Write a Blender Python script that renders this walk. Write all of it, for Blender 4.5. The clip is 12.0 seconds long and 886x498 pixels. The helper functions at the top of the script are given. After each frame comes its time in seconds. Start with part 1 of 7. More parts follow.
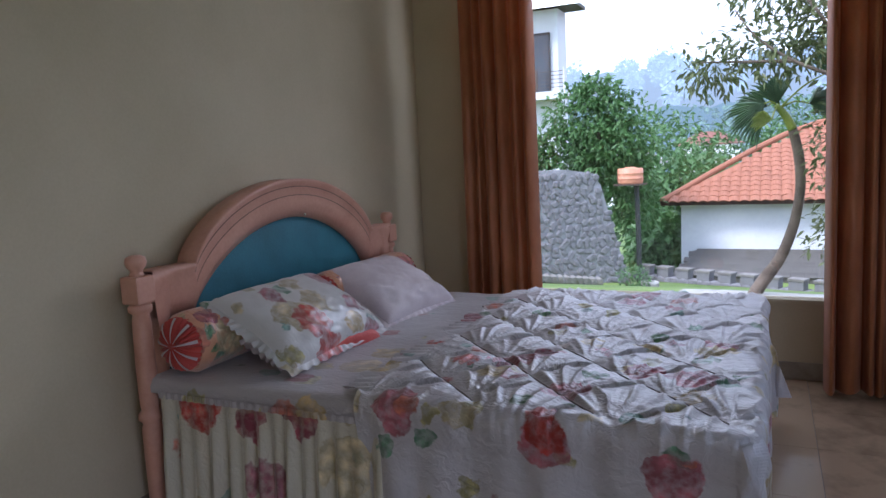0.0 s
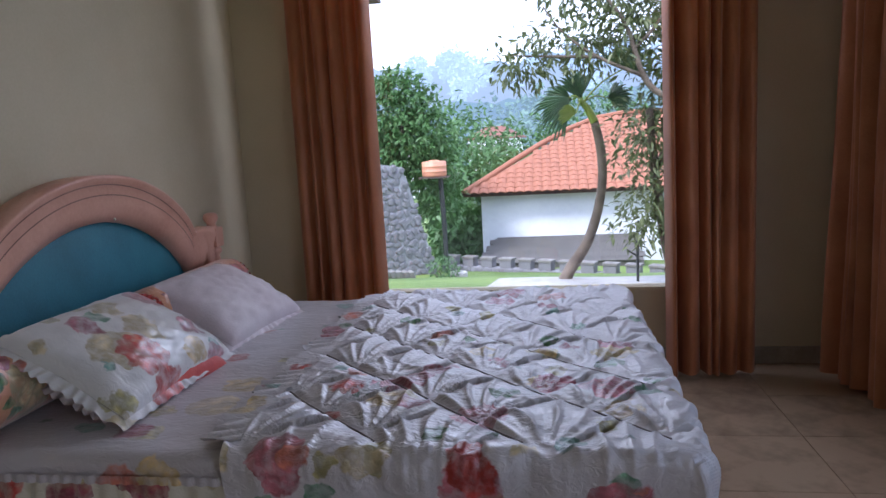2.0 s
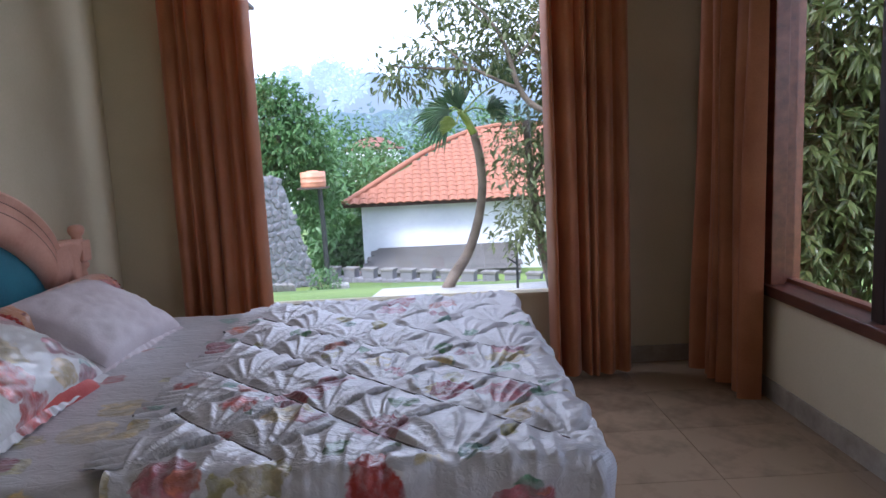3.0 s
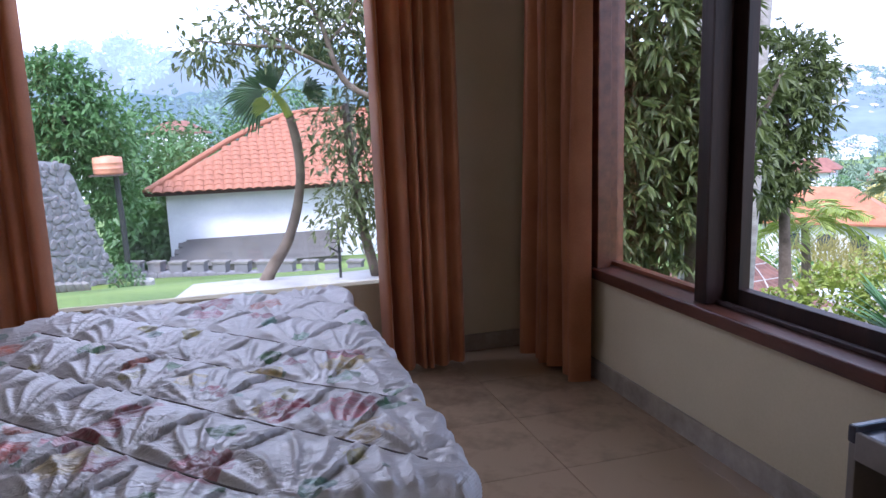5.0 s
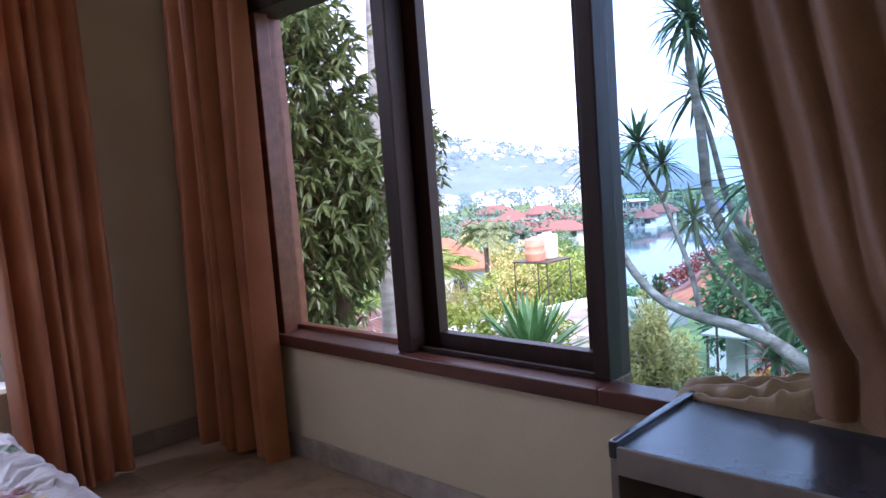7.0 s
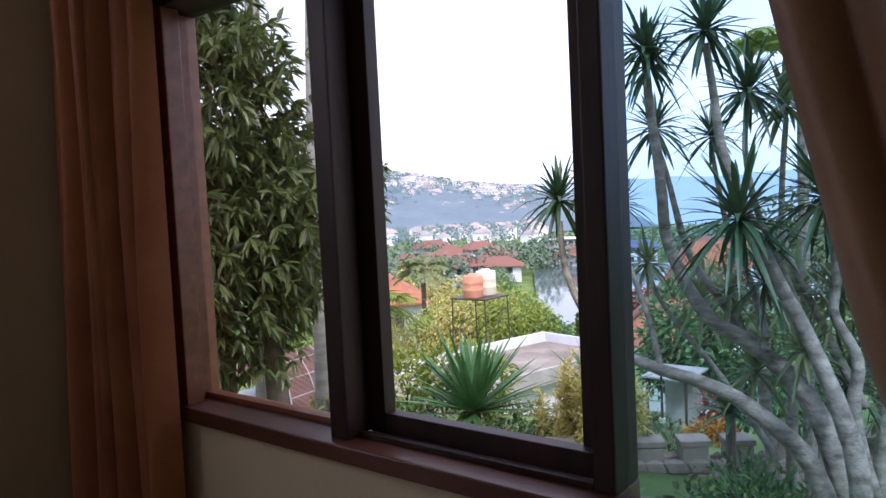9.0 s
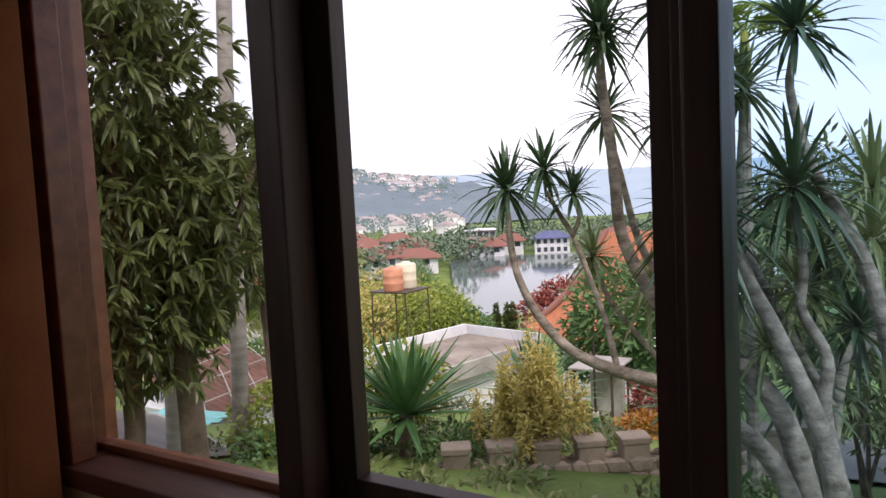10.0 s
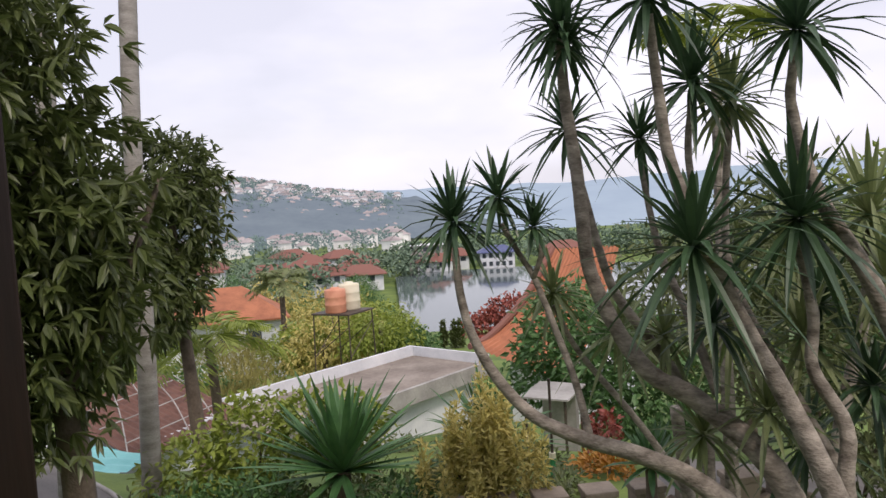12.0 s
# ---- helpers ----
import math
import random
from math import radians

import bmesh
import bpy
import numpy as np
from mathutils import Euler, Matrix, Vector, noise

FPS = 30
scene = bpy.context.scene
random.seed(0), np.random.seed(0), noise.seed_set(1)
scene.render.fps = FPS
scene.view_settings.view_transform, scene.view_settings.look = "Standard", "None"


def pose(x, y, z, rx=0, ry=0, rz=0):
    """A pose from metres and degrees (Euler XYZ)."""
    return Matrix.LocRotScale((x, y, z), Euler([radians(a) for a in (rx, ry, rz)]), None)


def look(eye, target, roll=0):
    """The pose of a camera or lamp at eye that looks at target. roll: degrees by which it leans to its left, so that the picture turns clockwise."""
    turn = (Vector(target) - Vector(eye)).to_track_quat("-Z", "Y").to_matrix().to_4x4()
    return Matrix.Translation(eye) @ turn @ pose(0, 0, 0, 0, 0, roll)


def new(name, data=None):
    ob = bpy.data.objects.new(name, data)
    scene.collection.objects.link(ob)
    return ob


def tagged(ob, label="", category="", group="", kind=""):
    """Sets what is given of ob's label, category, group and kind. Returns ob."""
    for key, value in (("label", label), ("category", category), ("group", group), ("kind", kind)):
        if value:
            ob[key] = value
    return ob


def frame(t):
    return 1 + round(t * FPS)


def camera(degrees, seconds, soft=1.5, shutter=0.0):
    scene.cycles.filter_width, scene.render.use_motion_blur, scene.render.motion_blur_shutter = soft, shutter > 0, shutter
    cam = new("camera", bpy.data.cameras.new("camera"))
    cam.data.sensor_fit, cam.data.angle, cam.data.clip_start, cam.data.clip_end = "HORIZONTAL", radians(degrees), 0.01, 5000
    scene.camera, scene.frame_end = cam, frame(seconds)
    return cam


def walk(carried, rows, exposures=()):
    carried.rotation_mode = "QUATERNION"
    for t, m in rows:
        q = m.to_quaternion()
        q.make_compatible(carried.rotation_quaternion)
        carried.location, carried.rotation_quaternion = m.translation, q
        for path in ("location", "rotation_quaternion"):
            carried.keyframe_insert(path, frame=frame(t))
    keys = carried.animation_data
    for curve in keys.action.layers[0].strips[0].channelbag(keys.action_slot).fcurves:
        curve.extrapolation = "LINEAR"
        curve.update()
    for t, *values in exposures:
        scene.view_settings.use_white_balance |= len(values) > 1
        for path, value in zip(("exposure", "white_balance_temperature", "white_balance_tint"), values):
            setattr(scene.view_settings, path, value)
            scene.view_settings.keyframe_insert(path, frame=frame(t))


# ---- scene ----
# camera and its walk
cam = camera(64.5, 12.0)
SKY, SUN, WINDOW_LAMP = 1.35, 2.6, 7.0
PATH = [
    (0, (0.047, 0.165, 1.323), (-0.795, 1.962, 1.075), -2.7),
    (0.5, (-0.046, 0.319, 1.322), (-0.875, 2.125, 1.096), -1.2),
    (1, (-0.126, 0.384, 1.321), (-0.853, 2.231, 1.077), -1.8),
    (1.5, (-0.225, 0.42, 1.324), (-0.767, 2.326, 1.06), -2.8),
    (2, (-0.307, 0.431, 1.319), (-0.606, 2.387, 1.027), -3.0),
    (2.5, (-0.344, 0.432, 1.316), (-0.49, 2.41, 1.058), -2.5),
    (3, (-0.355, 0.446, 1.31), (-0.312, 2.427, 1.032), -2.6),
    (3.5, (-0.334, 0.469, 1.302), (-0.129, 2.435, 1.0), -2.4),
    (3.7, (-0.324, 0.482, 1.298), (-0.056, 2.438, 0.981), -2.5),
    (5.5, (-0.409, 0.832, 1.285), (0.362, 2.65, 0.963), -2.2),
    (6, (-0.445, 0.944, 1.271), (0.639, 2.602, 0.999), -3.3),
    (6.5, (-0.463, 1.002, 1.253), (0.815, 2.524, 1.023), -3.6),
    (7, (-0.463, 1.045, 1.239), (0.975, 2.42, 1.039), -4.3),
    (9, (-0.078, 1.459, 1.259), (1.488, 2.699, 1.144), -2.8),
    (9.5, (0.096, 1.738, 1.263), (1.747, 2.863, 1.168), -3.9),
    (10, (0.285, 1.959, 1.254), (1.985, 3.002, 1.104), -2.9),
    (10.5, (0.525, 2.125, 1.267), (2.229, 3.166, 1.161), -3.2),
    (11, (0.807, 2.269, 1.255), (2.554, 3.236, 1.148), -2.0),
    (11.5, (1.065, 2.4, 1.318), (2.842, 3.296, 1.128), -3.8),
    (11.7, (1.136, 2.429, 1.322), (2.902, 3.353, 1.162), -3.6),
    (11.8, (1.15, 2.418, 1.329), (2.923, 3.332, 1.18), -3.4),
    (12, (1.175, 2.402, 1.375), (2.954, 3.31, 1.258), -3.4),
]
EXPOSURES = [(0.0, 0.8, 5430, 20), (2.0, 0.95, 5430, 22), (3.5, 1.12, 5380, 20), (5.5, 1.06, 5330, 28), (6.5, 1.2, 5430, 31), (7.2, 1.2, 5480, 31), (8.8, 0.48, 5800, 25), (10.5, -0.13, 7050, 24), (12.0, -0.43, 6750, 21)]
walk(cam, [(t, look(eye, target, roll)) for t, eye, target, roll in PATH], EXPOSURES)

# ---- world, sun, exposure ----
world = bpy.data.worlds.new("hazy_sky")
scene.world = world
world.use_nodes = True
wn, wl = world.node_tree.nodes, world.node_tree.links
wn.clear()
w_out = wn.new("ShaderNodeOutputWorld")
w_bg = wn.new("ShaderNodeBackground")
w_sky = wn.new("ShaderNodeTexSky")
w_sky.sky_type, w_sky.sun_disc = "NISHITA", False
w_sky.sun_elevation, w_sky.sun_rotation = radians(52), radians(215)
w_sky.dust_density = 3.0
w_scale = wn.new("ShaderNodeMix")
w_scale.data_type, w_scale.blend_type = "RGBA", "MULTIPLY"
w_scale.inputs[0].default_value = 1.0
w_scale.inputs[7].default_value = (0.11, 0.11, 0.11, 1)
w_co = wn.new("ShaderNodeTexCoord")
w_map = wn.new("ShaderNodeMapping")
w_map.inputs["Scale"].default_value = (1.4, 1.4, 4.0)
w_noise = wn.new("ShaderNodeTexNoise")
w_noise.inputs["Scale"].default_value, w_noise.inputs["Detail"].default_value = 1.6, 5
w_ramp = wn.new("ShaderNodeValToRGB")
w_ramp.color_ramp.elements[0].position, w_ramp.color_ramp.elements[0].color = 0.35, (0.66, 0.66, 0.66, 1)
w_ramp.color_ramp.elements[1].position, w_ramp.color_ramp.elements[1].color = 0.62, (0.95, 0.95, 0.95, 1)
w_mix = wn.new("ShaderNodeMix")
w_mix.data_type = "RGBA"
w_mix.inputs[7].default_value = (1.04, 1.10, 1.2, 1)
wl.new(w_co.outputs["Generated"], w_map.inputs["Vector"])
wl.new(w_map.outputs["Vector"], w_noise.inputs["Vector"])
wl.new(w_noise.outputs["Fac"], w_ramp.inputs["Fac"])
wl.new(w_sky.outputs["Color"], w_scale.inputs[6])
wl.new(w_scale.outputs[2], w_mix.inputs[6])
wl.new(w_ramp.outputs["Color"], w_mix.inputs[0])
wl.new(w_mix.outputs[2], w_bg.inputs["Color"])
w_bg.inputs["Strength"].default_value = SKY
wl.new(w_bg.outputs[0], w_out.inputs["Surface"])

sun = new("sun", bpy.data.lights.new("sun", "SUN"))
sun.data.energy, sun.data.angle, sun.data.color = SUN, radians(12), (1.0, 0.93, 0.82)
sun.matrix_world = look((-20, -28, 44), (0, 0, 0))

# added area lamp boosting sky light, in window 1's high part above the view
lamp_w1 = new("window_fill", bpy.data.lights.new("window_fill", "AREA"))
lamp_w1.data.shape, lamp_w1.data.size, lamp_w1.data.size_y = "RECTANGLE", 1.9, 0.3
lamp_w1.data.energy, lamp_w1.data.color = WINDOW_LAMP, (0.95, 0.98, 1.0)
lamp_w1.matrix_world = look((-0.5, 4.62, 2.4), (-0.5, 2.6, 1.1))

# added fill lamp in an unseen, made-up opening behind the start of the walk
lamp_fill = new("side_fill", bpy.data.lights.new("side_fill", "AREA"))
lamp_fill.data.shape, lamp_fill.data.size, lamp_fill.data.size_y = "RECTANGLE", 1.6, 1.7
lamp_fill.data.energy, lamp_fill.data.color = 2.5, (0.93, 0.97, 1.0)
lamp_fill.matrix_world = look((1.40, -0.42, 1.05), (-2.1, 0.6, 0.55))


# ---- materials ----
def material(name, dark, light, scale=6.0, rough=0.6, bump=0.1, fine=60.0, metal=0.0, rand=0.0, spec=0.5, coat=0.0, sheen=0.0, stretch=(1, 1, 1), through_light=0.0):
    """Two scales of variation between two colours, fine relief, and a shift from object to object."""
    m = bpy.data.materials.new(name)
    m.use_nodes = True
    n, l = m.node_tree.nodes, m.node_tree.links
    b = n["Principled BSDF"]
    b.inputs["Roughness"].default_value, b.inputs["Metallic"].default_value = rough, metal
    b.inputs["Specular IOR Level"].default_value = spec
    b.inputs["Coat Weight"].default_value = coat
    b.inputs["Sheen Weight"].default_value = sheen
    co = n.new("ShaderNodeTexCoord")
    mp = n.new("ShaderNodeMapping")
    mp.inputs["Scale"].default_value = stretch
    l.new(co.outputs["Object"], mp.inputs["Vector"])
    big, small = n.new("ShaderNodeTexNoise"), n.new("ShaderNodeTexNoise")
    big.inputs["Scale"].default_value, big.inputs["Detail"].default_value = scale, 6
    small.inputs["Scale"].default_value, small.inputs["Detail"].default_value = fine, 4
    l.new(mp.outputs["Vector"], big.inputs["Vector"])
    l.new(mp.outputs["Vector"], small.inputs["Vector"])
    add = n.new("ShaderNodeMath")
    add.operation = "MULTIPLY_ADD"
    add.inputs[1].default_value = 0.35
    l.new(small.outputs["Fac"], add.inputs[0])
    l.new(big.outputs["Fac"], add.inputs[2])
    fac = add.outputs[0]
    if rand:
        info, sh = n.new("ShaderNodeObjectInfo"), n.new("ShaderNodeMath")
        sh.operation = "MULTIPLY_ADD"
        sh.inputs[1].default_value = rand
        l.new(info.outputs["Random"], sh.inputs[0])
        l.new(fac, sh.inputs[2])
        geo, sh2 = n.new("ShaderNodeNewGeometry"), n.new("ShaderNodeMath")
        sh2.operation = "MULTIPLY_ADD"
        sh2.inputs[1].default_value = rand
        l.new(geo.outputs["Random Per Island"], sh2.inputs[0])
        l.new(sh.outputs[0], sh2.inputs[2])
        fac = sh2.outputs[0]
    rp = n.new("ShaderNodeValToRGB")
    rp.color_ramp.elements[0].position, rp.color_ramp.elements[1].position = 0.45, 0.95 + rand
    rp.color_ramp.elements[0].color, rp.color_ramp.elements[1].color = (*dark, 1), (*light, 1)
    l.new(fac, rp.inputs["Fac"])
    l.new(rp.outputs["Color"], b.inputs["Base Color"])
    if bump:
        bp = n.new("ShaderNodeBump")
        bp.inputs["Strength"].default_value, bp.inputs["Distance"].default_value = bump, 0.02
        l.new(small.outputs["Fac"], bp.inputs["Height"])
        l.new(bp.outputs["Normal"], b.inputs["Normal"])
    if through_light:
        tr, mx = n.new("ShaderNodeBsdfTranslucent"), n.new("ShaderNodeMixShader")
        mx.inputs[0].default_value = through_light
        l.new(rp.outputs["Color"], tr.inputs["Color"])
        l.new(b.outputs[0], mx.inputs[1])
        l.new(tr.outputs[0], mx.inputs[2])
        l.new(mx.outputs[0], n["Material Output"].inputs["Surface"])
    return m


def floral(name, ground, size=4.2, amount=0.44, sheen=0.3, creases=0.25):
    """Printed cotton: watercolour roses, yellow blooms and green leaves on a pale ground."""
    m = bpy.data.materials.new(name)
    m.use_nodes = True
    n, l = m.node_tree.nodes, m.node_tree.links
    b = n["Principled BSDF"]
    b.inputs["Roughness"].default_value, b.inputs["Sheen Weight"].default_value = 0.29, sheen
    co = n.new("ShaderNodeTexCoord")
    wob = n.new("ShaderNodeTexNoise")
    wob.inputs["Scale"].default_value, wob.inputs["Detail"].default_value = 17, 3
    l.new(co.outputs["Object"], wob.inputs["Vector"])
    vadd = n.new("ShaderNodeVectorMath")
    vadd.operation = "MULTIPLY_ADD"
    vadd.inputs[1].default_value = (0.075, 0.075, 0.075)
    l.new(wob.outputs["Color"], vadd.inputs[0])
    l.new(co.outputs["Object"], vadd.inputs[2])
    base = n.new("ShaderNodeRGB")
    base.outputs[0].default_value = (*ground, 1)
    last = base.outputs[0]
    petals = n.new("ShaderNodeTexNoise")
    petals.inputs["Scale"].default_value, petals.inputs["Detail"].default_value = 38, 4
    l.new(co.outputs["Object"], petals.inputs["Vector"])
    layers = (
        (size * 1.5, 0.30, ((0.10, 0.22, 0.09), (0.16, 0.33, 0.2), (0.5, 0.44, 0.2), (0.2, 0.36, 0.3)), 0.52, (0.31, 0.7, 0.2)),
        (size, amount * 0.82, ((0.62, 0.47, 0.2), (0.66, 0.54, 0.32), (0.5, 0.16, 0.19), (0.6, 0.43, 0.19)), 0.42, (0.13, 0.4, 0.77)),
        (size, amount * 0.7, ((0.58, 0.06, 0.04), (0.38, 0.07, 0.10), (0.62, 0.20, 0.13), (0.44, 0.15, 0.18)), 0.48, (0.5, 0.1, 0.35)),
    )
    for scale, reach, colours, share, shift in layers:
        mp = n.new("ShaderNodeMapping")
        mp.inputs["Location"].default_value = shift
        l.new(vadd.outputs[0], mp.inputs["Vector"])
        vo = n.new("ShaderNodeTexVoronoi")
        vo.inputs["Scale"].default_value = scale
        l.new(mp.outputs["Vector"], vo.inputs["Vector"])
        sep = n.new("ShaderNodeSeparateColor")
        l.new(vo.outputs["Color"], sep.inputs["Color"])
        pick = n.new("ShaderNodeValToRGB")
        pick.color_ramp.interpolation = "CONSTANT"
        e = pick.color_ramp.elements
        e[0].position, e[0].color = 0.0, (*colours[0], 1)
        e[1].position, e[1].color = 0.27, (*colours[1], 1)
        for k in (2, 3):
            x = e.new(0.27 * k)
            x.color = (*colours[k], 1)
        l.new(sep.outputs["Green"], pick.inputs["Fac"])
        edge = n.new("ShaderNodeMapRange")
        edge.inputs["From Min"].default_value, edge.inputs["From Max"].default_value = reach, reach - 0.03
        l.new(vo.outputs["Distance"], edge.inputs["Value"])
        some = n.new("ShaderNodeMath")
        some.operation = "LESS_THAN"
        some.inputs[1].default_value = share
        l.new(sep.outputs["Red"], some.inputs[0])
        mask = n.new("ShaderNodeMath")
        mask.operation = "MULTIPLY"
        l.new(edge.outputs[0], mask.inputs[0])
        l.new(some.outputs[0], mask.inputs[1])
        pm = n.new("ShaderNodeMapRange")
        pm.inputs["From Min"].default_value, pm.inputs["From Max"].default_value = 0.35, 0.6
        pm.inputs["To Min"].default_value, pm.inputs["To Max"].default_value = 0.55, 1.0
        l.new(petals.outputs["Fac"], pm.inputs["Value"])
        mask2 = n.new("ShaderNodeMath")
        mask2.operation = "MULTIPLY"
        l.new(mask.outputs[0], mask2.inputs[0])
        l.new(pm.outputs[0], mask2.inputs[1])
        mx = n.new("ShaderNodeMix")
        mx.data_type = "RGBA"
        l.new(mask2.outputs[0], mx.inputs[0])
        l.new(last, mx.inputs[6])
        petal = n.new("ShaderNodeTexVoronoi")
        petal.inputs["Scale"].default_value = scale * 3.4
        l.new(mp.outputs["Vector"], petal.inputs["Vector"])
        tone = n.new("ShaderNodeMapRange")
        tone.inputs["From Min"].default_value, tone.inputs["From Max"].default_value = 0.1, 0.6
        tone.inputs["To Min"].default_value, tone.inputs["To Max"].default_value = 1.25, 0.6
        l.new(petal.outputs["Distance"], tone.inputs["Value"])
        shade = n.new("ShaderNodeMix")
        shade.data_type, shade.blend_type = "RGBA", "MULTIPLY"
        shade.inputs[0].default_value = 1.0
        l.new(pick.outputs["Color"], shade.inputs[6])
        l.new(tone.outputs[0], shade.inputs[7])
        l.new(shade.outputs[2], mx.inputs[7])
        last = mx.outputs[2]
    l.new(last, b.inputs["Base Color"])
    crease, cmap, cb = n.new("ShaderNodeTexNoise"), n.new("ShaderNodeMapping"), n.new("ShaderNodeBump")
    cmap.inputs["Rotation"].default_value, cmap.inputs["Scale"].default_value = (0, 0, 0.35), (9, 34, 14)
    crease.inputs["Scale"].default_value, crease.inputs["Detail"].default_value, crease.inputs["Distortion"].default_value = 1.0, 3, 1.2
    cb.inputs["Strength"].default_value, cb.inputs["Distance"].default_value = creases, 0.03
    l.new(vadd.outputs[0], cmap.inputs["Vector"])
    l.new(cmap.outputs["Vector"], crease.inputs["Vector"])
    l.new(crease.outputs["Fac"], cb.inputs["Height"])
    weave, bp = n.new("ShaderNodeTexNoise"), n.new("ShaderNodeBump")
    l.new(cb.outputs["Normal"], bp.inputs["Normal"])
    weave.inputs["Scale"].default_value, weave.inputs["Detail"].default_value = 90, 3
    bp.inputs["Strength"].default_value, bp.inputs["Distance"].default_value = 0.06, 0.006
    l.new(co.outputs["Object"], weave.inputs["Vector"])
    l.new(weave.outputs["Fac"], bp.inputs["Height"])
    l.new(bp.outputs["Normal"], b.inputs["Normal"])
    return m


def glass(name, tint):
    m = bpy.data.materials.new(name)
    m.use_nodes = True
    b = m.node_tree.nodes["Principled BSDF"]
    b.inputs["Base Color"].default_value = (*tint, 1)
    b.inputs["Transmission Weight"].default_value, b.inputs["Roughness"].default_value, b.inputs["IOR"].default_value = 1.0, 0.0, 1.45
    return m


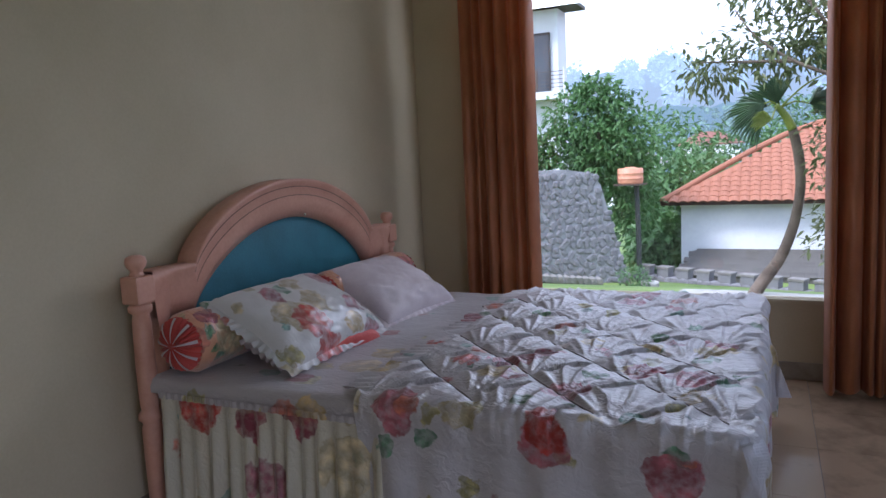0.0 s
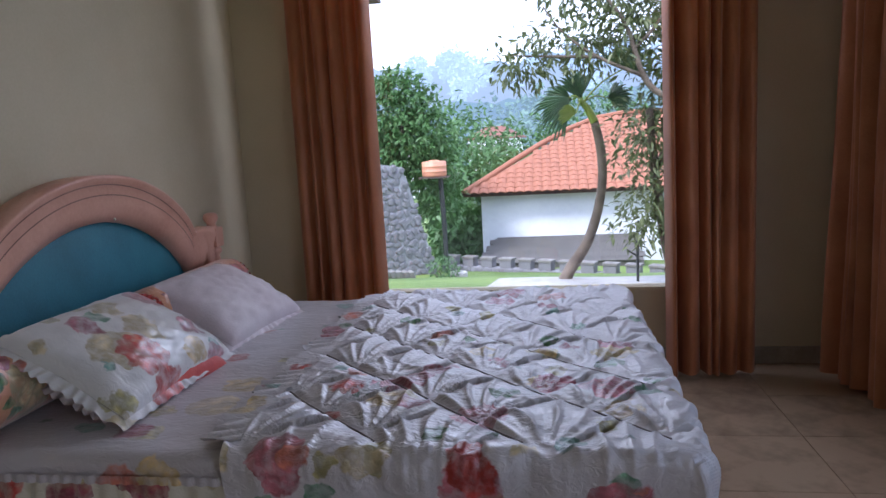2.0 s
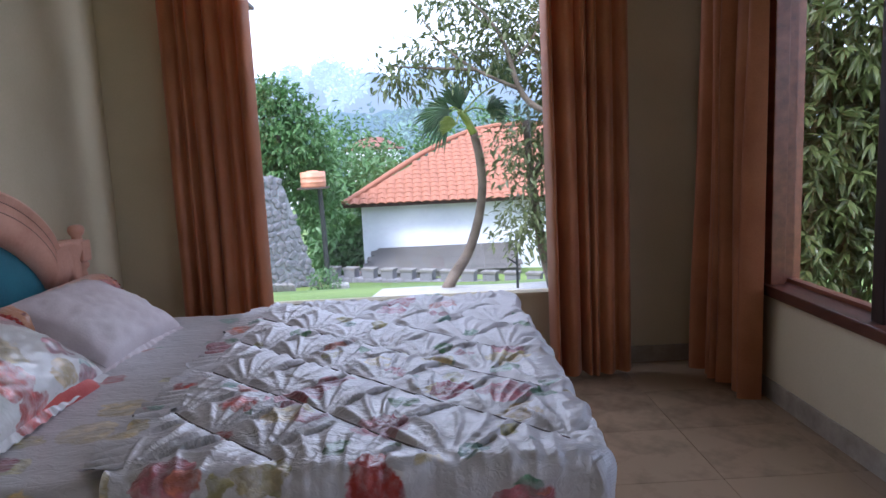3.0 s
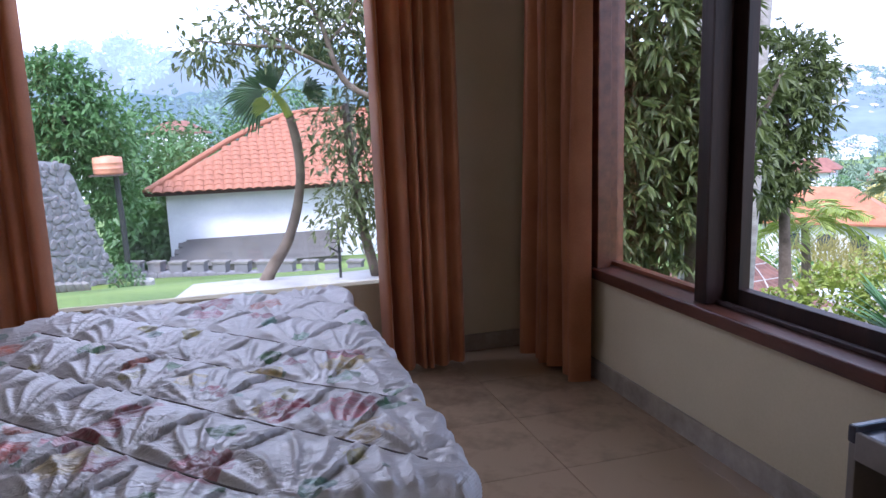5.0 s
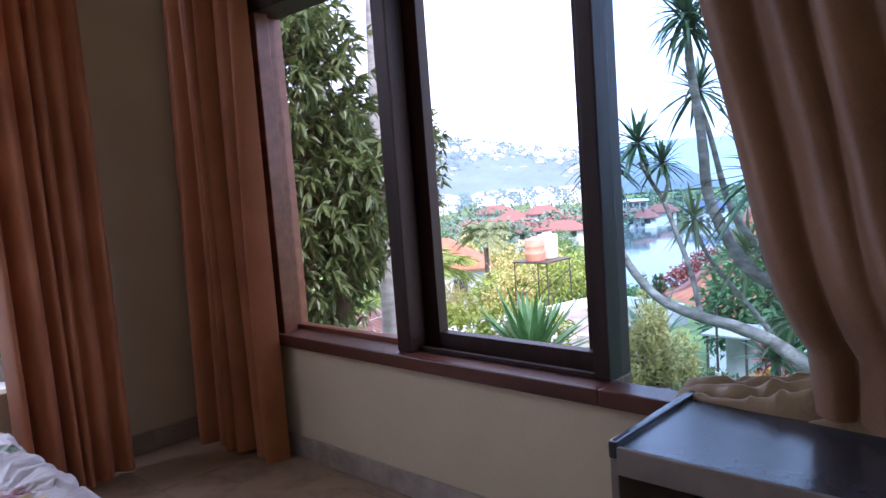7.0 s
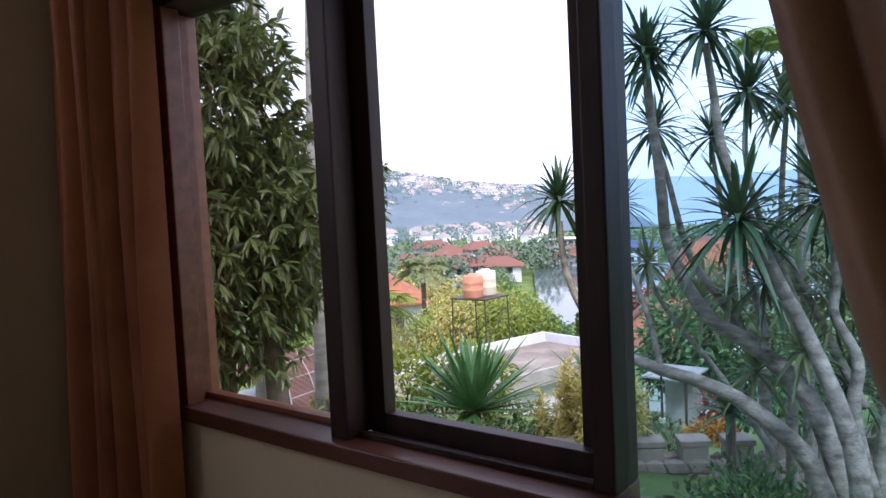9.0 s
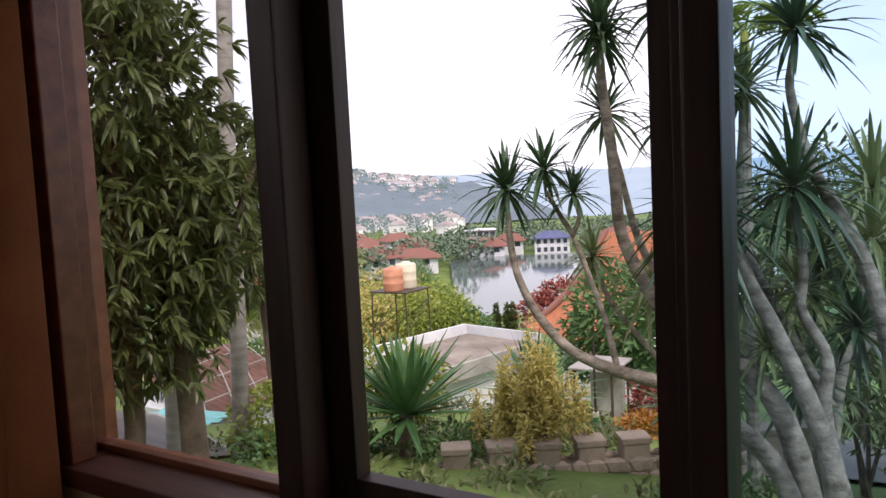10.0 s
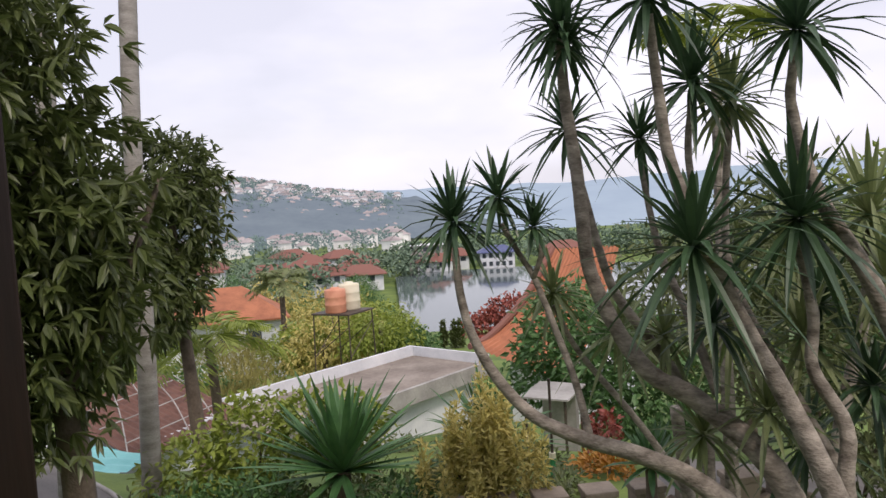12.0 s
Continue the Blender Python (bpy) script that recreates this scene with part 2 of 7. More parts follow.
M = {
    "plaster": material("cream_plaster", (0.53, 0.45, 0.30), (0.63, 0.54, 0.375), 2.0, 0.75, 0.05, 90),
    "ceiling": material("cream_ceiling_paint", (0.44, 0.40, 0.33), (0.54, 0.49, 0.41), 2.0, 0.8, 0.03),
    "marble": material("brown_marble", (0.10, 0.064, 0.038), (0.34, 0.24, 0.155), 4.5, 0.13, 0.02, 22, rand=0.3),
    "joint": material("floor_joint", (0.12, 0.10, 0.08), (0.2, 0.17, 0.14), 20, 0.8, 0.1),
    "baseboard": material("marble_skirting", (0.24, 0.2, 0.155), (0.42, 0.36, 0.29), 9, 0.3, 0.02, 40),
    "frame": material("dark_stained_wood", (0.013, 0.006, 0.005), (0.05, 0.02, 0.014), 3, 0.5, 0.06, 30, spec=0.3, stretch=(6, 6, 0.6)),
    # jamb's copy of the red-brown wood, light falling on it put into the colour
    "jamblit": material("red_brown_varnish_lit", (0.15, 0.045, 0.022), (0.31, 0.105, 0.05), 3, 0.33, 0.05, 30, stretch=(6, 0.6, 6)),
    "sillfront": material("dark_red_brown_varnish", (0.06, 0.02, 0.012), (0.15, 0.05, 0.028), 3, 0.35, 0.05, 30, stretch=(6, 0.6, 6)),
    "curtain": material("rust_orange_satin", (0.40, 0.13, 0.045), (0.57, 0.225, 0.085), 4, 0.48, 0.06, 140, sheen=0.25, through_light=0.28),
    # copy of the curtain satin with backlit shade put into its colour
    "curtainshade": material("lined_satin_shade_tone", (0.19, 0.095, 0.046), (0.31, 0.165, 0.085), 4, 0.5, 0.06, 140, sheen=0.2, through_light=0.06),
    "lining": material("beige_satin", (0.27, 0.18, 0.09), (0.44, 0.33, 0.19), 12, 0.36, 0.05, 120, sheen=0.3),
    "pink": material("pink_peach_paint", (0.62, 0.31, 0.215), (0.76, 0.43, 0.315), 5, 0.42, 0.05, 60),
    "groove": material("brown_paint_line", (0.2, 0.1, 0.07), (0.3, 0.16, 0.12), 20, 0.6, 0.0),
    "teal": material("teal_blue_vinyl", (0.018, 0.13, 0.18), (0.035, 0.205, 0.27), 5, 0.5, 0.12, 120),
    "floral": floral("floral_cotton", (0.56, 0.525, 0.53), 4.9, 0.47, sheen=0.15, creases=0.3),
    "floral_skirt": floral("floral_frill_cotton", (0.58, 0.53, 0.41), 4.9, 0.68),
    "floral_sheet": floral("faded_floral_sheet", (0.47, 0.43, 0.43), 4.2, 0.40),
    "floral_pillow": floral("floral_pillow_cotton", (0.66, 0.63, 0.60), 5.4, 0.62, creases=0.1),
    "mauve": material("pale_mauve_cotton", (0.55, 0.45, 0.46), (0.68, 0.60, 0.60), 6, 0.6, 0.1, 120, sheen=0.3),
    "redcloth": material("coral_red_cotton", (0.50, 0.05, 0.04), (0.66, 0.11, 0.08), 8, 0.6, 0.1, 120, sheen=0.2),
    "orangecloth": material("orange_print_cotton", (0.62, 0.10, 0.05), (0.80, 0.42, 0.24), 14, 0.6, 0.1, 120, sheen=0.2),
    # faint blue of the sky's reflection is put into the base colour
    "desk": material("dark_laminate_sky_tint", (0.032, 0.032, 0.040), (0.06, 0.06, 0.075), 4, 0.22, 0.02, 60),
    "deskedge": material("grey_brown_edge_strip", (0.16, 0.135, 0.12), (0.25, 0.215, 0.19), 6, 0.5, 0.05, 40),
    "stitch": material("grey_brown_seam_shade", (0.10, 0.08, 0.075), (0.2, 0.17, 0.16), 60, 0.8, 0.0),
    "bolsterprint": floral("orange_floral_print", (0.62, 0.30, 0.17), 8.0, 0.7),
    "glass": glass("window_glass", (0.97, 0.98, 0.98)),
    "blueglass": glass("blue_tinted_glass", (0.58, 0.80, 0.96)),
    # outdoors
    "grass": material("lawn_and_slope", (0.045, 0.095, 0.018), (0.17, 0.24, 0.045), 0.35, 0.9, 0.4, 14),
    "concrete": material("pale_concrete", (0.22, 0.215, 0.20), (0.43, 0.42, 0.40), 1.2, 0.85, 0.2, 12),
    "roofslab": material("stained_flat_roof", (0.14, 0.115, 0.095), (0.33, 0.29, 0.25), 0.6, 0.9, 0.1, 6),
    "asphalt": material("grey_drive", (0.09, 0.085, 0.08), (0.17, 0.16, 0.15), 1.2, 0.9, 0.2, 20),
    "whitewall": material("weathered_whitewash", (0.52, 0.55, 0.59), (0.77, 0.79, 0.81), 0.7, 0.85, 0.1, 12),
    "rooftile": material("terracotta_tile", (0.10, 0.042, 0.028), (0.30, 0.12, 0.068), 3, 0.8, 0.15, 30, rand=0.5),
    "rooftile_far": material("aged_terracotta", (0.10, 0.043, 0.034), (0.21, 0.09, 0.068), 1.5, 0.8, 0.1, 8, rand=0.3),
    "patchroof": material("patchy_terracotta", (0.12, 0.042, 0.024), (0.40, 0.15, 0.075), 0.7, 0.8, 0.3, 5, rand=0.2),
    "brownroof": material("brown_weathered_tile", (0.06, 0.03, 0.024), (0.15, 0.075, 0.056), 2.5, 0.85, 0.2, 12, rand=0.3),
    "slate": material("mossy_grey_tile", (0.03, 0.029, 0.027), (0.095, 0.09, 0.082), 1.5, 0.85, 0.2, 14, rand=0.3),
    "stone": material("grey_river_stone", (0.045, 0.045, 0.05), (0.17, 0.168, 0.18), 4, 0.85, 0.3, 25, rand=0.4),
    "mortar": material("pale_mortar", (0.2, 0.2, 0.215), (0.33, 0.33, 0.35), 4, 0.9, 0.2, 25),
    "stonecap": material("stone_cap", (0.07, 0.066, 0.062), (0.2, 0.19, 0.175), 5, 0.85, 0.3, 25, rand=0.2),
    "brownstone": material("brown_stone_block", (0.12, 0.095, 0.075), (0.30, 0.25, 0.2), 4, 0.85, 0.3, 25, rand=0.25),
    "bark": material("grey_ringed_bark", (0.085, 0.07, 0.055), (0.40, 0.36, 0.305), 7, 0.9, 0.5, 34, stretch=(1, 1, 2.2)),
    "palebark": material("pale_grey_palm_bark", (0.2, 0.185, 0.165), (0.42, 0.40, 0.37), 4, 0.9, 0.4, 30, stretch=(1, 1, 3)),
    "barkbrown": material("brown_bark", (0.07, 0.052, 0.038), (0.19, 0.15, 0.115), 5, 0.9, 0.5, 30),
    "leafdark": material("dark_broad_leaf", (0.014, 0.026, 0.009), (0.10, 0.13, 0.04), 3, 0.40, 0.0, 20, rand=0.4, through_light=0.35),
    "leafmango": material("olive_leaf", (0.03, 0.05, 0.018), (0.12, 0.15, 0.055), 3, 0.45, 0.0, 20, rand=0.35, through_light=0.25),
    "leafstrap": material("strap_leaf", (0.010, 0.030, 0.017), (0.046, 0.095, 0.042), 4, 0.4, 0.0, 20, rand=0.3, through_light=0.15),
    "leafpale": material("pale_strap_leaf", (0.06, 0.10, 0.035), (0.18, 0.22, 0.09), 4, 0.5, 0.0, 20, rand=0.3, through_light=0.2),
    "agave": material("agave_leaf", (0.02, 0.07, 0.028), (0.07, 0.17, 0.055), 4, 0.4, 0.0, 20, rand=0.2, through_light=0.1),
    "croton": material("yellow_green_leaf", (0.17, 0.18, 0.03), (0.52, 0.45, 0.15), 4, 0.45, 0.0, 20, rand=0.35, through_light=0.25),
    "lime": material("lime_green_leaf", (0.07, 0.14, 0.02), (0.24, 0.30, 0.05), 4, 0.45, 0.0, 20, rand=0.35, through_light=0.25),
    "green": material("mid_green_leaf", (0.02, 0.065, 0.02), (0.09, 0.19, 0.06), 4, 0.5, 0.0, 20, rand=0.35, through_light=0.2),
    "redleaf": material("red_bract", (0.09, 0.028, 0.02), (0.27, 0.065, 0.045), 4, 0.5, 0.0, 20, rand=0.35),
    "orangeleaf": material("orange_leaf", (0.35, 0.09, 0.02), (0.55, 0.26, 0.04), 4, 0.5, 0.0, 20, rand=0.35),
    "palmyellow": material("yellow_palm_sheath", (0.5, 0.42, 0.06), (0.65, 0.58, 0.15), 4, 0.5, 0.0, 20),
    "tankorange": material("orange_plastic", (0.50, 0.19, 0.11), (0.66, 0.32, 0.20), 2, 0.45, 0.02, 20),
    "tankcream": material("cream_plastic", (0.62, 0.57, 0.42), (0.76, 0.71, 0.56), 2, 0.45, 0.02, 20),
    "steel": material("rusty_steel", (0.045, 0.035, 0.03), (0.12, 0.09, 0.07), 10, 0.6, 0.2, 40, metal=0.3),
    "black": material("black_paint", (0.012, 0.014, 0.014), (0.03, 0.034, 0.033), 10, 0.5, 0.05),
    "bluepaint": material("blue_roof_paint", (0.055, 0.07, 0.16), (0.10, 0.12, 0.24), 1, 0.6, 0.05),
    "darkglass": material("dark_window", (0.03, 0.04, 0.05), (0.07, 0.085, 0.10), 1, 0.15, 0.0),
    "greenpaint": material("green_paint", (0.03, 0.22, 0.09), (0.05, 0.32, 0.13), 6, 0.5, 0.05),
    "teal_tarp": material("turquoise_sheet", (0.13, 0.42, 0.42), (0.22, 0.55, 0.54), 2, 0.6, 0.1),
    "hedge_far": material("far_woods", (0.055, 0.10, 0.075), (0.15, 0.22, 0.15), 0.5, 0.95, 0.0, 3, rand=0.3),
    "yellowgrass": material("dry_grass", (0.17, 0.16, 0.045), (0.33, 0.30, 0.10), 1.0, 0.95, 0.2, 12),
}


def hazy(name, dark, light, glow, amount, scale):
    """A backdrop beyond 50 m; bright air is painted in as bluish colour and glow."""
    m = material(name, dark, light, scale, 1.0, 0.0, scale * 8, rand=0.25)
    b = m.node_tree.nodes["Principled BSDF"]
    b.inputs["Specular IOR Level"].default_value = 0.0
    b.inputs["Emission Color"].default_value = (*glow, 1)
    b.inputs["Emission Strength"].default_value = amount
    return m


# distance haze is put into these colours and their emission
M["hill_near"] = hazy("wooded_hill_painted_haze", (0.05, 0.075, 0.08), (0.12, 0.16, 0.16), (0.44, 0.62, 0.78), 0.42, 0.03)
M["hill_far"] = hazy("far_hill_painted_haze", (0.10, 0.15, 0.2), (0.16, 0.22, 0.26), (0.58, 0.69, 0.85), 0.5, 0.02)
M["town"] = hazy("far_walls_painted_haze", (0.42, 0.40, 0.38), (0.75, 0.74, 0.72), (0.6, 0.66, 0.76), 0.27, 0.05)
M["townroof"] = hazy("far_roofs_painted_haze", (0.13, 0.10, 0.095), (0.34, 0.29, 0.28), (0.5, 0.56, 0.64), 0.26, 0.05)
M["hill_town"] = hazy("dark_hill_painted_haze", (0.035, 0.05, 0.06), (0.09, 0.115, 0.12), (0.42, 0.53, 0.68), 0.36, 0.03)
M["townwood"] = hazy("far_trees_painted_haze", (0.04, 0.08, 0.06), (0.11, 0.17, 0.12), (0.42, 0.56, 0.68), 0.26, 0.05)

lake = bpy.data.materials.new("still_lake")
lake.use_nodes = True
lb = lake.node_tree.nodes["Principled BSDF"]
lb.inputs["Base Color"].default_value, lb.inputs["Roughness"].default_value, lb.inputs["IOR"].default_value = (0.09, 0.12, 0.12, 1), 0.07, 1.33
lnz, lbp = lake.node_tree.nodes.new("ShaderNodeTexNoise"), lake.node_tree.nodes.new("ShaderNodeBump")
lnz.inputs["Scale"].default_value = 60
lbp.inputs["Strength"].default_value, lbp.inputs["Distance"].default_value = 0.06, 0.1
lake.node_tree.links.new(lnz.outputs["Fac"], lbp.inputs["Height"])
lake.node_tree.links.new(lbp.outputs["Normal"], lb.inputs["Normal"])
M["lake"] = lake


# ---- building helpers ----
def data_mesh(name, verts, faces, mat, smooth=False):
    me = bpy.data.meshes.new(name)
    me.from_pydata([tuple(v) for v in verts], [], [tuple(f) for f in faces])
    me.materials.append(mat)
    if smooth:
        me.polygons.foreach_set("use_smooth", [True] * len(me.polygons))
    me.update()
    return me


def thing(name, label, category, at=(0, 0, 0), kind="", group=""):
    e = new(name)
    e.empty_display_size = 0.1
    e.location = at
    return tagged(e, label, category, group, kind)


def put(ob, parent):
    """Hang ob, built in world places, under parent without moving it."""
    if parent is not None:
        ob.parent = parent
        ob.matrix_parent_inverse = parent_world(parent).inverted()
    return ob


def parent_world(ob):
    m = ob.matrix_basis.copy()
    if ob.parent is not None:
        m = parent_world(ob.parent) @ ob.matrix_parent_inverse @ m
    return m


def part(name, bm, mat, parent, label="", smooth=False):
    me = bpy.data.meshes.new(name)
    bm.to_mesh(me)
    bm.free()
    me.materials.append(mat)
    if smooth:
        me.polygons.foreach_set("use_smooth", [True] * len(me.polygons))
    ob = put(new(name, me), parent)
    if label:
        ob["label"] = label
    return ob


def part_data(name, verts, faces, mat, parent, label="", smooth=False, kind=""):
    ob = put(new(name, data_mesh(name, verts, faces, mat, smooth)), parent)
    return tagged(ob, label, "", "", kind)


def solo(name, bm, mat, label, category="", kind="", group="", smooth=False):
    ob = part(name, bm, mat, None, "", smooth)
    return tagged(ob, label, category, group, kind)


def box(x0, x1, y0, y1, z0, z1, bevel=0.0):
    bm = bmesh.new()
    bmesh.ops.create_cube(bm, size=1.0)
    for v in bm.verts:
        v.co = Vector(((x0 + x1) / 2 + v.co.x * (x1 - x0), (y0 + y1) / 2 + v.co.y * (y1 - y0), (z0 + z1) / 2 + v.co.z * (z1 - z0)))
    if bevel:
        bmesh.ops.bevel(bm, geom=bm.edges[:], offset=bevel, segments=2, affect="EDGES", profile=0.6)
    return bm


def join_boxes(rows, bevel=0.0):
    bm = bmesh.new()
    for r in rows:
        b2 = box(*r, bevel=bevel)
        me = bpy.data.meshes.new("tmp")
        b2.to_mesh(me)
        b2.free()
        bm.from_mesh(me)
        bpy.data.meshes.remove(me)
    return bm


def turned(profile, segments=20):
    """A body of revolution about z from (radius, height) pairs."""
    bm = bmesh.new()
    rings = []
    for r, z in profile:
        rings.append([bm.verts.new((r * math.cos(2 * math.pi * k / segments), r * math.sin(2 * math.pi * k / segments), z)) for k in range(segments)])
    for a, b in zip(rings, rings[1:]):
        for k in range(segments):
            bm.faces.new((a[k], a[(k + 1) % segments], b[(k + 1) % segments], b[k]))
    bm.faces.new(rings[0][::-1])
    bm.faces.new(rings[-1])
    return bm


def tube(points, radii, segments=10, wobble=0.0, seed=0):
    """A tapered limb along points: vertices and faces."""
    rng = np.random.default_rng(seed)
    pts = [Vector(p) for p in points]
    # smooth the line
    fine, fr = [], []
    for i in range(len(pts) - 1):
        p0, p1, p2, p3 = pts[max(i - 1, 0)], pts[i], pts[i + 1], pts[min(i + 2, len(pts) - 1)]
        for k in range(5):
            u = k / 5
            fine.append(0.5 * ((2 * p1) + (p2 - p0) * u + (2 * p0 - 5 * p1 + 4 * p2 - p3) * u * u + (3 * p1 - p0 - 3 * p2 + p3) * u ** 3))
            fr.append(radii[i] + (radii[i + 1] - radii[i]) * u)
    fine.append(pts[-1])
    fr.append(radii[-1])
    verts, faces = [], []
    for i, p in enumerate(fine):
        d = (fine[min(i + 1, len(fine) - 1)] - fine[max(i - 1, 0)]).normalized()
        side = d.cross(Vector((0.3, 0.9, 0.2))).normalized()
        up = d.cross(side)
        for k in range(segments):
            a = 2 * math.pi * k / segments
            r = fr[i] * (1 + wobble * rng.uniform(-1, 1))
            verts.append(p + side * (math.cos(a) * r) + up * (math.sin(a) * r))
    for i in range(len(fine) - 1):
        for k in range(segments):
            a, b = i * segments, (i + 1) * segments
            faces.append((a + k, a + (k + 1) % segments, b + (k + 1) % segments, b + k))
    faces.append(tuple(range(segments))[::-1])
    faces.append(tuple(range(len(verts) - segments, len(verts))))
    return verts, faces


def leaves(blobs, count, length, width, seed, droop=0.35, shell=0.55, whorl=1):
    """Many single leaves, each folded along its midrib, filling round clumps (x, y, z, rx, ry, rz); whorl: leaves round one shoot tip."""
    rng = np.random.default_rng(seed)
    blobs = np.array(blobs, float)
    vol = blobs[:, 3] * blobs[:, 4] * blobs[:, 5]
    shoots = max(1, count // whorl)
    count = shoots * whorl
    which = rng.choice(len(blobs), shoots, p=vol ** 0.8 / (vol ** 0.8).sum())
    d = rng.normal(size=(shoots, 3))
    d /= np.linalg.norm(d, axis=1)[:, None]
    rad = shell + (1 - shell) * rng.random(shoots) ** 0.6
    rad *= 1 + 0.12 * rng.normal(size=shoots)
    base = np.repeat(blobs[which, :3] + d * blobs[which, 3:] * rad[:, None], whorl, 0)
    way = np.repeat(d, whorl, 0) * 0.7 + rng.normal(size=(count, 3)) * (0.55 if whorl == 1 else 0.8)
    way[:, 2] -= droop
    way /= np.linalg.norm(way, axis=1)[:, None]
    side = np.cross(way, rng.normal(size=(count, 3)) * 0.5 + np.array([0, 0, 1.0]))
    side /= np.linalg.norm(side, axis=1)[:, None] + 1e-9
    nor = np.cross(side, way)
    ln = length * rng.uniform(0.6, 1.25, count)[:, None]
    wd = width * rng.uniform(0.7, 1.2, count)[:, None]
    if length > 0.21:
        mid = base + way * ln * 0.45
        v = np.stack([base, mid + side * wd / 2 + nor * wd * 0.2, base + way * ln - nor * ln * 0.12, mid - side * wd / 2 + nor * wd * 0.2], 1).reshape(-1, 3)
        i = np.arange(count)[:, None] * 4
        f = np.concatenate([i + np.array([[0, 1, 2]]), i + np.array([[0, 2, 3]])])
        return v.tolist(), f.tolist()
    sag = rng.uniform(0.05, 0.3, count)[:, None]
    rib = [base + way * ln * u - np.array([0, 0, 1.0]) * sag * ln * u * u for u in (0.0, 0.35, 0.7, 1.0)]
    lift = nor * wd * 0.18
    v = np.stack([rib[0], rib[1], rib[2], rib[3], rib[1] + side * wd / 2 + lift, rib[2] + side * wd * 0.36 + lift, rib[1] - side * wd / 2 + lift, rib[2] - side * wd * 0.36 + lift], 1).reshape(-1, 3)
    i = np.arange(count)[:, None] * 8
    f = np.concatenate([i + np.array([q]) for q in ([0, 4, 1], [0, 1, 6], [4, 5, 2], [4, 2, 1], [1, 2, 7], [1, 7, 6], [5, 3, 2], [2, 3, 7])])
    return v.tolist(), f.tolist()


def straps(centre, count, length, width, seed, up=0.2, low=-0.7, droop=0.35, axis=(0, 0, 1)):
    """A rosette of long tapering blades that arch outward from one point."""
    rng = np.random.default_rng(seed)
    c, ax = Vector(centre), Vector(axis).normalized()
    turn = ax.to_track_quat("Z", "Y").to_matrix()
    verts, faces = [], []
    for k in range(count):
        az = 2.399963 * k + rng.uniform(-0.25, 0.25)
        el = low + (1.35 - low) * ((k + 0.5) / count) ** 0.9 + rng.uniform(-0.12, 0.12)
        d = turn @ Vector((math.cos(az) * math.cos(el), math.sin(az) * math.cos(el), math.sin(el)))
        side = d.cross(Vector((0, 0, 1)))
        side = side.normalized() if side.length > 0.05 else Vector((1, 0, 0))
        ln = length * rng.uniform(0.75, 1.12)
        sag = droop * rng.uniform(0.3, 1.5) * max(0.15, math.cos(el))
        s = len(verts)
        nor = side.cross(d)
        for u, w in ((0.02, 0.45), (0.3, 1.0), (0.62, 0.85), (0.86, 0.45)):
            p = c + d * (ln * u) + Vector((0, 0, -1)) * (sag * ln * u ** 2.4)
            verts.append(p + side * (width * w / 2) + nor * (width * w * 0.16))
            verts.append(p)
            verts.append(p - side * (width * w / 2) + nor * (width * w * 0.16))
        verts.append(c + d * ln + Vector((0, 0, -1)) * (sag * ln))
        for j in range(3):
            a = s + 3 * j
            faces += [(a, a + 1, a + 4, a + 3), (a + 1, a + 2, a + 5, a + 4)]
        a = s + 9
        faces += [(a, a + 1, s + 12), (a + 1, a + 2, s + 12)]
    return verts, faces


def rosette(parent, mat, *args, **kw):
    """The blades of a large rosette, each one a part."""
    v, f = straps(*args, **kw)
    for k in range(len(v) // 13):
        part_data("leaf", v[13 * k:13 * k + 13], [tuple(i - 13 * k for i in q) for q in f[8 * k:8 * k + 8]], mat, parent)


def frond(base, way, length, leaflet, count, droop, seed, width=0.03):
    """A feather palm frond: an arching midrib with leaflets on both sides."""
    rng = np.random.default_rng(seed)
    b, d = Vector(base), Vector(way).normalized()
    side = d.cross(Vector((0, 0, 1))).normalized()
    verts, faces, mid = [], [], []
    for k in range(count + 1):
        u = k / count
        mid.append(b + d * (length * u) + Vector((0, 0, -1)) * (droop * length * u * u))
    for k in range(count):
        p, q = mid[k], mid[k + 1]
        t = (q - p).normalized()
        s = len(verts)
        verts += [p + side * 0.012, p - side * 0.012, q - side * 0.01, q + side * 0.01]
        faces.append((s, s + 1, s + 2, s + 3))
        if k / count < 0.12:
            continue
        u = k / count
        ln = leaflet * (math.sin(math.pi * (0.12 + 0.86 * u)) ** 0.6) * rng.uniform(0.85, 1.1)
        for sg in (-1, 1):
            w = (side * sg + t * 0.7 + Vector((0, 0, rng.uniform(-0.55, 0.05)))).normalized()
            s = len(verts)
            verts += [p, p + w * ln * 0.5 + t * width, p + w * ln + Vector((0, 0, -0.12 * ln)), p + w * ln * 0.5 - t * width]
            faces += [(s, s + 1, s + 2), (s, s + 2, s + 3)]
    return verts, faces


def merged(pieces):
    verts, faces = [], []
    for v, f in pieces:
        s = len(verts)
        verts += list(v)
        faces += [tuple(i + s for i in q) for q in f]
    return verts, faces


def sheet(fn, nu, nv):
    """A grid of nu by nv cells; fn(u, v) gives a place."""
    verts = [fn(i / nu, j / nv) for j in range(nv + 1) for i in range(nu + 1)]
    faces = [(j * (nu + 1) + i, j * (nu + 1) + i + 1, (j + 1) * (nu + 1) + i + 1, (j + 1) * (nu + 1) + i) for j in range(nv) for i in range(nu)]
    return verts, faces


# ---- the room ----
XH, XW, YW, YB, ZC = -2.13, 1.335, 4.5, -1.4, 2.9   # head wall, window wall 2, window wall 1, back wall, ceiling
T = 0.2

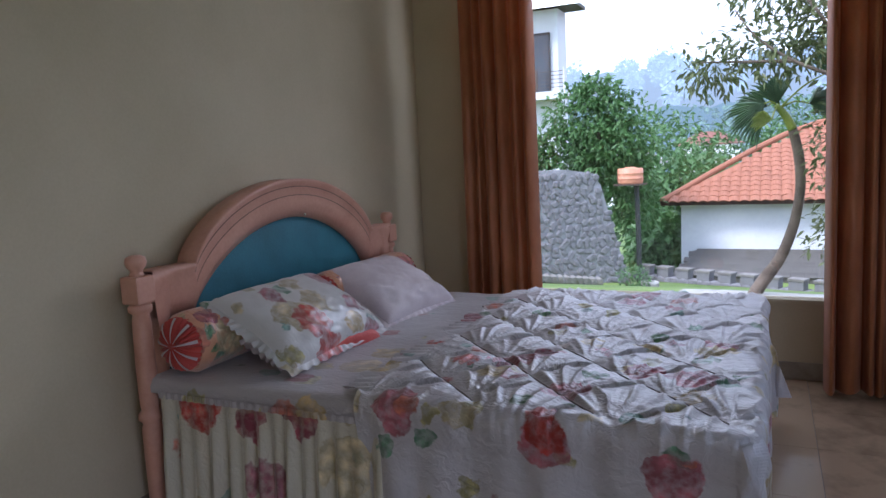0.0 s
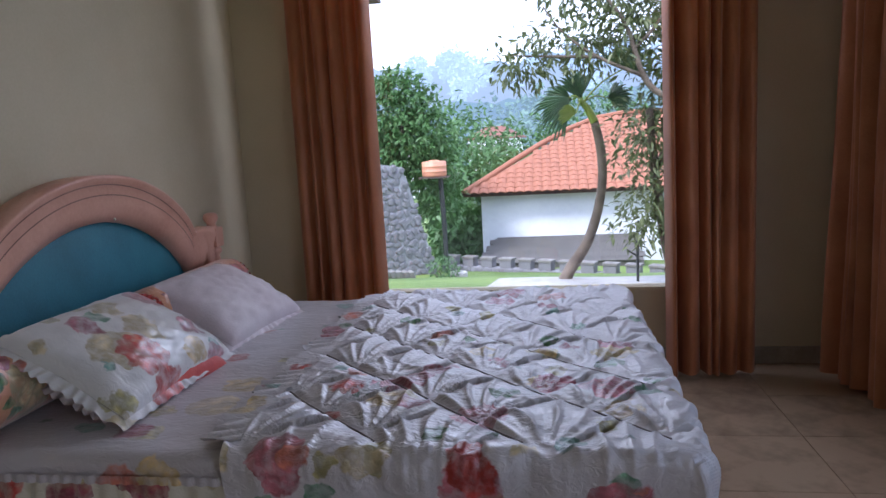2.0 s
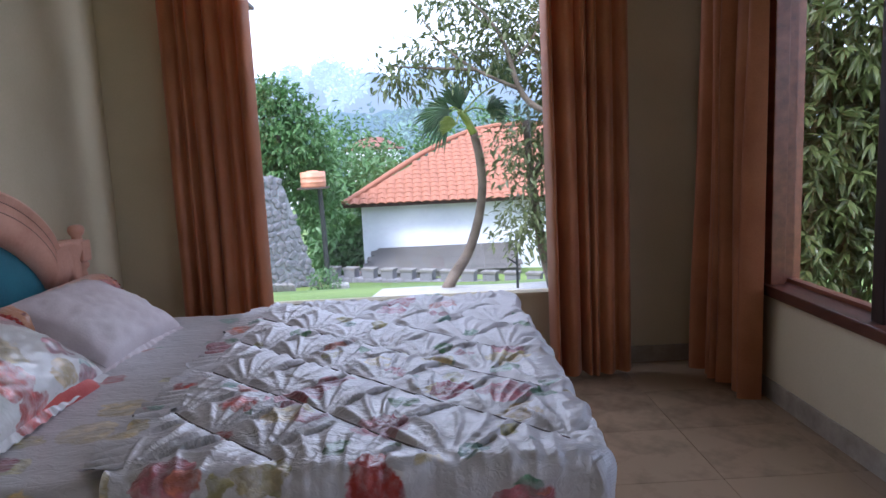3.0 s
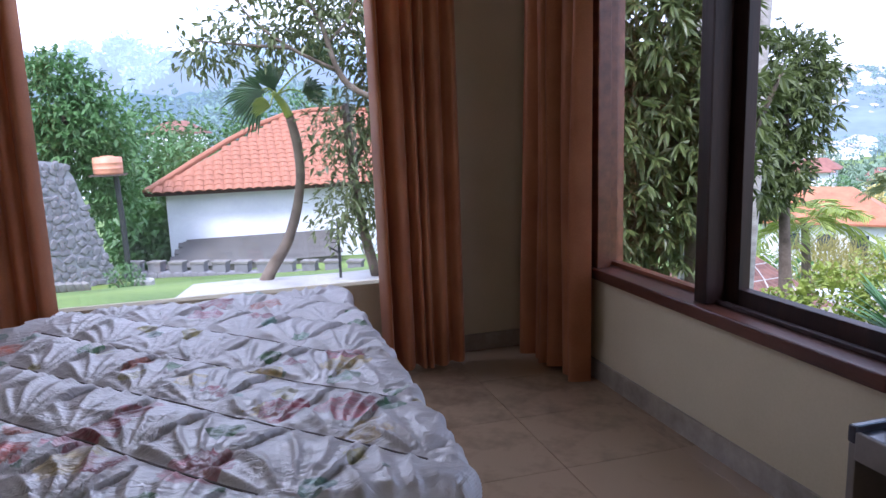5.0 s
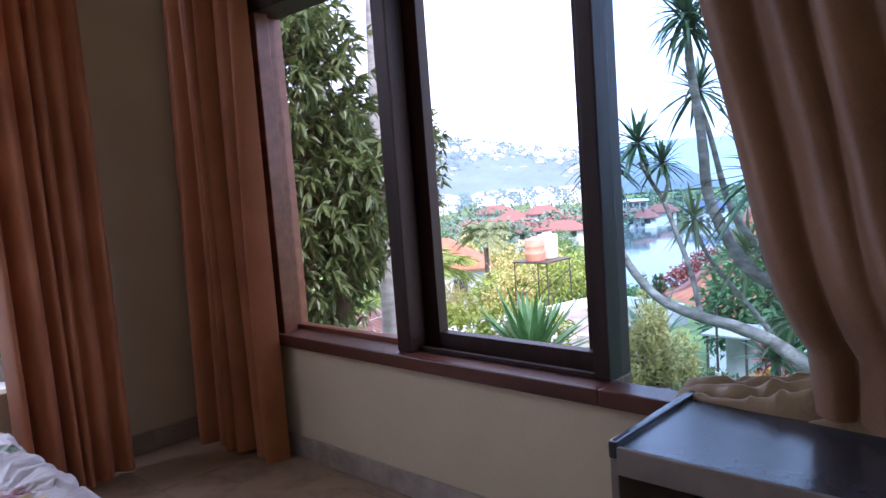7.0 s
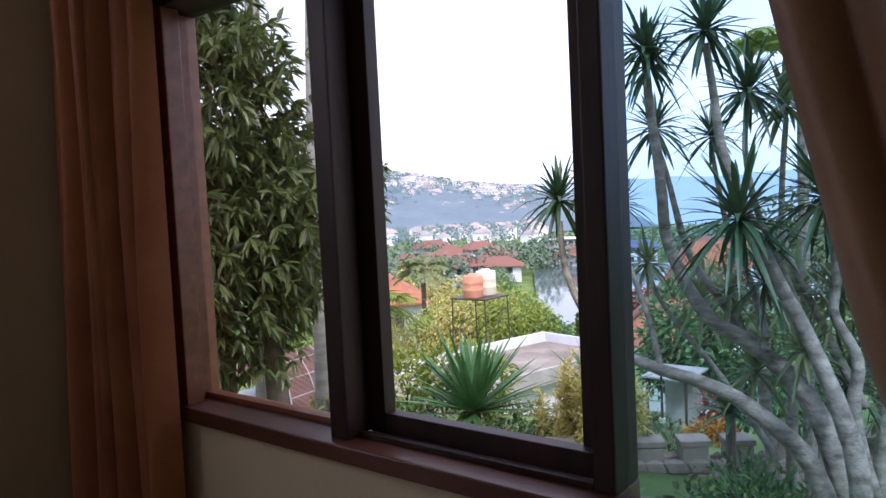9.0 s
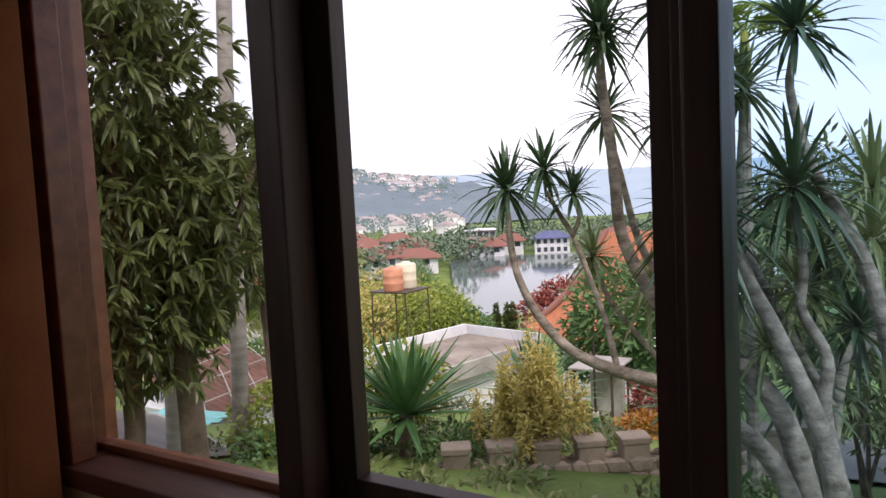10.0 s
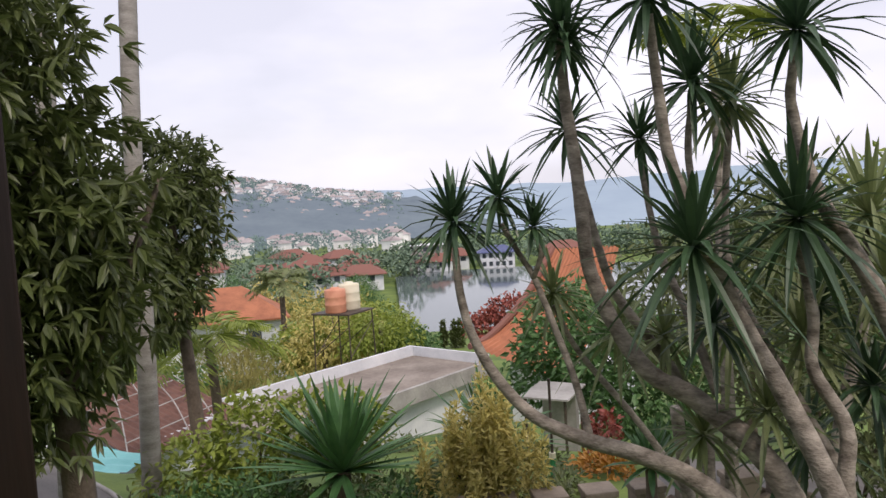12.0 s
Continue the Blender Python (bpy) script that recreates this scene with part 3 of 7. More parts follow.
# floor: bed of mortar, with the tiles laid on it at the end of the file
solo("floor", box(XH - T, XW + T, YB - T, YW + T, -0.2, -0.006), M["joint"], "brown marble tile floor", kind="structure")
solo("ceiling", box(XH, XW, YB, YW, ZC, ZC + 0.15), M["ceiling"], "cream painted ceiling", kind="structure")
solo("wall_head", box(XH - T, XH, YB - T, YW + T, -0.2, ZC + 0.15), M["plaster"], "cream plastered wall behind the bed", kind="structure")
solo("wall_back", box(XH, XW, YB - T, YB, -0.2, ZC + 0.15), M["plaster"], "cream plastered wall", kind="structure")
W1 = (-1.56, 0.56, 0.435, 2.62)     # window 1 opening: x0 x1 z0 z1
solo("wall_north", join_boxes([
    (XH, W1[0], YW, YW + T, -0.2, ZC + 0.15), (W1[1], XW + T, YW, YW + T, -0.2, ZC + 0.15),
    (W1[0], W1[1], YW, YW + 0.085, -0.2, W1[2]), (W1[0], W1[1], YW, YW + T, W1[3], ZC + 0.15)]), M["plaster"], "cream plastered wall with a large window", kind="structure")
W2 = (1.30, 3.95, 0.525, 2.12)      # window 2 opening: y0 y1 z0 z1
# opening at y -1.3 to 0.45 is unseen, added to let daylight in
solo("wall_east", join_boxes([
    (XW, XW + T, YB, -1.3, -0.2, ZC + 0.15), (XW, XW + T, 0.45, W2[0], -0.2, ZC + 0.15), (XW, XW + T, -1.3, 0.45, -0.2, 0.02), (XW, XW + T, -1.3, 0.45, 2.1, ZC + 0.15), (XW, XW + T, W2[1], YW, -0.2, ZC + 0.15),
    (XW, XW + 0.08, W2[0], W2[1], -0.2, W2[2]), (XW + 0.08, XW + T, W2[0], W2[1], -0.2, 0.40), (XW, XW + T, W2[0], W2[1], W2[3], ZC + 0.15)]), M["plaster"], "cream plastered wall under a wide timber window", kind="structure")
solo("roof_overhang", box(XH - 0.7, XW + 0.75, YB - 0.7, YW + 0.75, ZC + 0.16, ZC + 0.34), M["ceiling"], "painted eaves slab of the house", kind="structure")
for nm, r in (("baseboard_north", (XH + 0.012, XW, YW - 0.014, YW - 0.001, 0, 0.1)), ("baseboard_east", (XW - 0.014, XW - 0.001, 0.45, YW - 0.014, 0, 0.1)),
              ("baseboard_head", (XH + 0.001, XH + 0.012, YB, YW, 0, 0.1)), ("baseboard_back", (XH + 0.012, XW - 0.014, YB + 0.001, YB + 0.013, 0, 0.1))):
    solo(nm, box(*r, bevel=0.003), M["baseboard"], "marble skirting along the foot of the wall", kind="structure")

# window 1: timber frame, clear pane
win1 = thing("window_1", "large fixed window with a thin dark timber frame", "window", (0, YW + 0.1, W1[2]), "structure")
part("window_sill", box(W1[0], W1[1], YW - 0.012, YW + 0.095, W1[2] + 0.001, W1[2] + 0.025, 0.004), M["plaster"], win1, "painted cement sill")
for nm, r in (("frame_side", (W1[0] + 0.001, W1[0] + 0.05, YW + 0.03, YW + 0.09, W1[2] + 0.025, W1[3])), ("frame_side", (W1[1] - 0.05, W1[1] - 0.001, YW + 0.03, YW + 0.09, W1[2] + 0.025, W1[3])),
              ("frame_head", (W1[0] + 0.05, W1[1] - 0.05, YW + 0.06, YW + 0.13, W1[3] - 0.05, W1[3] - 0.001))):
    part(nm, box(*r, bevel=0.004), M["frame"], win1)
pane = part("pane", box(W1[0] + 0.05, W1[1] - 0.05, YW + 0.057, YW + 0.063, W1[2] + 0.025, W1[3] - 0.05), M["glass"], win1)
pane.visible_shadow = False

# window 2: three bays; the middle sash stands open
win2 = thing("window_2", "wide dark timber window with the middle sash open", "window", (XW + 0.1, 2.6, W2[2]), "structure")
ZS, ZH = 0.58, 2.03
part("window_sill", join_boxes([(XW - 0.03, XW + 0.075, W2[0] - 0.03, 2.146, W2[2] + 0.001, ZS), (XW + 0.082, XW + 0.19, W2[0], 2.146, 0.401, 0.535), (XW - 0.03, XW + 0.19, 2.146, W2[1] + 0.03, W2[2] + 0.001, ZS)], 0.006), M["sillfront"], win2, "dark red-brown varnished timber sill")
part("frame_head", box(XW - 0.01, XW + 0.17, W2[0], W2[1], ZH, W2[3] - 0.001, 0.006), M["frame"], win2)
part("jamb", join_boxes([(XW - 0.012, XW + 0.06, 3.80, W2[1] - 0.001, ZS, ZH), (XW + 0.06, XW + 0.17, 3.86, W2[1] - 0.001, ZS, ZH)], 0.005), M["jamblit"], win2, "varnished timber jamb in a lit red-brown tone")
part("jamb", box(XW - 0.012, XW + 0.17, W2[0] + 0.001, 1.44, ZS, ZH, 0.006), M["frame"], win2)
part("mullion", box(XW + 0.012, XW + 0.10, 2.985, 3.06, ZS, ZH, 0.006), M["frame"], win2)
part("mullion", box(XW + 0.05, XW + 0.185, 2.147, 2.204, ZS, ZH, 0.006), M["frame"], win2)
part("stop_bead", box(XW + 0.10, XW + 0.12, 3.0, 3.02, ZS, ZH, 0.003), M["frame"], win2)
sash = part("sash", join_boxes([(XW + 0.11, XW + 0.16, 2.92, 2.998, ZS + 0.004, ZH - 0.004), (XW + 0.11, XW + 0.148, 2.206, 2.232, ZS + 0.004, ZH - 0.004), (XW + 0.148, XW + 0.16, 2.206, 2.277, ZS + 0.004, ZH - 0.004),
                         (XW + 0.11, XW + 0.158, 2.232, 2.92, ZS + 0.004, 0.648), (XW + 0.11, XW + 0.158, 2.232, 2.92, ZH - 0.06, ZH - 0.004)], 0.003), M["frame"], win2)
part("window_track", box(XW + 0.055, XW + 0.075, 2.206, 2.985, ZS, ZS + 0.018, 0.003), M["frame"], win2)
for y0, y1, z0, mt in ((3.05, 3.865, ZS, "glass"), (1.43, 2.149, 0.536, "blueglass")):
    pane = part("pane", box(XW + 0.127, XW + 0.133, y0, y1, z0, ZH), M[mt], win2, "blue-tinted pane" if mt == "blueglass" else "")
    pane.visible_shadow = False
part("stop_bead", join_boxes([(XW + 0.10, XW + 0.15, 3.13, 3.86, ZS, ZS + 0.02)], 0.003), M["jamblit"], win2)


# ---- curtains ----
def curtain(name, a, b, z0, z1, folds, deep, seed, label, mat, inward, lean=0.0, narrow=0.0):
    """A hanging curtain of irregular pipe folds from a to b (plan points); inward: the room side. lean moves the foot along, narrow pinches the top."""
    rng = np.random.default_rng(seed)
    a, b, n = Vector((*a, 0)), Vector((*b, 0)), Vector((*inward, 0))
    wid = (b - a).length
    along = (b - a).normalized()
    amp = rng.uniform(0.55, 1.1, folds + 2)
    cut = np.sort(np.concatenate([[0, 1], (np.arange(1, folds) + rng.uniform(-0.28, 0.28, folds - 1)) / folds]))
    twist = rng.uniform(-0.02, 0.02, folds + 2)
    nu, nv = folds * 12, 40

    def side(off):
        def fn(u, v):
            k = min(int(np.searchsorted(cut, u, side="right")) - 1, folds - 1)
            f = (u - cut[k]) / max(cut[k + 1] - cut[k], 1e-6)
            bulge = math.sin(math.pi * f) ** 0.75 * amp[k] * deep
            foot = 1 - v
            bulge *= 0.75 + 0.35 * foot + 0.1 * math.sin(5 * v + k)
            s = (u - 0.5) * wid * (1 - narrow * v) + 0.5 * wid + twist[k] * foot + lean * foot * foot
            p = a + along * s + n * (bulge + off)
            return (p.x, p.y, z0 + (z1 - z0) * v + 0.012 * math.sin(9 * u + seed) * foot ** 6)
        return fn
    v1, f1 = sheet(side(0.0), nu, nv)
    v2, f2 = sheet(side(-0.006), nu, nv)
    verts, faces = merged([(v1, f1), (v2, [q[::-1] for q in f2])])
    ob = part_data(name, verts, faces, mat, None, label, True)
    return tagged(ob, "", "curtain", "window curtains")


curtain("curtain", (-1.73, 4.32), (-1.235, 4.32), 0.02, 2.55, 6, 0.10, 3, "rust-orange satin curtain hanging in pipe folds beside the bed", M["curtain"], (0, -1), narrow=0.03)
curtain("curtain", (0.30, 4.33), (0.775, 4.33), 0.02, 2.55, 6, 0.11, 5, "rust-orange satin curtain drawn aside, touching the floor", M["curtain"], (0, -1))
curtain("curtain", (1.275, 4.47), (1.275, 3.775), 0.008, 2.3, 7, 0.12, 8, "rust-orange satin curtain bunched in the room corner", M["curtain"], (-1, 0))
for nm, a, b in (("curtain_rod", (-1.85, 4.38, 2.6), (0.95, 4.38, 2.6)), ("curtain_rod", (1.25, 0.9, 2.35), (1.25, 4.45, 2.35))):
    rod = thing(nm, "dark timber curtain rod on brackets above the window", "curtain rod", a)
    part_data("rod", *tube([a, ((a[0] + b[0]) / 2, (a[1] + b[1]) / 2, a[2]), b], [0.014] * 3, 10), M["frame"], rod, "", True)
    for u in (0.04, 0.96):
        p = Vector(a) + (Vector(b) - Vector(a)) * u
        w = (p.x, YW + 0.01, p.z) if a[1] == b[1] else (XW + 0.01, p.y, p.z)
        part_data("bracket", *tube([w, ((w[0] + p.x) / 2, (w[1] + p.y) / 2, p.z), tuple(p)], [0.012] * 3, 8), M["frame"], rod)


def tied_curtain():
    """The curtain at the far end of window 2, swept back so that its foot gathers on the table."""
    folds = 6

    def fn(off):
        def g(u, v):
            z = 0.64 + (2.33 - 0.64) * v
            lead = 1.55 + 0.22 * max(0.0, (z - 0.78) / 0.8) ** 0.75
            y = lead - u * (0.78 - 0.1 * (1 - v))
            wave = 0.05 * abs(math.sin(math.pi * folds * u + 0.5 * v)) ** 0.7 * (0.5 + 0.5 * math.sin(3 * u + 1)) + 0.012 * math.sin(19 * u + 4 * v)
            swell = 0.05 * math.exp(-((z - 0.95) / 0.2) ** 2) + 0.13 * min(1.0, u * 3) * (1 - v) ** 2
            return (1.298 - max(0.0, wave) - swell - off, y, z)
        return g
    v1, f1 = sheet(fn(0.0), 90, 36)
    v2, f2 = sheet(fn(-0.006), 90, 36)
    verts, faces = merged([(v1, [q[::-1] for q in f1]), (v2, f2)])
    tagged(part_data("curtain", verts, faces, M["curtainshade"], None, "lined satin curtain in a shaded brown-orange tone, swept back over the low table", True), "", "curtain", "window curtains")


tied_curtain()


# ---- the bed ----
BX0, BX1, BY0, BY1, BZ = -2.0, 0.03, 1.97, 3.66, 0.60     # mattress plan and top
bed = thing("bed", "pink-painted double bed with an arched teal-panelled headboard", "bed", (-1.0, 2.8, 0))
part("base", box(BX0 + 0.02, BX1 - 0.03, BY0 + 0.04, BY1 - 0.04, 0.1, 0.34, 0.01), M["pink"], bed)
for x in (BX0 + 0.1, BX1 - 0.12):
    for y in (BY0 + 0.1, BY1 - 0.1):
        part("leg", box(x - 0.035, x + 0.035, y - 0.035, y + 0.035, 0, 0.1, 0.004), M["pink"], bed)
CY = 2.878      # middle of the headboard


def headboard():
    for y in (1.957, 3.787):
        prof = [(0.034, 0.0), (0.036, 0.40), (0.03, 0.42), (0.043, 0.435), (0.043, 0.455), (0.03, 0.47), (0.034, 0.49), (0.036, 0.62), (0.033, 0.80), (0.028, 0.825), (0.042, 0.84), (0.042, 0.855), (0.03, 0.868)]
        post = part("post", turned(prof), M["pink"], bed, "turned pink post", True)
        post.data.transform(Matrix.Translation((-2.01, y, 0)))
        blk = part("post_block", box(-2.052, -1.968, y - 0.042, y + 0.042, 0.866, 0.966, 0.008), M["pink"], bed)
        fin = part("finial", turned([(0.03, 0.966), (0.024, 0.975), (0.022, 0.985), (0.034, 1.0), (0.038, 1.015), (0.034, 1.032), (0.02, 1.04), (0.004, 1.042)]), M["pink"], bed, "", True)
        fin.data.transform(Matrix.Translation((-2.01, y, 0)))

    # arched frame: outer outline and inner outline, swept between two depths
    def outer(k, n):
        u = k / n
        if u < 0.14:
            return (-0.885 + (0.215 / 0.14) * u, 0.976)
        if u > 0.86:
            return (0.67 + (0.215 / 0.14) * (u - 0.86), 0.976)
        a = math.pi * (1 - (u - 0.14) / 0.72)
        return (0.67 * math.cos(a), 0.976 + 0.298 * math.sin(a) ** 1.4)

    def inner(k, n):
        u = k / n
        if u < 0.14:
            return (-0.82, 0.30 + (0.47 / 0.07) * u) if u < 0.07 else (-0.82 + (0.17 / 0.07) * (u - 0.07), 0.78)
        if u > 0.86:
            return (0.82, 0.30 + (0.47 / 0.07) * (1 - u)) if u > 0.93 else (0.65 + (0.17 / 0.07) * (u - 0.86), 0.78)
        a = math.pi * (1 - (u - 0.14) / 0.72)
        return (0.65 * math.cos(a), 0.785 + 0.308 * math.sin(a) ** 1.6)
    n = 84
    xf, xb = -1.985, -2.07
    verts, faces = [], []
    for k in range(n + 1):
        (oy, oz), (iy, iz) = outer(k, n), inner(k, n)
        my, mz = oy * 0.42 + iy * 0.58, oz * 0.42 + iz * 0.58
        for x, y, z in ((xb, oy, oz), (xf + 0.012, oy, oz), (xf + 0.016, oy * 0.93 + iy * 0.07, oz * 0.93 + iz * 0.07), (xf, oy * 0.85 + iy * 0.15, oz * 0.85 + iz * 0.15), (xf, my, mz),
                        (xf - 0.012, my * 0.5 + iy * 0.5, mz * 0.5 + iz * 0.5), (xf - 0.034, iy, iz), (xb - 0.03, iy, iz)):
            verts.append((x, CY + y, z))
    m = 8
    for k in range(n):
        for j in range(m):
            a, b = k * m + j, k * m + (j + 1) % m
            faces.append((a, a + m, b + m, b))
    part_data("arch_frame", verts, faces, M["pink"], bed, "moulded pink arch", True)
    # scored lines along the arch
    for share in (0.2, 0.42):
        lv, lf = [], []
        for k in range(n + 1):
            (oy, oz), (iy, iz) = outer(k, n), inner(k, n)
            for w in (share - 0.012, share + 0.012):
                lv.append((xf + 0.0015, CY + oy * (1 - w) + iy * w, oz * (1 - w) + iz * w))
        for k in range(12, n - 12):
            lf.append((2 * k, 2 * k + 2, 2 * k + 3, 2 * k + 1))
        part_data("scored_line", lv, lf, M["groove"], bed, "brown scored line")
    # padded panel
    pv, pf = [], []
    rings = 10
    for k in range(n + 1):
        iy, iz = inner(k, n)
        for j in range(rings + 1):
            s = j / rings
            pv.append((-2.045 + 0.03 * (1 - s ** 4), CY + iy * s, 0.62 + (iz - 0.62) * s))
    for k in range(n):
        for j in range(rings):
            a = k * (rings + 1) + j
            pf.append((a, a + rings + 1, a + rings + 2, a + 1))
    part_data("panel", pv, pf, M["teal"], bed, "teal padded vinyl panel", True)
    part("rail", box(-2.07, -1.99, BY0 + 0.05, BY1 - 0.0, 0.28, 0.40, 0.006), M["pink"], bed)
    stud = part("stud", turned([(0.006, 0), (0.005, 0.004), (0.002, 0.006)], 8), M["tankcream"], bed, "small brass stud")
    stud.data.transform(Matrix.Translation((-1.984, 2.95, 1.10)) @ Matrix.Rotation(radians(90), 4, "Y"))


headboard()

mat_bm = box(BX0 + 0.005, BX1 - 0.02, BY0 + 0.02, BY1 - 0.02, 0.341, BZ - 0.012, 0.04)
solo("mattress", mat_bm, M["mauve"], "thick mattress under the bed linen", "mattress", smooth=True)


def rough(x, y, s, k=0.0):
    return noise.noise(Vector((x * s, y * s, k)))


def drape(x0, x1, y0, y1, top, drops, height, grid, round_edge, ripple):
    """Cloth over a box: drops = hanging lengths at x0, x1, y0, y1; height(x, y): relief; ripple(s, hang): sideways waves of the hanging part."""
    dx0, dx1, dy0, dy1 = drops
    L, W = (x1 - x0) + dx0 + dx1, (y1 - y0) + dy0 + dy1
    nu, nv = int(L / grid), int(W / grid)

    def fold(s, lo, hi):
        if s < lo:
            return lo, lo - s, -1
        if s > hi:
            return hi, s - hi, 1
        return s, 0.0, 0

    def fn(u, v):
        s, t = x0 - dx0 + L * u, y0 - dy0 + W * v
        x, ox, sx = fold(s, x0, x1)
        y, oy, sy = fold(t, y0, y1)
        hang = max(ox, oy)
        r = round_edge
        z = top
        if hang > 0:
            out = r * math.sin(min(hang / r, 1.57)) if hang < 1.57 * r else r
            down = r * (1 - math.cos(min(hang / r, 1.57))) + max(0.0, hang - 1.57 * r)
            both = min(ox, oy)
            wave = ripple(t if ox > oy else s, down) + height(x, y) * max(0.0, 1 - down / 0.12)
            if ox >= oy:
                x += sx * (out + wave + 0.1 * both)
                y += sy * both * 0.35
            else:
                y += sy * (out + wave + 0.1 * both)
                x += sx * both * 0.35
            z = top + height(x, y) * max(0.0, 1 - down / 0.15) - down
        else:
            z = top + height(x, y)
        return (x, y, max(z, 0.012))
    return sheet(fn, nu, nv)


# bottom sheet and its gathered frill
v, f = drape(BX0 + 0.02, -0.9, BY0, BY1, BZ, (0, 0, 0.075, 0.075), lambda x, y: 0.006 * rough(x, y, 5) + 0.003 * rough(x, y, 16), 0.025, 0.03, lambda s, h: 0.0)
tagged(part_data("bed_sheet", v, f, M["floral_sheet"], None, "faded floral cotton sheet stretched over the mattress", True), "", "bed sheet")


def frill(y, sgn, name_label):
    rng = np.random.default_rng(21)
    ph = rng.uniform(0, 6.28, 3)

    def fn(u, v):
        x = BX0 + 0.07 + u * 1.0
        z = 0.545 - 0.53 * v
        k = 0.25 + 0.75 * min(1.0, v * 2.2)
        w = (0.013 * math.sin(95 * x + ph[0] + 1.5 * math.sin(9 * x)) + 0.009 * math.sin(57 * x + ph[1])) * k + 0.006 * math.sin(30 * x + ph[2]) * v
        return (x, y + sgn * (0.034 + 0.03 * v + w), z)
    v, f = sheet(fn, 260, 26)
    skirt = tagged(part_data("bed_skirt", v, f, M["floral_skirt"], None, name_label, True), "", "bed skirt")
    part_data("gathering_band", *sheet(lambda u, v: (BX0 + 0.07 + u, y + sgn * (0.042 + 0.003 * math.sin(190 * u)), 0.552 - 0.022 * v), 200, 2), M["floral_sheet"], skirt, "stitched band above the gathers", True)
    part_data("hem", *sheet(lambda u, v: tuple(Vector(fn(u, 0.955 + 0.045 * v)) + Vector((0, sgn * 0.003, 0))), 260, 2), M["floral_skirt"], skirt, "", True)
    return skirt


frill(BY0, -1, "gathered floral frill hanging from the mattress to the floor")
frill(BY1, 1, "gathered floral frill hanging from the mattress to the floor")


SEAM = 0.257


def seam_phase(x, y):
    return ((x + y) * 0.7071 + 0.018 * rough(x, y, 3, 3)) / SEAM - 0.44


def quilt_height(x, y):
    """Ruched quilting: long slanting seams pull the cloth down, gathers fan out from them over the puffs."""
    d = seam_phase(x, y)
    row = math.floor(d)
    f = d - row
    s1 = math.sin(math.pi * f)
    along = (y - x) * 0.7071
    t = along + 0.03 * rough(x, y, 5, 4) + 0.37 * row
    cell = t / 0.22 + 0.22 * rough(x, y, 2.5, 8)
    c = cell - math.floor(cell)
    reach = math.hypot(c, f)
    turn = math.atan2(f, c + 1e-6)
    live = min(1.0, max(0.3, 0.7 + 0.9 * rough(x, y, 5, 20)))
    shut = (1 - max(f, c) ** 7) * min(1.0, 6 * f) ** 0.6
    puff = 0.022 * min(1.0, 1.15 * reach) ** 0.8 * max(0.0, shut)
    pleat = (1 - abs(math.sin(9.5 * turn + 1.8 * rough(x, y, 6, 2) + 2.0 * row))) ** 1.7
    fine = (1 - abs(math.sin(25 * turn + 2.5 * rough(x, y, 6, 12)))) ** 2
    cross = (1 - abs(math.sin(math.pi * (x * 0.35 + y) / 0.085 + 2.6 * rough(x, y, 5, 31)))) ** 2.6
    wr = (0.013 * pleat * min(1.0, reach * 2.2) + 0.008 * fine * math.exp(-reach * 1.2)) * live * min(1.0, s1 * 4) + 0.008 * cross * (1.1 - live) * s1 + 0.003 * rough(x, y, 14, 5)
    edge = min(1.0, max(0.0, (x + 1.10) / 0.1))
    return 0.014 + puff * (0.5 + 0.5 * edge) + wr + 0.006 * rough(x, y, 2.2, 7)


def quilt_hang(s, down):
    k = min(1.0, down / 0.25)
    return k * (0.016 * math.sin(21 * s + 1.1 + 2 * math.sin(4 * s)) + 0.010 * math.sin(37 * s) + 0.02 * down) + 0.008 * noise.noise(Vector((s * 14, down * 9, 2)))


v, f = drape(-1.10, BX1 - 0.05, BY0 + 0.005, BY1 - 0.005, BZ + 0.006, (0.0, 0.60, 0.60, 0.50), quilt_height, 0.0062, 0.05, quilt_hang)
quilt = part_data("quilt", v, f, M["floral"], None, "ruched white floral quilt draped over the lower bed to the floor", True)
tagged(quilt, "", "quilt")
# puckered edging of the quilt at the pillow end
ev, ef = sheet(lambda u, v: (-1.085 - 0.10 * v + 0.012 * math.sin(47 * u) * v + 0.006 * math.sin(140 * u), BY0 + 0.01 + (BY1 - BY0 - 0.02) * u,
                             BZ + 0.026 - 0.012 * v + (0.004 + 0.013 * v) * abs(math.sin(75 * u + 2.5 * math.sin(23 * u) + 2 * v))), 420, 8)
put(part_data("ruffle", ev, ef, M["floral"], None, "", True), quilt)
# dark tubes along the valleys, drawing the seams' thin shadow lines
for k in range(-1, 16):
    line = []
    for i in range(260):
        y = BY0 + 0.02 + (BY1 - BY0 - 0.04) * i / 259
        x = (k + 0.44) * SEAM / 0.7071 - y
        for _ in range(4):
            x -= (seam_phase(x, y) - k) * SEAM / 0.7071
        if -1.08 < x < BX1 - 0.07:
            line.append((x, y, BZ + 0.008 + quilt_height(x, y)))
    if len(line) > 12:
        put(part_data("seam", *tube(line, [0.0032] * len(line), 5), M["stitch"], None), quilt)


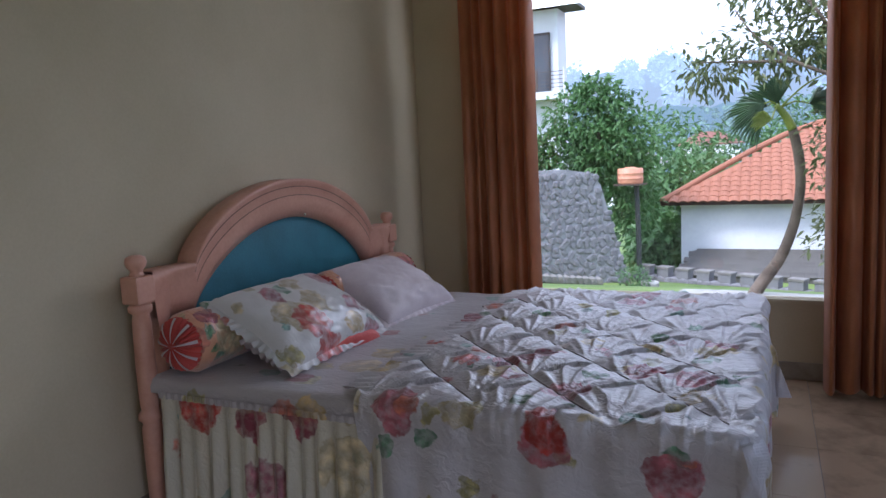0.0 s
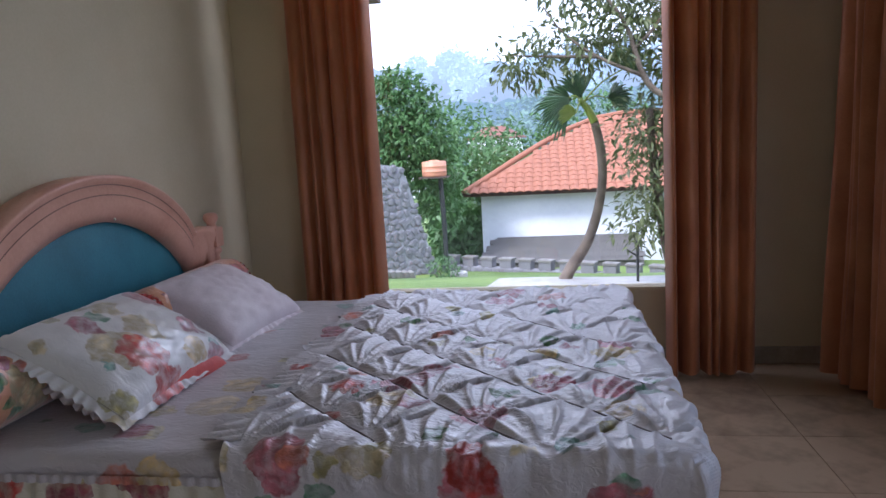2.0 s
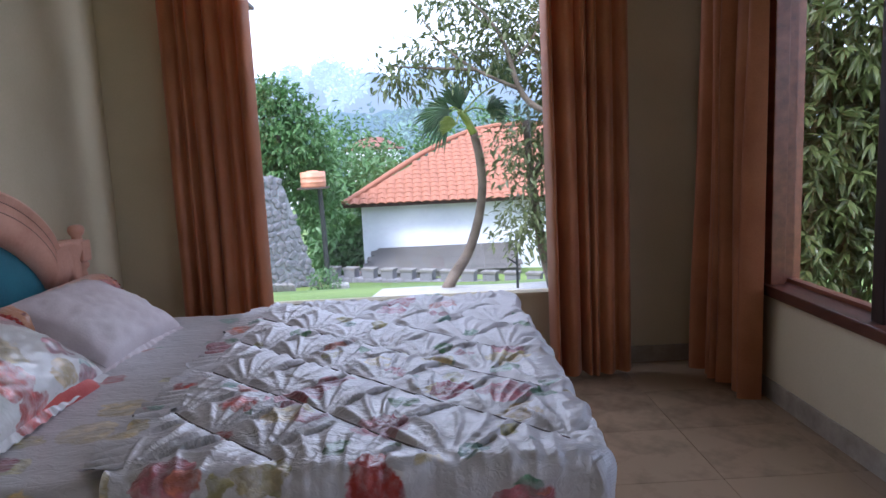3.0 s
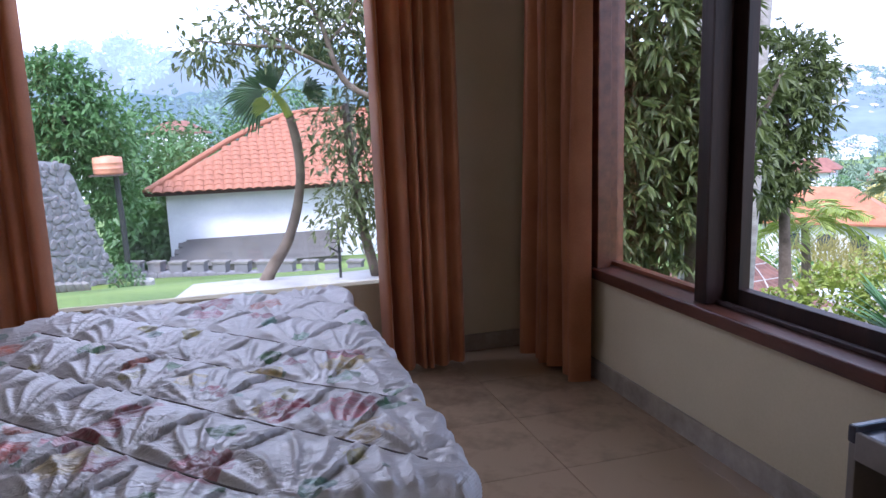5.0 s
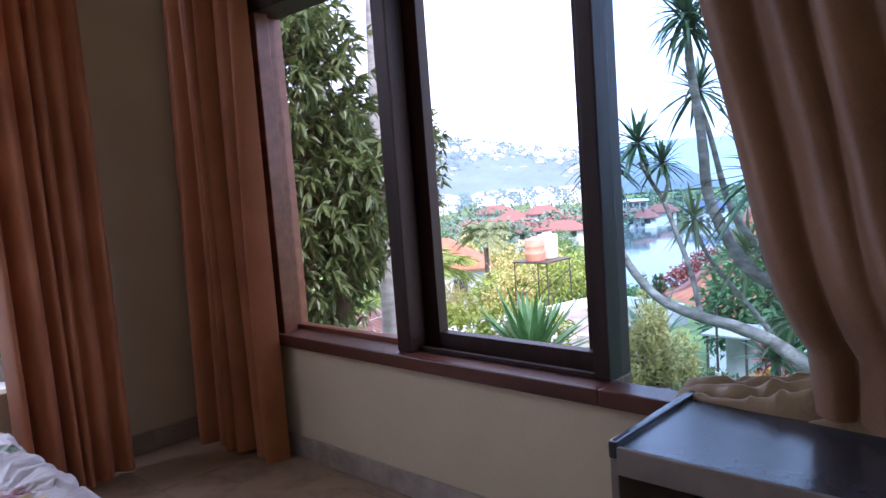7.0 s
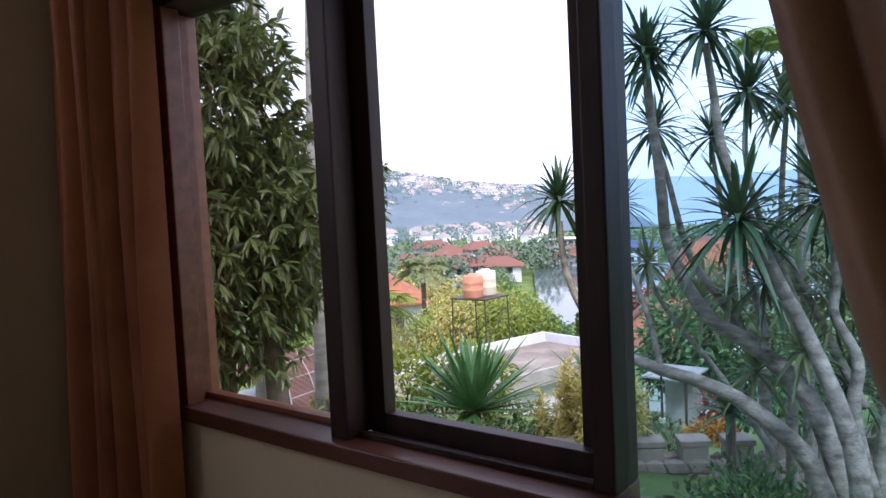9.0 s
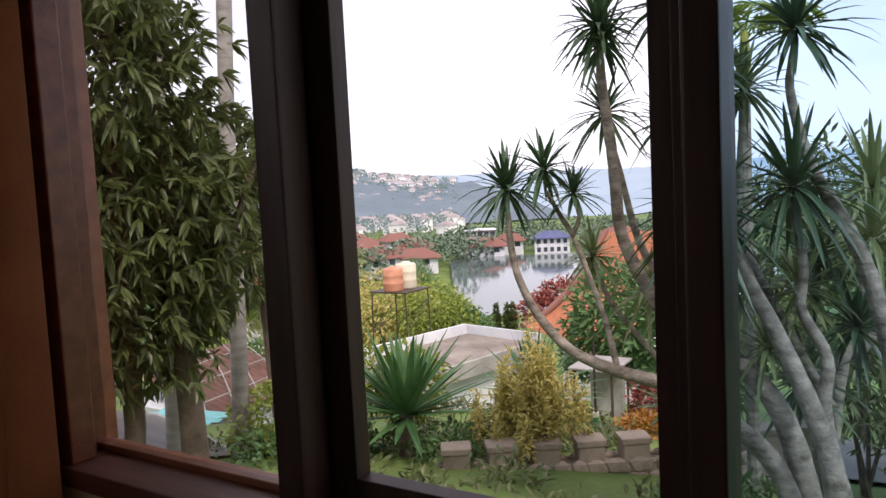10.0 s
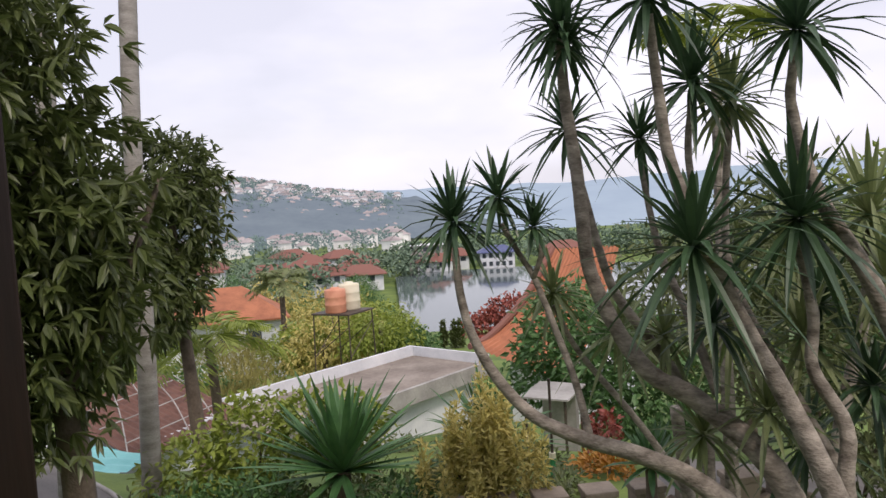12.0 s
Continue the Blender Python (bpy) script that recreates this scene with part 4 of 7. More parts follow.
def pillow(name, lx, ly, lz, m, mat, ruff_mat, label, cat="pillow"):
    """A stuffed pillow: swollen middle, pinched corners, creases, with a ruffled border."""
    base = thing(name, label, cat)

    def face(sg):
        def fn(u, v):
            a, b = 2 * u - 1, 2 * v - 1
            pin = (1 - abs(a) ** 2.6) * (1 - abs(b) ** 2.6)
            crease = 0.010 * rough(a, b, 3.3, lx * 9 + sg) + 0.006 * rough(a, b, 8, 2)
            z = sg * (lz / 2 * max(pin, 0) ** 0.42) + crease * min(1, pin * 3)
            shrink = 1 - 0.06 * (1 - abs(a * b))
            return (a * lx / 2 * shrink, b * ly / 2 * shrink, z)
        return fn
    v1, f1 = sheet(face(1), 40, 40)
    v2, f2 = sheet(face(-1), 40, 40)
    body = part_data("cover", *merged([(v1, f1), (v2, [q[::-1] for q in f2])]), mat, base, "", True)
    rv, rf = [], []
    n = 480
    for k in range(n):
        a = 2 * math.pi * k / n
        c, s = math.cos(a), math.sin(a)
        q = max(abs(c), abs(s))
        for j in range(3):
            e = 0.95 + 0.065 * j
            rv.append((c / q * lx / 2 * e, s / q * ly / 2 * e, 0.0026 * j * math.sin(k * 0.55 + 1.3 * math.sin(k * 0.13)) - 0.006 * j))
    for k in range(n):
        for j in range(2):
            a, b = 3 * k + j, 3 * ((k + 1) % n) + j
            rf.append((a, b, b + 1, a + 1))
    part_data("ruffle", rv, rf, ruff_mat, base, "", True)
    base.matrix_basis = m
    return base


pillow("pillow", 0.43, 0.64, 0.17, Matrix.Translation((-1.64, 2.42, 0.738)) @ Matrix.Rotation(radians(0), 4, "Z") @ Matrix.Rotation(radians(31), 4, "Y"), M["floral_pillow"], M["floral_pillow"], "white floral pillow with a ruffle leaning on the bolster")
pillow("pillow", 0.40, 0.54, 0.17, Matrix.Translation((-1.64, 2.43, 0.672)) @ Matrix.Rotation(radians(-5), 4, "Z") @ Matrix.Rotation(radians(24), 4, "Y"), M["redcloth"], M["mauve"], "coral red pillow squeezed under the floral one")
pillow("pillow", 0.44, 0.60, 0.18, Matrix.Translation((-1.66, 3.16, 0.715)) @ Matrix.Rotation(radians(-5), 4, "Z") @ Matrix.Rotation(radians(28), 4, "Y"), M["mauve"], M["mauve"], "pale mauve pillow with a frilled edge leaning on the headboard")


def bolster(y0, y1, x, z, r, label):
    b = thing("bolster", label, "bolster pillow", (x, (y0 + y1) / 2, z - r))

    def fn(u, v):
        a = 2 * math.pi * u
        y = y0 + (y1 - y0) * v
        rr = r * (1 + 0.02 * math.sin(9 * a + 3 * v) + 0.015 * rough(u * 4, v * 5, 2))
        rr *= min(1.0, 0.86 + 3.5 * min(v, 1 - v))
        return (x + rr * math.cos(a), y, z + rr * math.sin(a))
    part_data("cover", *sheet(fn, 40, 24), M["bolsterprint"], b, "orange printed cotton cover", True)
    for y, sg in ((y0, -1), (y1, 1)):
        def cap(u, v):
            a = 2 * math.pi * u
            rr = r * 0.88 * v
            pleat = 0.010 * math.sin(26 * a) * (0.3 + 0.7 * v)
            return (x + rr * math.cos(a), y + sg * (0.035 * (1 - v ** 3) + pleat - 0.012 * math.exp(-(v / 0.12) ** 2)), z + rr * math.sin(a))
        part_data("pleated_end", *sheet(cap, 208, 12), M["redcloth"], b, "red end gathered in rays", True)
        for q in range(9):
            c0 = 2 * math.pi * (q + 0.2) / 9
            part_data("cream_ray", *sheet(lambda u, w: (x + r * 0.88 * (0.15 + 0.83 * w) * math.cos(c0 + 0.13 * u), y + sg * (0.035 * (1 - (0.15 + 0.83 * w) ** 3) + 0.014), z + r * 0.88 * (0.15 + 0.83 * w) * math.sin(c0 + 0.13 * u)), 3, 8), M["mauve"], b, "cream stripe", True)
    return b


bolster(1.975, 2.75, -1.845, 0.722, 0.112, "orange and red bolster with gathered ends on the sheet")
bolster(2.86, 3.62, -1.845, 0.722, 0.112, "orange and red bolster behind the mauve pillow")


# ---- low dark table under window 2 ----
desk = thing("low_table", "low dark laminate table with a raised edge, under the window", "table", (1.1, 1.3, 0))
DX0, DX1, DY0, DY1, DZ = 0.862, 1.30, 0.55, 1.85, 0.625
part("tabletop", box(DX0 + 0.012, DX1, DY0, DY1 - 0.02, DZ - 0.04, DZ - 0.008, 0.003), M["desk"], desk)
part("edge_strip", box(DX0, DX1, DY1 - 0.022, DY1, DZ - 0.035, DZ + 0.006, 0.006), M["desk"], desk, "raised dark edge")
part("front_strip", box(DX0, DX0 + 0.012, DY0, DY1 - 0.02, DZ - 0.07, DZ - 0.006, 0.004), M["deskedge"], desk, "grey-brown front edge strip")
part("side_panel", box(DX0 + 0.003, DX1, DY1 - 0.022, DY1 - 0.002, 0, DZ - 0.036, 0.003), M["deskedge"], desk)
part("side_panel", box(DX0 + 0.03, DX1, DY0 + 0.002, DY0 + 0.022, 0, DZ - 0.04, 0.003), M["deskedge"], desk)
part("back_panel", box(DX1 - 0.015, DX1 - 0.002, DY0 + 0.022, DY1 - 0.022, 0.05, DZ - 0.04), M["desk"], desk)
part("shelf", box(DX0 + 0.05, DX1 - 0.015, DY0 + 0.022, DY1 - 0.022, 0.2, 0.22, 0.002), M["desk"], desk)


def crumpled():
    """The curtain's end: long satin folds lying along the sill side of the table."""
    def fn(u, v):
        b = 2 * v - 1
        pin = max(0.0, (1 - (2 * u - 1) ** 6) * (1 - b ** 4))
        bend = 0.9 * math.sin(5.5 * u) + 0.7 * noise.noise(Vector((u * 3, v * 1.5, 1)))
        f1 = abs(math.sin(math.pi * 3.1 * v + 1.6 * bend))
        f2 = 1 - abs(math.sin(11 * u - 4 * v + 2.5 * noise.noise(Vector((u * 4, v * 3, 6)))))
        z = pin ** 0.5 * (0.008 + (0.03 + 0.05 * smooth_step(u)) * f1 ** 0.8 + 0.022 * f2 ** 2 * u + 0.012 * noise.noise(Vector((u * 9, v * 5, 8))))
        return (1.295 + (0.04 + 0.045 * u) * b, 1.885 - 0.52 * u, DZ - 0.03 + 1.15 * z + 0.03 * v)
    v, f = sheet(fn, 130, 70)
    tagged(part_data("crumpled_cloth", v, f, M["lining"], None, "crumpled beige satin curtain end bunched on the low table", True), "", "cloth")


def smooth_step(x):
    return x * x * (3 - 2 * x)


crumpled()


# ---- outdoors: ground, lake, hills ----
def smooth01(x):
    x = min(1.0, max(0.0, x))
    return x * x * (3 - 2 * x)


def ground_z(x, y):
    gx, gy = max(x - 1.5, 0.0), max(y - 4.6, 0.0)
    r = math.hypot(gx, gy)
    w = smooth01((math.degrees(math.atan2(gx, gy + 1e-6)) - 18) / 30) if r > 0 else 0.0
    zx = np.interp(r, [0, 4, 8, 12, 20, 30, 60, 84, 92, 300, 4000], [-0.9, -1.5, -2.4, -3.2, -6.3, -8.2, -12, -13.7, -15, -15, -15])
    zy = np.interp(r, [0, 5.5, 9, 12.5, 17, 30, 100, 300, 4000], [-0.4, -0.62, -1.2, -1.95, -2.4, -4, -8, -12, -15])
    z = zx * w + zy * (1 - w)
    if r > 2:
        z += 0.05 * noise.noise(Vector((x * 0.6, y * 0.6, 0))) * min(1, (r - 2) / 3)
    return float(z)


gx_lines = sorted(set([-3500, -1500, -700, -300, -150, -80, -50] + list(np.arange(-30, 40, 0.8).round(2)) + [45, 50, 56, 62, 70, 78, 84, 88, 92, 100, 130, 170, 220, 300, 500, 900, 1800, 3500]))
gv = [(x, y, ground_z(x, y)) for y in gx_lines for x in gx_lines]
gn = len(gx_lines)
gf = [(j * gn + i, j * gn + i + 1, (j + 1) * gn + i + 1, (j + 1) * gn + i) for j in range(gn - 1) for i in range(gn - 1)]
tagged(part_data("ground", gv, gf, M["grass"], None, "sloping lawn and garden ground running down to the lake", True, "structure"), "", "ground")

# lake with far shore
lv = [(70, 30, -14), (100, 10, -14), (168, 6, -14), (170, 30, -14), (166, 55, -14), (157, 73, -14), (151, 86, -14), (140, 86, -14), (105, 64.5, -14), (75, 46.5, -14)]
tagged(part_data("water", lv, [tuple(range(10))], M["lake"], None, "still grey-green lake below the houses", False, "structure"), "", "lake")


def ridge(name, a, b, foot, heights, depth, mat, label, seed, bumps):
    """A far hill: a skyline between two plan points, its foot in front, wooded unevenness along the top."""
    rng = np.random.default_rng(seed)
    n = 120
    a, b = Vector((*a, 0)), Vector((*b, 0))
    nrm = Vector((-(b - a).y, (b - a).x, 0)).normalized()
    verts, faces = [], []
    for k in range(n + 1):
        u = k / n
        h = np.interp(u, np.linspace(0, 1, len(heights)), heights)
        p = a + (b - a) * u
        for j in range(9):
            s = j / 8
            z = foot + (h - foot) * math.sin(s * math.pi / 2) + bumps * (noise.noise(Vector((u * 26, s * 6, seed))) + 0.6 * noise.noise(Vector((u * 80, s * 9, seed)))) * (0.2 + s)
            q = p + nrm * (depth * (s - 1))
            verts.append((q.x, q.y, z))
    for k in range(n):
        for j in range(8):
            i = k * 9 + j
            faces.append((i, i + 9, i + 10, i + 1))
    tagged(part_data(name, verts, faces, mat, None, label, True, "structure"), "", "hill")


# the ridges' blue haze lies in their glowing materials
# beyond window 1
ridge("backdrop_hill_north", (-190, 330), (150, 330), -12, [34, 42, 36, 40, 34, 30], -180, M["hill_far"], "wooded hill with blue haze painted in its colour", 3, 3.0)
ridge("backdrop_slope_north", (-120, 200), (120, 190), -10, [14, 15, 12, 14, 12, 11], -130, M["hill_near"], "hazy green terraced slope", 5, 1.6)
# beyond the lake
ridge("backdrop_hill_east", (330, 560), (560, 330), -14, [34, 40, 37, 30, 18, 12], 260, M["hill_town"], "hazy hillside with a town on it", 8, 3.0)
ridge("backdrop_far_hills", (500, 900), (1000, -200), -15, [26, 30, 26, 22, 30, 24], 400, M["hill_far"], "far hills with pale blue haze painted in their colour", 9, 3.0)


# ---- houses ----
def house(name, label, at, size, turn, wall_h, roof_h, wall_mat, roof_mat, over=0.5, windows=(), hip=True, group="", storeys=1):
    """A simple house with hipped roof: plan size, walls, roof slab, and window rows (side, u, z, w, h)."""
    w, d = size
    e = thing(name, label, "house", at, group=group)
    bm = box(-w / 2, w / 2, -d / 2, d / 2, -3.0, wall_h)
    me = part("wall", bm, wall_mat, None)
    me.parent = e
    o = over
    inset = d / 2 if hip else 0
    rv = [(-w / 2 - o, -d / 2 - o, wall_h), (w / 2 + o, -d / 2 - o, wall_h), (w / 2 + o, d / 2 + o, wall_h), (-w / 2 - o, d / 2 + o, wall_h),
          (-w / 2 - o + inset, 0, wall_h + roof_h), (w / 2 + o - inset, 0, wall_h + roof_h)]
    rv += [(x, y, z - 0.15) for x, y, z in rv[:4]]
    rf = [(0, 1, 5, 4), (1, 2, 5), (2, 3, 4, 5), (3, 0, 4), (0, 6, 7, 1), (1, 7, 8, 2), (2, 8, 9, 3), (3, 9, 6, 0), (6, 9, 8, 7)]
    part_data("roof", rv, rf, roof_mat, None).parent = e
    for side, u, z, ww, hh in windows:
        if side in "fb":
            y = -d / 2 if side == "f" else d / 2
            r = (u - ww / 2, u + ww / 2, y - 0.03, y + 0.03, z, z + hh)
        else:
            x = -w / 2 if side == "l" else w / 2
            r = (x - 0.03, x + 0.03, u - ww / 2, u + ww / 2, z, z + hh)
        part("window", box(*r), M["darkglass"], None).parent = e
    e.rotation_euler = (0, 0, radians(turn))
    return e


# white house with terracotta roof beyond window 1
wh = thing("white_house", "whitewashed house with a terracotta tile roof beyond the garden", "house", (2, 24, -2.4))
part("wall", box(-2.37, 9.5, 22.4, 30, -3.5, 0.07), M["whitewall"], wh)
part("fascia", join_boxes([(-2.9, 10, 21.86, 21.9, -0.30, -0.16), (-2.9, -2.86, 21.9, 30.5, -0.30, -0.16)]), M["frame"], wh, "dark timber fascia")
rp = [(-2.88, 21.88, -0.20), (10, 21.88, -0.20), (10, 30.5, -0.20), (-2.88, 30.5, -0.20), (1.43, 26.19, 1.95), (6, 26.19, 1.95)]
part_data("roof", rp + [(x, y, z - 0.05) for x, y, z in rp], [(0, 1, 5, 4), (1, 2, 5), (2, 3, 4, 5), (3, 0, 4), (6, 10, 11, 7), (9, 10, 6), (0, 6, 7, 1), (3, 9, 6, 0)], M["rooftile"], wh)
part_data("hip_cap", *tube([(-2.86, 21.9, -0.16), (1.43, 26.19, 1.99), (6, 26.19, 1.99)], [0.09, 0.09, 0.09], 8), M["rooftile"], wh)
# lean-to with grey tiles at its foot
lean = thing("lean_to_roof", "low lean-to roof of mossy grey tiles against the white house", "roof", (0, 21.4, -2.0))
part_data("roof_deck", [(-2.35, 20.3, -2.12), (2.3, 20.3, -2.12), (2.3, 22.38, -1.70), (-2.0, 22.38, -1.70), (-2.35, 20.3, -2.3), (2.3, 20.3, -2.3), (2.3, 22.38, -1.8), (-2.0, 22.38, -1.8)],
          [(0, 1, 2, 3), (4, 7, 6, 5), (0, 4, 5, 1), (1, 5, 6, 2), (3, 2, 6, 7), (0, 3, 7, 4)], M["slate"], lean)

# tall white house with a balcony, up the slope
tw = thing("white_tower_house", "tall white house with a balcony and sliding door", "house", (-9, 26, 0))
part("wall", box(-13, -6.62, 24.5, 25.6, -3, 6.34), M["whitewall"], tw)
part("roof", box(-13.4, -5.95, 23.7, 25.8, 6.40, 6.52), M["slate"], tw, "thin grey roof edge")
balcony = part("balcony", box(-9, -6.2, 23.75, 24.5, 3.25, 3.5), M["whitewall"], tw)
for k in range(5):
    part("rail", box(-8.9, -6.25, 23.78, 23.81, 3.62 + 0.13 * k, 3.64 + 0.13 * k), M["steel"], balcony)
for x in (-8.9, -7.2, -6.25):
    part("post", box(x - 0.03, x + 0.03, 23.77, 23.82, 3.5, 4.25), M["whitewall"] if x > -6.5 else M["steel"], balcony)
door = part("sliding_door", box(-8.3, -6.9, 24.44, 24.5, 3.5, 5.52), M["darkglass"], tw, "dark-framed glass door")
for x in (-8.3, -7.6, -6.94):
    part("door_frame", box(x, x + 0.06, 24.40, 24.44, 3.5, 5.55), M["black"], door)
part("door_frame", box(-8.3, -6.88, 24.40, 24.44, 5.5, 5.56), M["black"], door)

# flat-roofed house below window 2
fu, fv = Vector((-0.975, 0.22, 0)), Vector((-0.22, -0.975, 0))
fc = Vector((28.5, 18.2, -5.1))
fr_m = Matrix(((fu.x, fv.x, 0, fc.x), (fu.y, fv.y, 0, fc.y), (0, 0, 1, fc.z), (0, 0, 0, 1)))
flat = thing("flat_roof_house", "house with a flat concrete roof and white parapet", "house")
flat.matrix_basis = fr_m
for nm, r, mt in (("wall", (0.3, 10.2, 0.3, 3.8, -4.5, -0.55), "whitewall"), ("roof_slab", (0, 10.5, 0, 4.2, -0.35, -0.12), "roofslab"),
                  ("parapet", (0, 10.5, -0.12, 0.0, -0.35, 0.34), "whitewall"), ("parapet", (-0.12, 0, -0.12, 4.2, -0.5, 0.30), "whitewall"), ("parapet", (-0.12, 10.5, 4.2, 4.35, -0.55, 0.05), "concrete")):
    part(nm, box(*r), M[mt], None).parent = flat

house("tile_roof_house", "house with an orange tile roof among trees", (44.8, 45.6, -9.0), (9, 7), -46, 2.4, 2.4, M["whitewall"], M["patchroof"], 0.6,
      [("f", -2.4, 0.2, 1.2, 1.3), ("f", 0.0, 0.2, 1.2, 1.3), ("f", 2.2, -0.1, 1.2, 1.6), ("l", 0, 0.2, 1.4, 1.3), ("r", 0, 0.2, 1.4, 1.3)])
house("lake_house", "white lakeside house with a blue roof and balconies", (163, 70, -13.6), (8.5, 6), -66, 3.4, 1.6, M["whitewall"], M["bluepaint"], 0.8,
      [("f", -3.2 + 1.6 * k, z, 0.9, 1.1) for k in range(5) for z in (0.0, 2.0)])
house("lake_house", "grey three-storey lakeside house", (160, 88.5, -13.4), (8.5, 6), -62, 5.6, 0.3, M["concrete"], M["whitewall"], 0.4,
      [("f", -3.2 + 1.6 * k, z, 1.2, 1.1) for k in range(5) for z in (0.2, 2.1, 4.0)])
for at, sz, tn in (((126, 86, -13.4), (9, 7), -55), ((117, 90, -12.8), (8, 6), -20), ((154, 83, -13.4), (8, 6), -64), ((108, 96, -11.5), (8, 6), -45), ((96, 104, -10), (9, 6), -30), ((186, 60, -13), (10, 7), -70), ((134, 93, -13.0), (8, 6), -35), ((143, 97, -12.6), (7, 5), -60), ((120, 99, -12), (8, 5), -10), ((131, 103, -11.5), (7, 6), -48), ((150, 108, -11.5), (8, 6), -30), ((168, 84, -13.2), (7, 5), -64), ((104, 108, -10), (7, 5), -50), ((140, 116, -10.5), (8, 5), -15)):
    house("red_roof_house", "lakeside house with a red-brown tile roof", at, sz, tn, 1.9, 1.9, M["whitewall"], M["rooftile_far"], 0.8, [("f", -2, 0.4, 1.4, 1.2), ("f", 2, 0.4, 1.4, 1.2)], group="lakeside houses")

# long red roof at the right of the lake: a curved-ridge tile roof
rr = thing("swept_tile_roof", "house with a steep swept terracotta roof beyond the bushes", "house", (31, 12, -8))


def swept(u, v):
    top = Vector((33.5, 12.9, -0.9)) + Vector((-0.5, -3.2, 0.1)) * u
    foot = Vector((28.0, 15.0, -4.6)) + Vector((0.4, -4.0, -1.4)) * u
    p = foot + (top - foot) * v
    sag = -0.9 * math.sin(math.pi * v) * (1 - 0.3 * u)
    rib = 0.035 * math.sin(u * 110)
    return (p.x, p.y, p.z + sag + rib)


part_data("roof", *sheet(swept, 300, 16), M["patchroof"], rr, "", True)
part("wall", box(28.8, 34, 9.5, 13.6, -9, -5.4), M["whitewall"], rr)
part_data("ridge_cap", *tube([(33.5, 13.0, -0.85), (31.2, 13.7, -2.95), (29.2, 14.6, -4.3), (28, 15.1, -4.6)], [0.16, 0.16, 0.15, 0.14], 8), M["rooftile_far"], rr)

# shed roof, brown roof with pipes, turquoise sheet
shed = thing("metal_shed", "small shed with a pale sheet roof beside the drive", "shed", (16, 7.3, -4.6))
part("roof", box(15.4, 16.8, 6.9, 8.0, -2.90, -2.86), M["concrete"], shed)
for x in (15.5, 16.7):
    for y in (7.0, 7.9):
        part("post", box(x - 0.025, x + 0.025, y - 0.025, y + 0.025, ground_z(x, y) - 0.1, -2.90), M["steel"], shed)
part("wall", box(16.45, 16.66, 7.05, 7.85, -5.2, -2.91), M["concrete"], shed)
br = thing("brown_roof_house", "low house with a brown tile roof crossed by pale pipes", "house", (14.5, 18.6, -6))
part_data("roof", *sheet(lambda u, v: (13.0 + 4.3 * u, 17.2 + 3.6 * v + 0.6 * u, -4.55 + 1.0 * v + 0.03 * math.sin(110 * u)), 220, 8), M["brownroof"], br)
part("wall", box(12.7, 16.5, 18.0, 21, -7.5, -4.4), M["whitewall"], br)
for k in range(4):
    part_data("pipe", *tube([(12.6 + 1.0 * k, 17.2, -4.40), (14.0 + 0.9 * k, 19.2, -3.85), (15.0 + 0.7 * k, 20.8, -3.4)], [0.02] * 3, 6), M["concrete"], br)
for k in range(3):
    part_data("pipe", *tube([(13.1, 17.9 + k, -4.15 + 0.27 * k), (14.9, 18.1 + k, -4.15 + 0.27 * k), (16.9, 18.4 + k, -4.15 + 0.27 * k)], [0.02] * 3, 6), M["concrete"], br)
tagged(part_data("pool_cover", *sheet(lambda u, v: (11.6 + 1.3 * u, 16.4 + 2.4 * v, -4.25 + 0.03 * math.sin(20 * u + 7 * v)), 20, 14), M["teal_tarp"], None, "turquoise sheet spread over a small pool", True), "", "tarpaulin")


# ---- water tanks ----
def tank(name, at, r, h, mat, label):
    bm = turned([(r * 0.96, 0), (r, 0.05), (r, h * 0.3), (r * 1.02, h * 0.32), (r * 1.02, h * 0.35), (r, h * 0.37), (r, h * 0.62), (r * 1.02, h * 0.64), (r * 1.02, h * 0.67), (r, h * 0.69), (r, h * 0.92), (r * 0.96, h * 0.96), (r * 0.45, h * 0.99), (r * 0.43, h * 1.04), (r * 0.05, h * 1.05)], 24)
    ob = solo(name, bm, mat, label, "water tank", smooth=True)
    ob.data.transform(Matrix.Translation(at))
    return ob


def stand(label, x, y, z, half, foot, braces=True):
    s = thing("tank_stand", label, "stand", (x, y, foot))
    part("platform", box(x - half, x + half, y - half, y + half, z - 0.08, z, 0.01), M["steel"], s)
    k = half - 0.08
    for sx in (-k, k):
        for sy in (-k, k):
            part_data("leg", *tube([(x + sx, y + sy, z - 0.08), (x + sx * 1.05, y + sy * 1.05, (z + foot) / 2), (x + sx * 1.1, y + sy * 1.1, foot)], [0.035] * 3, 6), M["steel"], s)
    if braces:
        for sx in (-k, k):
            part_data("brace", *tube([(x + sx, y - k, z - 0.6), (x + sx, y, z - 1.3), (x + sx, y + k, z - 2.0)], [0.02] * 3, 6), M["steel"], s)
            part_data("brace", *tube([(x - k, y + sx, z - 2.0), (x, y + sx, z - 1.3), (x + k, y + sx, z - 0.6)], [0.02] * 3, 6), M["steel"], s)
    return s


